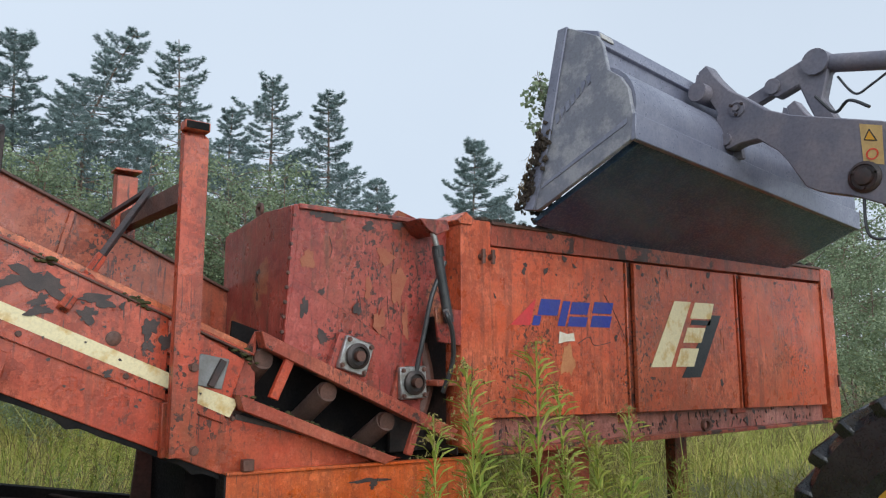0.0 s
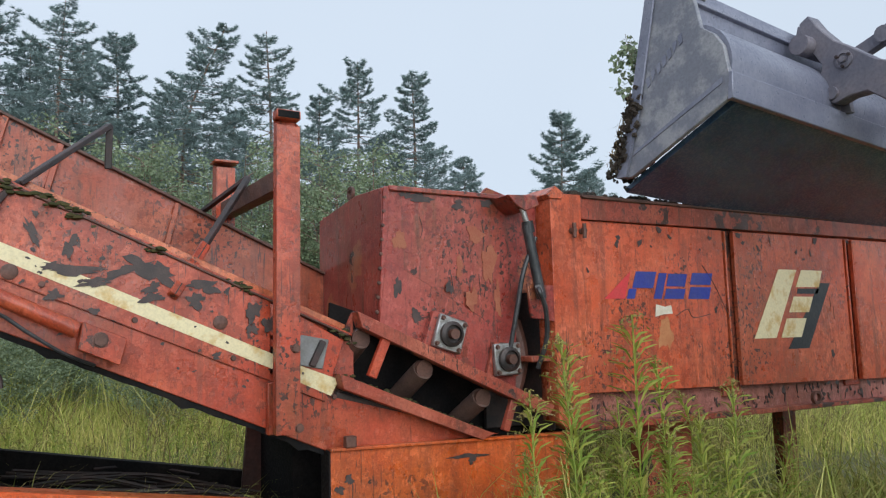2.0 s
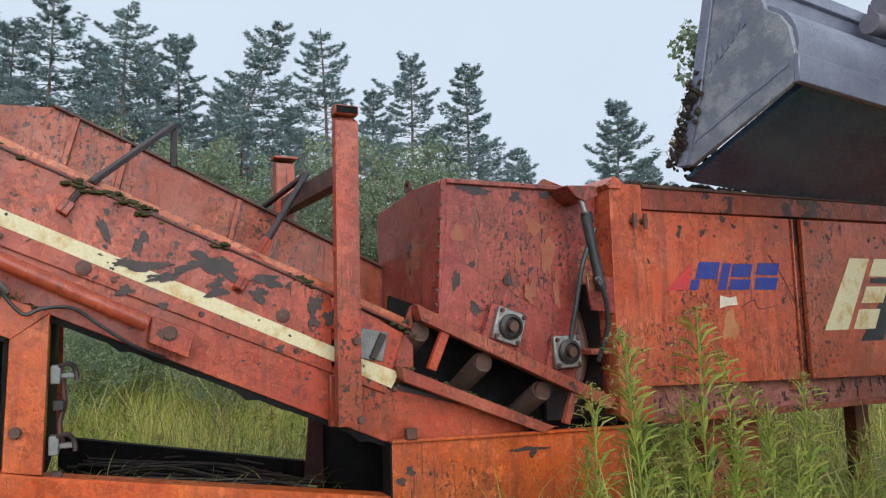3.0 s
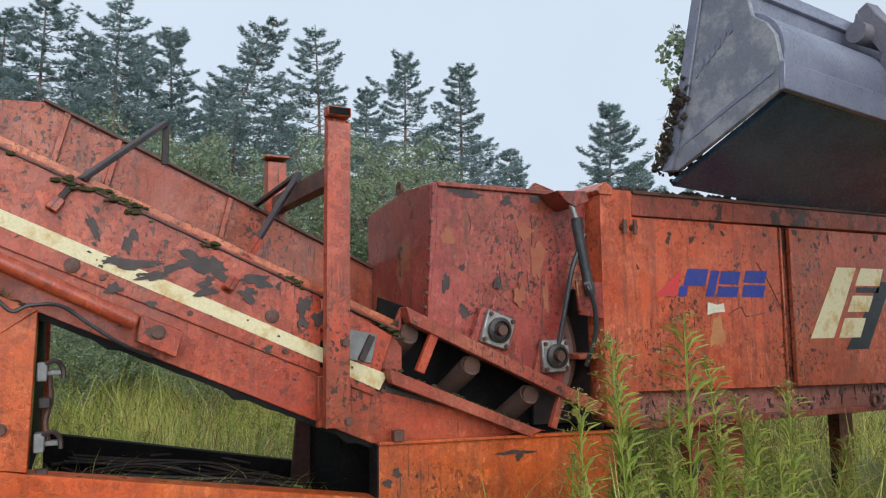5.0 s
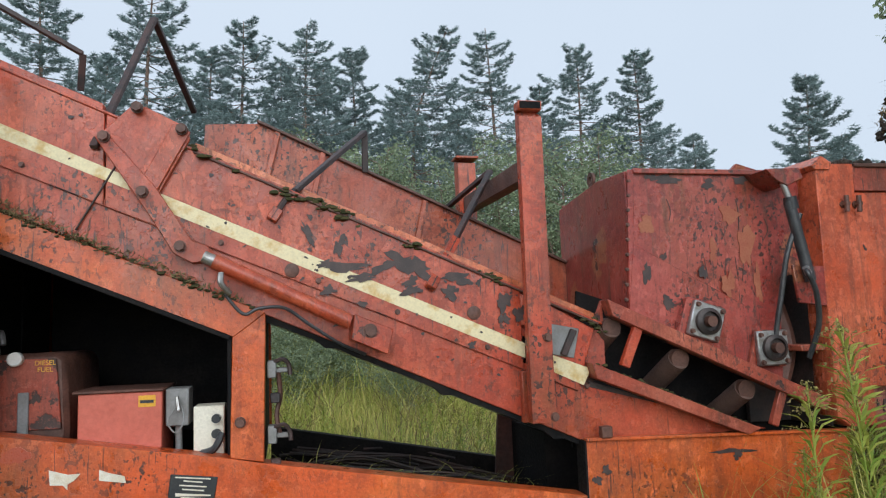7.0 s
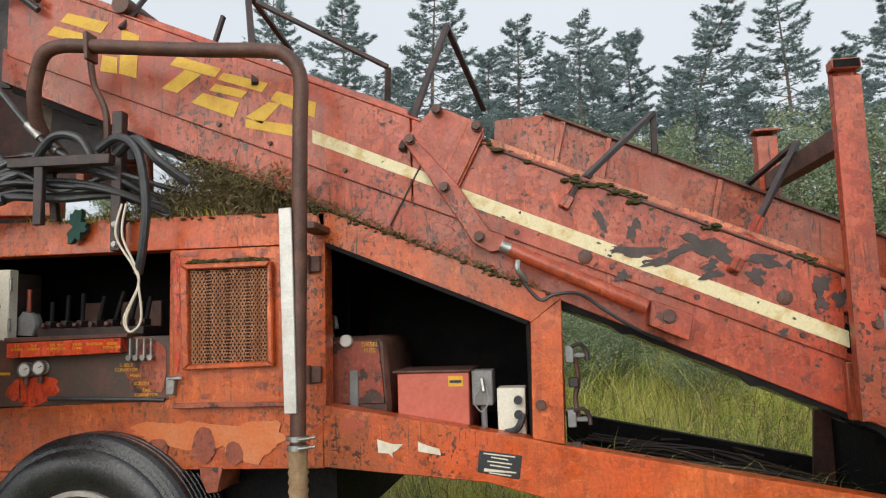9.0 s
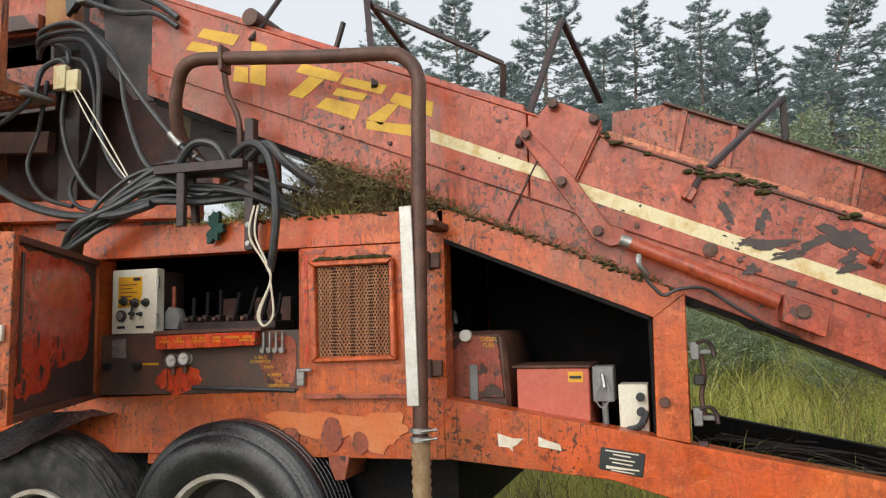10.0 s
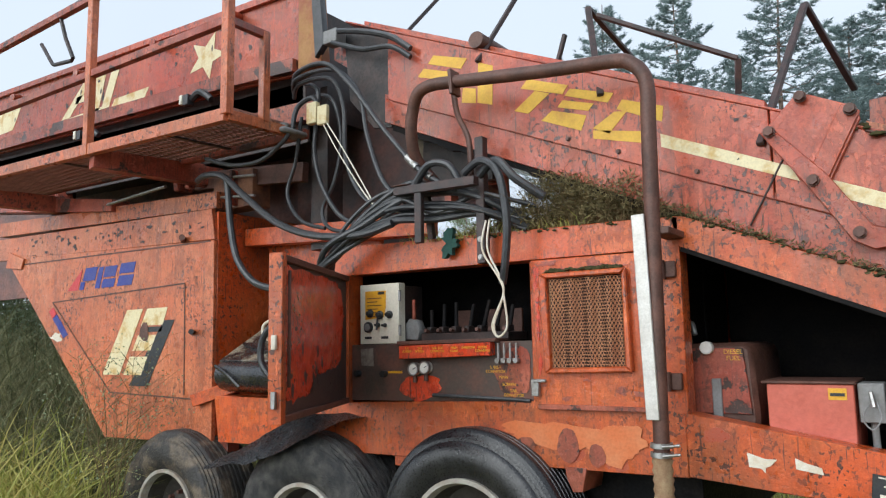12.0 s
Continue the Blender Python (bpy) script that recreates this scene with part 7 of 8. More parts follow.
for x0 in (3.35, 5.3):
    whl = part("front_wheel", lathe([(0.36, 0.0), (0.42, -0.02), (0.60, 0.0), (0.64, 0.05), (0.64, 0.43), (0.60, 0.48), (0.36, 0.48)], (x0, 1.2, 0.7), axis="x", n=48), RUBBER, ld, "heavy lugged loader tyre", smooth=False)
    lug = bmesh.new()
    for k in range(22):
        for s in (0, 1):
            a = 2 * math.pi * (k + 0.5 * s) / 22
            p = Vector((x0 + (0.0 if s == 0 else 0.48), 1.2 + 0.625 * math.cos(a), 0.7 + 0.625 * math.sin(a)))
            a2 = a + 0.13
            q = Vector((x0 + 0.25, 1.2 + 0.66 * math.cos(a2), 0.7 + 0.66 * math.sin(a2)))
            bar(p, q, 0.075, 0.09, lug, up=(0, math.cos(a), math.sin(a)), bevel=0.012)
    part("tread", lug, RUBBER, whl, kind="stuff")
    part("rim", lathe([(0.365, 0.04), (0.365, -0.012), (0.34, -0.012), (0.32, 0.05), (0.14, 0.10), (0.12, 0.04), (0.05, 0.03)], (x0, 1.2, 0.7), axis="x", n=36, open_front=True), YEL, whl, "yellow rim")


# ---- plants ----
def tri_mesh(name, verts, faces, material):
    me = bpy.data.meshes.new(name)
    me.from_pydata(verts, [], faces)
    me.materials.append(material)
    return me


def blades(name, rows, material, seed, seg=3):
    """Bent tapering blades: rows of x, y, z, height, width, lean."""
    g = np.random.RandomState(seed)
    n = len(rows)
    r = np.array(rows)
    yaw, ly = g.uniform(0, 6.283, n), g.uniform(0, 6.283, n)
    V = np.zeros((n, 2 * seg + 1, 3))
    sx, sy = np.cos(yaw), np.sin(yaw)
    dx, dy = np.cos(ly), np.sin(ly)
    for k in range(seg + 1):
        t = k / seg
        off = r[:, 5] * t ** 2 * r[:, 3]
        cx, cy, cz = r[:, 0] + dx * off, r[:, 1] + dy * off, r[:, 2] + r[:, 3] * (t - 0.35 * r[:, 5] * t ** 3)
        if k == seg:
            V[:, 2 * seg] = np.stack([cx, cy, cz], 1)
        else:
            w = r[:, 4] * (1 - 0.6 * t) / 2
            V[:, 2 * k] = np.stack([cx - sx * w, cy - sy * w, cz], 1)
            V[:, 2 * k + 1] = np.stack([cx + sx * w, cy + sy * w, cz], 1)
    m = 2 * seg + 1
    faces = []
    for i in range(n):
        o = i * m
        for k in range(seg - 1):
            faces.append((o + 2 * k, o + 2 * k + 1, o + 2 * k + 3, o + 2 * k + 2))
        faces.append((o + 2 * seg - 2, o + 2 * seg - 1, o + 2 * seg))
    return tri_mesh(name, V.reshape(-1, 3).tolist(), faces, material)


root_fringe = tagged(part("root_fringe", blades("root_fringe", root_rows, DRYW, 12), None), "dry roots and straw hanging from the soil", "roots", kind="stuff")
rg = random.Random(21)


def grass_rows(n, x0, x1, y0, y1, h0, h1, w=0.008, clump=True, power=1.0):
    rows, c = [], []
    while len(rows) < n:
        if clump and len(c) < n // 14:
            c.append((rg.uniform(x0, x1), lerp(y0, y1, rg.random() ** power), rg.uniform(0.5, 1.4)))
            continue
        a = rg.choice(c) if clump else (rg.uniform(x0, x1), rg.uniform(y0, y1), 1)
        x, y = a[0] + rg.gauss(0, 0.16), a[1] + rg.gauss(0, 0.16)
        far = 1 + max(0, y - 8) * 0.11
        rows.append((x, y, ground_z(x, y) - 0.02, rg.uniform(h0, h1) * a[2], w * far * rg.uniform(0.6, 1.5), rg.uniform(0.15, 1.3)))
    return rows


tagged(part("meadow_grass", blades("meadow_grass", grass_rows(52000, -7, 15, 5.3, 12, 0.22, 0.62, 0.0065) + grass_rows(30000, -14, 26, 11, 30, 0.3, 0.8, 0.007) + grass_rows(20000, -5, 9, 9.5, 20, 0.6, 1.2, 0.006), GRASS, 1), None), "tall pale green meadow grass behind the machine", "grass", kind="stuff")
tagged(part("verge_grass", blades("verge_grass", grass_rows(9000, -8.5, 7.5, 1.9, 3.1, 0.25, 0.55, 0.009) + grass_rows(4000, -1.0, 7, 3.2, 5.5, 0.12, 0.3, 0.008), REED, 2), None), "rank green grass along the machine", "grass", kind="stuff")
tagged(part("reed_grass", blades("reed_grass", grass_rows(9000, -9.5, -5.0, 1.4, 3.0, 0.5, 1.05, 0.012) , REED, 3, 4), None), "coarse long grass beside the product hopper", "grass", kind="stuff")
tagged(part("tall_weeds", blades("tall_weeds", grass_rows(15000, -14, -6.6, 2.5, 8, 0.7, 1.7, 0.011), leafy("dull_weed_blades", (0.11, 0.135, 0.055), (0.40, 0.36, 0.20), 0.7, 0.2), 13, 4), None), "dull brownish green tall weeds behind the product hopper", "weeds", kind="stuff")
tagged(part("front_grass", blades("front_grass", grass_rows(9000, 1.6, 6.5, 1.6, 3.1, 0.45, 0.92, 0.010) + grass_rows(5000, 3.0, 12, 5.9, 9.5, 0.4, 0.8, 0.009), REED, 4, 4), None), "bright green weedy grass in front of the hopper", "grass", kind="stuff")
tagged(part("dry_weeds", blades("dry_weeds", grass_rows(9500, -9, 20, 5.6, 16, 0.5, 0.95, 0.007) + grass_rows(4500, 3, 12, 5.7, 10, 0.4, 0.9, 0.007), DRYW, 5), None), "brown dead weed stalks in the meadow", "weeds", kind="stuff")
# growth on the roof of the bays
def mound(x):
    """Height of the growth over the bay roof."""
    return 0.27 * math.exp(-((x + 1.68) / 0.26) ** 2) + 0.12 * math.exp(-((x + 1.28) / 0.16) ** 2) + 0.045


def roof_z(x):
    return 2.0 if x < -1.06 else 1.995 - 0.418 * (x + 1.06)


ROOF_LEAF = leafy("roof_weed_leaves", (0.085, 0.075, 0.030), (0.34, 0.27, 0.13), 0.85, 0.1)
V, F = [], []
for i in range(21000):
    x = rg.gauss(-1.60, 0.27) if i % 4 else rg.uniform(-2.15, -0.15)
    x = max(-2.2, min(-0.12, x))
    y = W - 0.03 + 0.62 * rg.random() ** 1.3
    lump = 0.55 + 0.75 * max(0, 0.5 + noise.noise(Vector((x * 5, y * 5, 3))))
    c = Vector((x, y, roof_z(x) + mound(x) * lump * rg.random() ** 0.6 - 0.012))
    d = Vector((rg.gauss(0, 1), rg.gauss(0, 1), rg.gauss(0.2, 0.8))).normalized()
    sd = (Matrix.Rotation(rg.uniform(0, 6.28), 3, d) @ d.orthogonal().normalized()) * rg.uniform(0.0015, 0.004)
    e = d * rg.uniform(0.010, 0.040)
    o = len(V)
    V += [c, c + e * 0.5 - sd, c + e, c + e * 0.5 + sd]
    F.append((o, o + 1, o + 2, o + 3))
tagged(part("roof_weeds", tri_mesh("roof_weeds", V, F, ROOF_LEAF), None), "matted olive weeds and moss grown over the bay roof", "weeds", kind="stuff")
rows = []
for i in range(3200):
    x = max(-2.15, min(-0.3, rg.gauss(-1.50, 0.36)))
    hh = (0.10 + 1.15 * mound(x)) * rg.uniform(0.4, 1.15)
    rows.append((x, rg.uniform(W, W + 0.45), roof_z(x) - 0.01, hh, rg.uniform(0.0016, 0.0035), rg.uniform(0.2, 1.9)))
tagged(part("roof_stalks", blades("roof_stalks", rows, DRYW, 6), None), "thin dead brown stalks standing in the roof weeds", "weeds", kind="stuff")
rows = []
for i in range(420):
    x, y = rg.uniform(-0.05, 1.24), rg.uniform(W + 0.14, W + 0.75)
    rows.append((x, y, 0.97 - 0.17 * x - 0.24, rg.uniform(0.08, 0.36), rg.uniform(0.003, 0.006), rg.uniform(0.5, 2.2)))
tagged(part("deck_straw", blades("deck_straw", rows, GRASS, 9), None), "pale dry straw caught on the sloping deck", "straw", kind="stuff")
rows = []
for i in range(260):
    x = rg.choice((rg.gauss(-1.9, 0.3), rg.gauss(-2.25, 0.12)))
    rows.append((x, rg.uniform(W - 0.02, W + 0.05), 2.01, rg.uniform(0.03, 0.12), 0.005, rg.uniform(0.6, 1.6)))
tagged(part("ledge_grass", blades("ledge_grass", rows, REED, 10), None), "short grass hanging over the beam ledge", "grass", kind="stuff")
ms_b = bmesh.new()
for i in range(700):
    k = i % 7
    if k < 3:
        x = rg.uniform(-2.15, -0.1)
        p = (x, W + rg.uniform(-0.01, 0.12), (2.005 if x < -1.06 else 1.998 - 0.418 * (x + 1.06)))
    elif k == 3:
        x = rg.choice((rg.gauss(0.05, 0.03), rg.gauss(0.16, 0.035), rg.gauss(0.22, 0.03), rg.gauss(0.54, 0.022), rg.gauss(0.90, 0.03), rg.gauss(-0.3, 0.05), rg.gauss(1.33, 0.04)))
        p = (x, CY - 0.016 + rg.uniform(-0.01, 0.05), zt(x) - rg.random() ** 2 * 0.035 + 0.008)
    elif k == 4:
        x = rg.uniform(1.33, 2.1)
        p = (x, W + rg.uniform(0.0, 0.06), 1.325 - 0.407 * (x - 1.31))
    elif k == 5:
        x = rg.uniform(-1.70, -1.35)
        p = (x, W - 0.03, 1.80)
    else:
        x = rg.uniform(0.0, 1.2)
        p = (x, W + rg.uniform(0.1, 0.3), 0.98 - 0.17 * x - 0.2)
    for j in range(2):
        bmesh.ops.create_icosphere(ms_b, subdivisions=1, radius=rg.uniform(0.005, 0.016) if k == 3 else rg.uniform(0.003, 0.011), matrix=Matrix.Translation(Vector(p) + Vector((rg.gauss(0, 0.014), rg.gauss(0, 0.006), rg.gauss(-0.003, 0.005)))) @ Matrix.Diagonal((1.5, 1.0, 0.8, 1)))
tagged(part("moss_cushions", ms_b, MOSS), "dark green moss cushions on the ledges", "moss", kind="stuff")


def weed_plant(seed, h, tilt=0.0):
    """Goldenrod: a stem set with narrow leaves, a feathery top."""
    r = random.Random(seed)
    t = thing("goldenrod", "tall goldenrod with narrow green leaves and budding top", "weed", (0, 0, 0), "goldenrods by the hopper")
    bend = Vector((r.uniform(-0.10, 0.10) + tilt, r.uniform(-0.06, 0.06), 0))
    def at(s):
        return Vector((0, 0, h * s)) + bend * (h * s * s)
    part("stem", tube([at(s) for s in (0, 0.25, 0.5, 0.75, 1.0)], 0.0028, n=6, steps=2), WEED, t)
    V, F = [], []
    nl = int(120 * h)
    for i in range(nl):
        s = 0.06 + 0.88 * i / nl
        a = i * 2.4 + r.uniform(-0.4, 0.4)
        L = (0.130 - 0.060 * s) * r.uniform(0.7, 1.25)
        d = Vector((math.cos(a), math.sin(a), 0))
        sd = Vector((-d.y, d.x, 0)) * 0.0052 * r.uniform(0.8, 1.2)
        p = at(s)
        up = r.uniform(0.65, 1.5)
        m1, m2, e = p + d * L * 0.4 + Vector((0, 0, L * up * 0.4)), p + d * L * 0.75 + Vector((0, 0, L * up * 0.5)), p + d * L * 0.95 + Vector((0, 0, L * up * 0.55))
        o = len(V)
        V += [p, m1 - sd, m1 + sd + Vector((0, 0, 0.004)), m2 - sd * 0.7, m2 + sd * 0.7 + Vector((0, 0, 0.003)), e]
        F += [(o, o + 1, o + 2), (o + 1, o + 3, o + 4, o + 2), (o + 3, o + 5, o + 4)]
    part("leaves", tri_mesh("leaves", V, F, WEED), None, t, kind="stuff")
    V, F = [], []
    for i in range(34):
        s = 0.86 + 0.14 * r.random()
        a = r.uniform(0, 6.28)
        p = at(s)
        L = 0.075 * (1.05 - s) / 0.2 + 0.015
        for k in range(7):
            u = k / 6
            c = p + Vector((math.cos(a) * L * u, math.sin(a) * L * u, 0.05 * u - 0.05 * u * u))
            o = len(V)
            q = [Vector((r.gauss(0, 0.0042), r.gauss(0, 0.0042), r.gauss(0, 0.0042))) for _ in range(3)]
            V += [c + x for x in q]
            F.append((o, o + 1, o + 2))
    part("flower_head", tri_mesh("flower_head", V, F, WEED_DRY), None, t, kind="stuff")
    return t


weeds = [weed_plant(40 + i, 1.0) for i in range(5)]
spots = [(2.19, 2.5, 1.47), (2.40, 2.5, 1.54), (2.63, 2.55, 1.36), (2.05, 2.45, 1.30), (1.92, 2.5, 1.22), (2.78, 2.5, 1.12), (2.98, 2.5, 1.27), (3.12, 2.55, 1.22), (2.28, 2.4, 1.18), (2.48, 2.4, 1.10), (2.12, 2.62, 1.05), (2.88, 2.4, 1.0), (3.3, 2.6, 1.0), (2.35, 2.65, 1.0), (1.84, 2.6, 0.98), (2.7, 2.65, 0.95), (3.55, 2.5, 0.9), (4.1, 2.7, 0.85), (2.55, 2.3, 0.95), (2.02, 2.3, 0.95), (3.9, 2.2, 0.8), (4.6, 2.6, 0.75)] + [(rg.uniform(-0.6, 3.4), rg.uniform(5.4, 8.5), rg.uniform(0.5, 0.95)) for _ in range(44)] + [(rg.uniform(3, 9), rg.uniform(5.9, 8.5), rg.uniform(0.5, 0.9)) for _ in range(22)] + [(rg.uniform(1.8, 3.5), rg.uniform(2.2, 2.75), rg.uniform(0.70, 1.02)) for _ in range(11)]
for i, (x, y, h) in enumerate(spots):
    src = weeds[i % 5]
    tilt = 9 if x > 2.9 and x < 3.4 else rg.uniform(-4, 4)
    m = Matrix.Translation((x, y, ground_z(x, y))) @ Euler((radians(rg.uniform(-4, 4)), radians(tilt), rg.uniform(0, 6.28))).to_matrix().to_4x4()
    w = src if i < 5 else copy_thing(src, m)
    w.matrix_basis = m @ Matrix.Diagonal((h, h, h, 1))


def pine(seed, h, bend=0.0, name="pine_tree", dense=1.0):
    """A pine: tapered trunk, whorls of level limbs with upturned ends, flat sprays of needles, a pointed top."""
    r = random.Random(seed)
    t = thing(name, "tall grey-green pine at the meadow edge", "tree", (0, 0, 0), "pines behind the machine")

    def axis(s):
        return Vector((bend * h * max(0, s - 0.68) ** 1.15 + 0.010 * h * math.sin(s * 5 + seed), 0.008 * h * math.cos(s * 4 + seed), h * s))

    limbs = tube([axis(k / 12) for k in range(13)], [0.013 * h * (1 - 0.94 * k / 12) * 0.9 + 0.008 for k in range(13)], n=7, steps=0)
    V, F = [], []
    s = 0.18
    while s < 0.985:
        free = s < 0.30
        n_b = r.choice((0, 1, 2)) if free else r.choice((3, 4, 5))
        a0 = r.uniform(0, 6.28)
        reach = r.uniform(0.75, 1.15)
        for b in range(n_b):
            a = a0 + 6.283 * b / max(n_b, 1) + r.uniform(-0.4, 0.4)
            L = h * 0.24 * min(1.0, (1.03 - s) / 0.52) ** 0.9 * reach * r.uniform(0.45, 1.15) * (0.55 if free else 1.0) + 0.10
            rise = 0.02 + 1.0 * max(0, s - 0.72) + r.uniform(-0.10, 0.14) - (0.18 if s < 0.5 else 0)
            d = Vector((math.cos(a), math.sin(a), rise))
            p0 = axis(s)

            def limb(u):
                return p0 + d * (L * u) + Vector((0, 0, L * (-0.10 * math.sin(u * 2.6) + 0.16 * u * u * u)))

            tube([limb(0), limb(0.5), limb(1)], [0.008 + 0.009 * L, 0.005 + 0.004 * L, 0.003], limbs, 4, 0)
            side = Vector((-d.y, d.x, 0)).normalized()
            n_t = int((13 + 38 * L) * dense)
            for k in range(n_t):
                u = 1.04 - 0.72 * ((k + r.random()) / n_t) ** 1.15
                sp = L * 0.42 * (1.15 - u) + 0.09
                off = r.uniform(-sp, sp)
                c = limb(u) + side * off + Vector((0, 0, r.gauss(0.02, 0.030) + 0.10 * abs(off)))
                out = (d * 0.7 + side * (off / sp + r.gauss(0, 0.4))).normalized()
                for q in range(15):
                    dd = (out + Vector((r.gauss(0, 0.8), r.gauss(0, 0.8), r.gauss(0.12, 0.34)))).normalized()
                    ln = r.uniform(0.08, 0.22)
                    sd = dd.orthogonal().normalized() * 0.013
                    sd = Matrix.Rotation(r.uniform(0, 3.14), 3, dd) @ sd
                    o = len(V)
                    V += [c - sd, c + sd, c + dd * ln]
                    F.append((o, o + 1, o + 2))
        s += (0.022 + 0.014 * r.random()) if s > 0.30 else 0.035
    part("trunk", limbs, BARK, t)
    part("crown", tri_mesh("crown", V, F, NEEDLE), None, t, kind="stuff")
    return t


def leaf_tree(seed, h, wdt, n, size, name="birch_tree", label="young birch with small drooping leaves", stems=4, thick=1.0, loose=1.0):
    r = random.Random(seed)
    t = thing(name, label, "tree", (0, 0, 0), "young birches")
    wood = None
    V, F = [], []
    tips = []
    for i in range(stems):
        a = r.uniform(0, 6.28)
        top = Vector((math.cos(a) * wdt * 0.25, math.sin(a) * wdt * 0.25, h * r.uniform(0.75, 1.0)))
        wood = tube([(0, 0, 0), top * 0.5 + Vector((r.gauss(0, .1), r.gauss(0, .1), 0)) * loose, top], [0.03 * thick, 0.02 * thick, 0.006 * thick], wood, 5, 0)
        for k in range(16):
            s = 0.25 + 0.75 * (k + r.random()) / 16
            b = top * s
            aa = r.uniform(0, 6.28)
            L = wdt * 0.45 * math.sin(min(1, 1.15 - s) * 1.9 + 0.2) * r.uniform(0.5, 1.2) + 0.1 * loose
            e = b + Vector((math.cos(aa) * L, math.sin(aa) * L, L * r.uniform(0.1, 0.7)))
            wood = tube([b, (b + e) / 2 + Vector((0, 0, 0.05)), e], [0.012 * thick, 0.008 * thick, 0.003 * thick], wood, 4, 0)
            tips.append((b, e))
    for i in range(n):
        b, e = r.choice(tips)
        c = b.lerp(e, r.uniform(0.3, 1.1)) + Vector((r.gauss(0, 0.10), r.gauss(0, 0.10), r.gauss(-0.06, 0.12))) * loose
        d = Vector((r.gauss(0, 1), r.gauss(0, 1), r.gauss(-0.5, 0.7))).normalized()
        sd = d.orthogonal().normalized()
        sd = (Matrix.Rotation(r.uniform(0, 6.28), 3, d) @ sd) * size * 0.45
        L = size * r.uniform(0.7, 1.4)
        o = len(V)
        V += [c, c + d * L * 0.5 - sd, c + d * L, c + d * L * 0.5 + sd]
        F.append((o, o + 1, o + 2, o + 3))
    part("trunk", wood, BARK, t)
    part("crown", tri_mesh("crown", V, F, LEAF), None, t, kind="stuff")
    return t


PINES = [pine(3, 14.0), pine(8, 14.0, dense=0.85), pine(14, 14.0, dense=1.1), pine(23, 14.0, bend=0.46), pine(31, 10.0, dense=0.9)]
# which form, place, height
PLOT = [(0, -1.6, 32.0, 15.2), (1, 1.1, 30.1, 14.4), (2, 3.3, 33.9, 14.9), (3, 5.3, 29.6, 14.3), (1, 7.7, 26.0, 12.8), (2, 11.5, 31.0, 12.5), (0, 11.1, 25.8, 12.1), (2, 13.5, 25.7, 12.1), (4, 21.1, 34.1, 11.2),
        (4, 19.6, 36.3, 9.6), (4, 16.5, 20.2, 9.3), (4, 22.6, 25.5, 8.9), (1, -12.9, 31.5, 17.2), (0, -7.7, 26.0, 14.0), (1, -5.1, 30.7, 16.6), (2, -8.6, 39.2, 16.2), (2, -3.2, 36.0, 15.5), (0, 2.4, 38.0, 15.5), (1, 6.2, 37.0, 14.2), (2, 9.4, 38.0, 13.6), (2, 0.0, 35.5, 14.6), (0, -16.5, 34.0, 16.0)]
used = set()
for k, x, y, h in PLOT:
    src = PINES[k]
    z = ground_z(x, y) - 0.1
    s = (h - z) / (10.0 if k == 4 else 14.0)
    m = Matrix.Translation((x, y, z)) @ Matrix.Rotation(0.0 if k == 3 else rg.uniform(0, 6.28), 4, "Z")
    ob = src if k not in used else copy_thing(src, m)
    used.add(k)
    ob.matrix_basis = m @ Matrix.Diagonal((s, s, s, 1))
BUSH = [leaf_tree(5, 5.0, 3.0, 9500, 0.055), leaf_tree(6, 5.0, 2.6, 9000, 0.052), leaf_tree(7, 5.0, 3.6, 11000, 0.058, stems=6), leaf_tree(8, 5.0, 5.0, 9000, 0.090, "meadow_shrub", "low olive shrub in the rough meadow", 7, loose=1.6)]
BUSH[3]["group"] = "shrubs in the meadow"
BUSH[3].children[1].data.materials[0] = leafy("shrub_leaves", (0.13, 0.17, 0.05), (0.36, 0.37, 0.15), 0.6, 0.25)
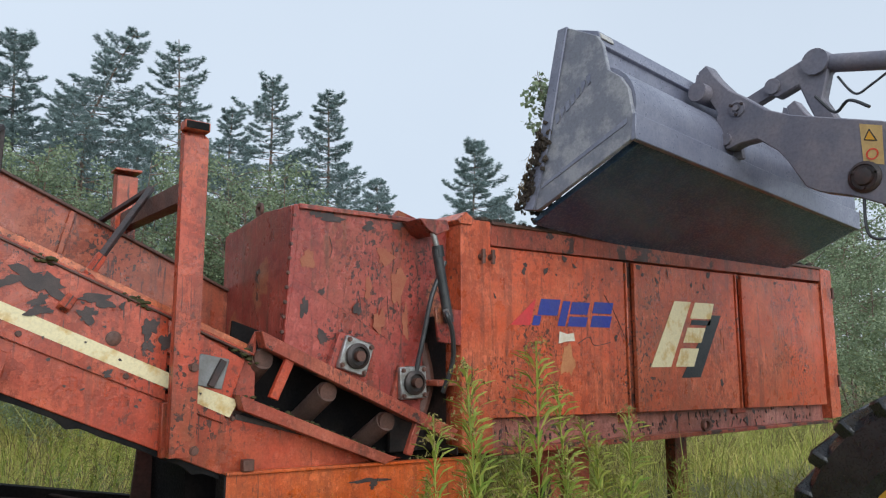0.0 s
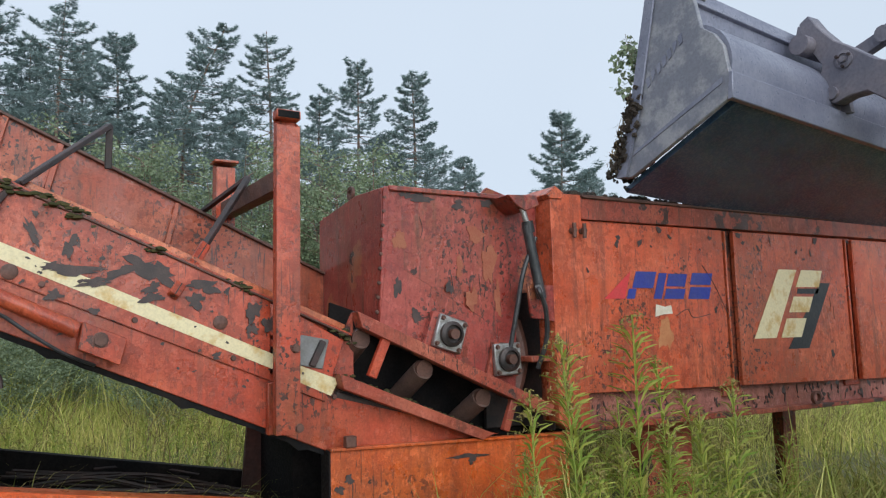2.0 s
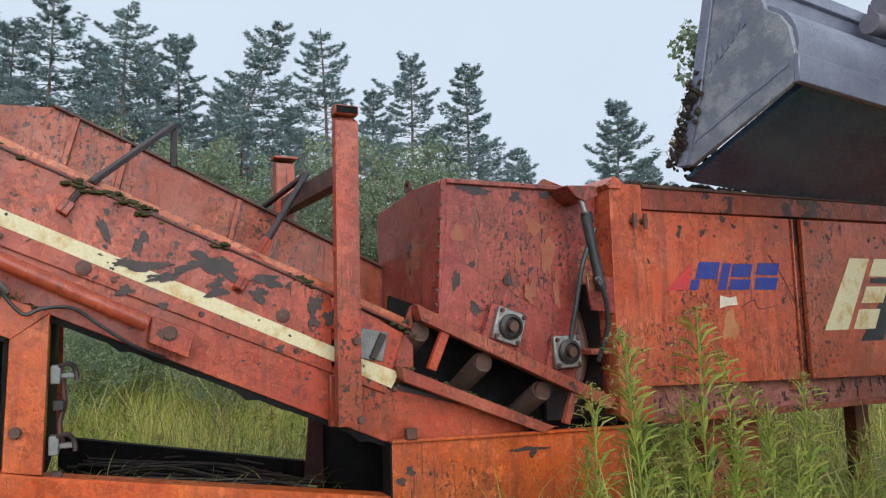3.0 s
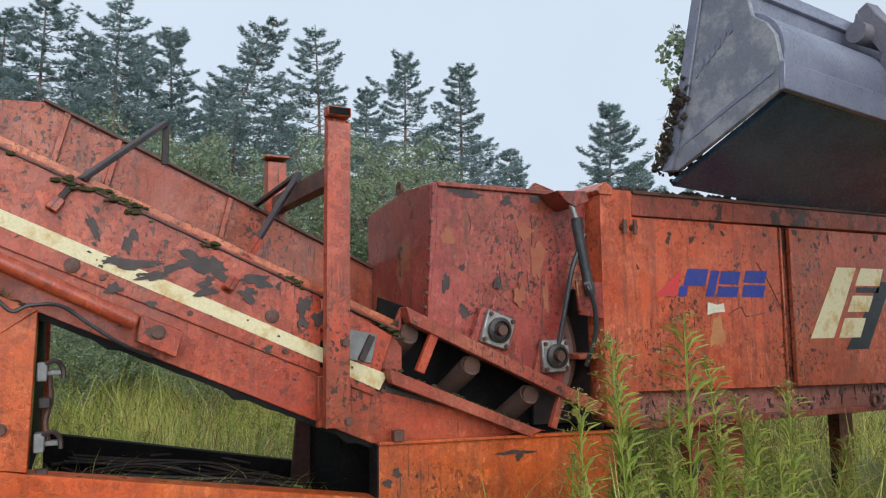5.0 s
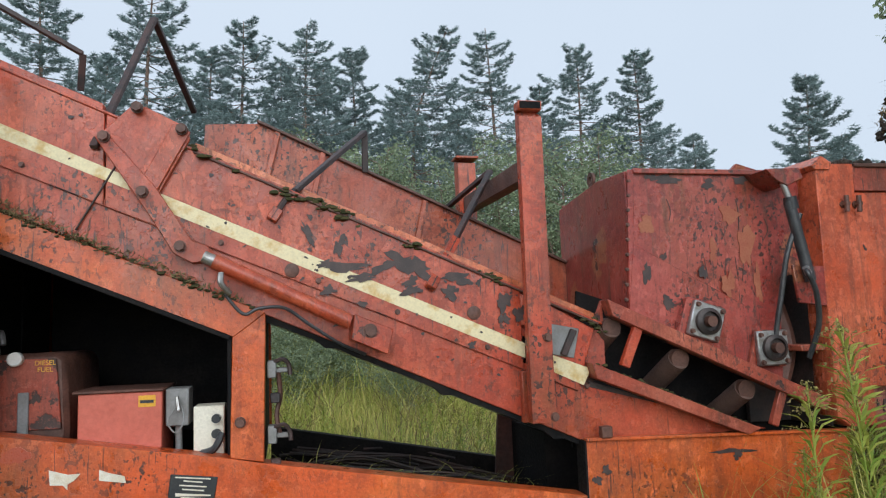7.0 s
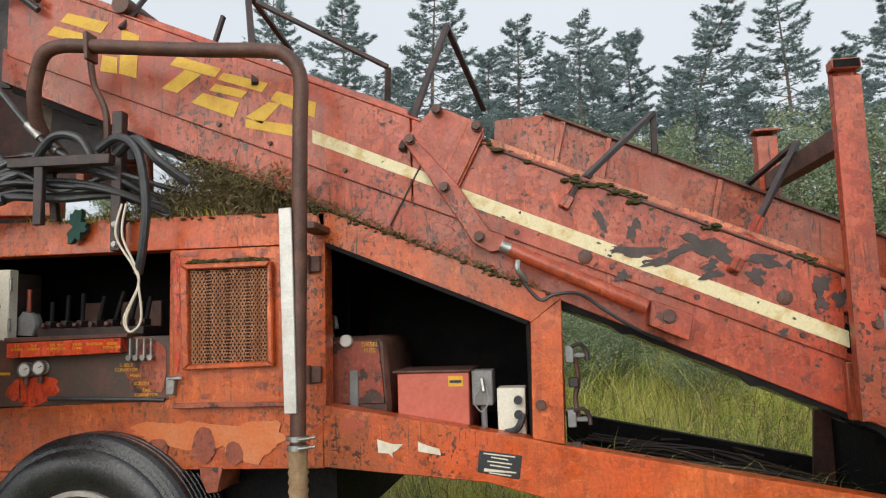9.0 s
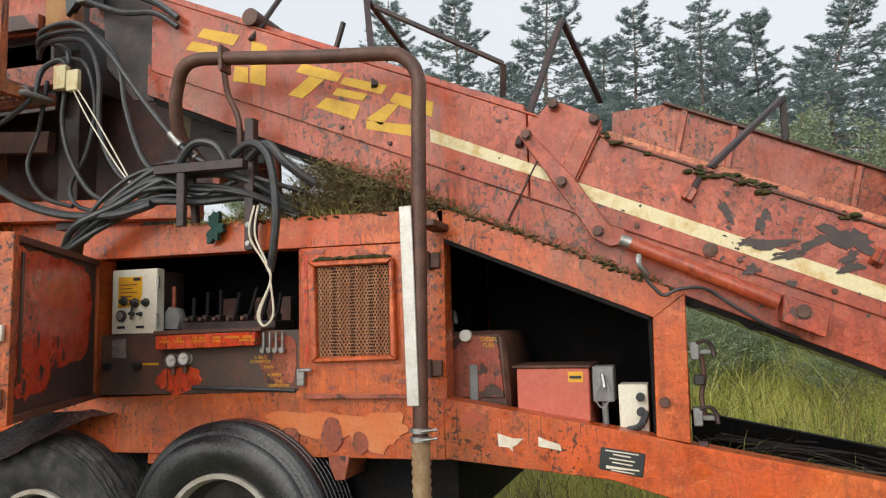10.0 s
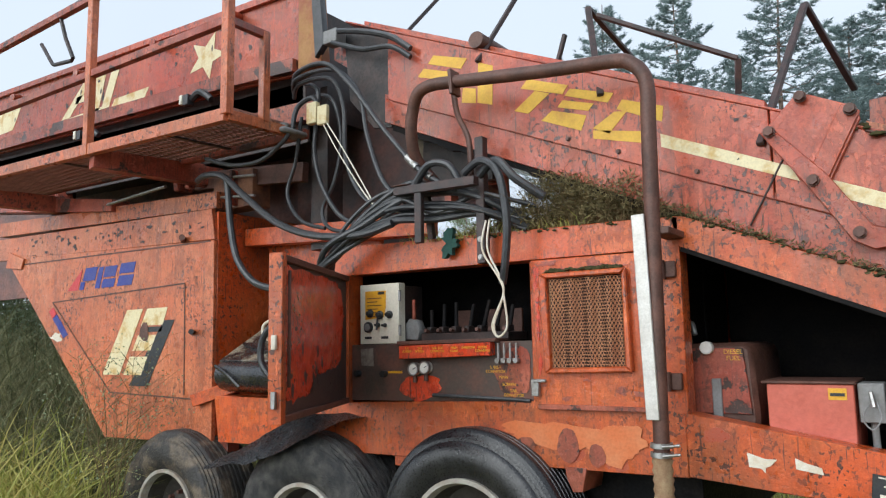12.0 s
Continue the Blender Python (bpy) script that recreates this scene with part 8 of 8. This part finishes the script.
BPLOT = [(0, 6.6, 15.9, 4.6), (1, 5.6, 17.2, 4.6), (2, 8.2, 17.5, 3.9), (1, 3.0, 20, 5.4), (2, 0.6, 22, 5.0), (0, -2.5, 24, 5.0), (2, 5.0, 23, 4.6), (0, 10.0, 22, 3.6), (1, 12.5, 20.5, 3.4), (2, 15.5, 24, 3.4),
         (0, 16.0, 7.3, 3.6), (1, 14.6, 7.6, 3.0), (2, 18.2, 9.0, 4.6), (0, 20.5, 8.6, 5.6), (2, 22, 11, 5.0), (1, 17.0, 5.9, 3.6), (3, 13.6, 5.4, 2.2), (0, 19, 14, 3.6), (2, 24, 17, 4.0),
         (2, -6, 27, 4.5), (1, -10, 24, 4.5), (0, -14, 22, 5), (2, -18, 16, 5), (1, 8, 28, 4.6), (0, 2, 28, 5.0), (2, -1, 29, 5), (2, 18, 28, 4), (0, -13.5, 9, 3.6), (2, -13, 6.5, 3.0), (3, -11.6, 5.2, 2.2), (0, -15.5, 7.5, 3.8), (2, -17, 11, 4.5), (0, 5, 31, 5), (2, 12, 27, 4.4), (3, -1.0, 14, 2.0), (3, 1.2, 15, 2.1), (3, 3.2, 14.5, 1.7), (3, -2.6, 16, 2.3), (3, 5.4, 13.5, 1.5), (1, 10, 33, 5), (0, 15, 30, 5), (2, -4, 33, 5.5), (1, 0.5, 34, 5.5), (2, 20, 22, 3.6), (3, 0.0, 11.5, 1.5), (3, -0.8, 12.5, 1.7), (3, 1.0, 12.2, 1.4), (3, 0.2, 17, 2.6), (3, -1.4, 18, 2.8), (0, 7.3, 17.4, 5.9), (1, 6.3, 17.8, 5.4), (1, 4.7, 18, 5.6), (0, 1.9, 19, 6.0), (1, 2.8, 19.5, 5.4), (3, -0.6, 9.6, 0.9), (3, 1.8, 10.4, 1.1), (3, 3.6, 11.2, 1.2), (3, 0.6, 13.4, 1.6), (3, 2.4, 12.8, 1.5), (3, -2.2, 12.0, 1.3), (3, 7.5, 9.5, 1.1), (3, 9.5, 11, 1.5), (3, 12, 9, 1.6)]
used = set()
for k, x, y, h in BPLOT:
    src = BUSH[k]
    m = Matrix.Translation((x, y, ground_z(x, y) - 0.05)) @ Matrix.Rotation(rg.uniform(0, 6.28), 4, "Z")
    ob = src if k not in used else copy_thing(src, m)
    used.add(k)
    s = h / 5.0
    ob.matrix_basis = m @ Matrix.Diagonal((s * 1.15, s * 1.15, s, 1))
# sprig of leaves caught in the bucket's front edge
sprig = leaf_tree(9, 0.50, 0.26, 420, 0.032, "leafy_sprig", "green leafy twig caught in the bucket load", 3, 0.12, 0.12)
sprig["group"] = "plants in the bucket"
sprig.matrix_basis = Matrix.Translation(bk(0.12, 0.58, 0.08)) @ Matrix.Rotation(radians(-8), 4, "X")
# dry bush in front of the product hopper
bush = leaf_tree(19, 1.15, 1.0, 700, 0.016, "dry_bush", "thin dry brown bush against the product hopper", 6, 0.14, 0.5)
bush["group"] = "plants by the product hopper"
bush.children[1].data.materials[0] = DRYW
bush.matrix_basis = Matrix.Translation((-4.9, 2.95, 0.35))


# the raised bucket settles a little and sways forward: time, metres along x, y, z
SWAY = [(0, -0.014, 0.0, -0.007), (0.5, -0.004, 0.0, 0.008), (1.0, -0.001, 0.0, 0.012), (2.5, -0.002, 0.0, 0.012), (4.5, -0.046, 0.0, 0.019), (5.5, -0.046, 0.0, 0.024), (6.5, -0.046, 0.0, 0.024), (12.0, -0.046, 0.0, 0.024)]


def motions():
    for ob in (ld, soil_load, root_fringe, sprig):
        base = ob.matrix_basis.copy()
        walk(ob, [(t, Matrix.Translation((x, y, z)) @ base) for t, x, y, z in SWAY])


motions()
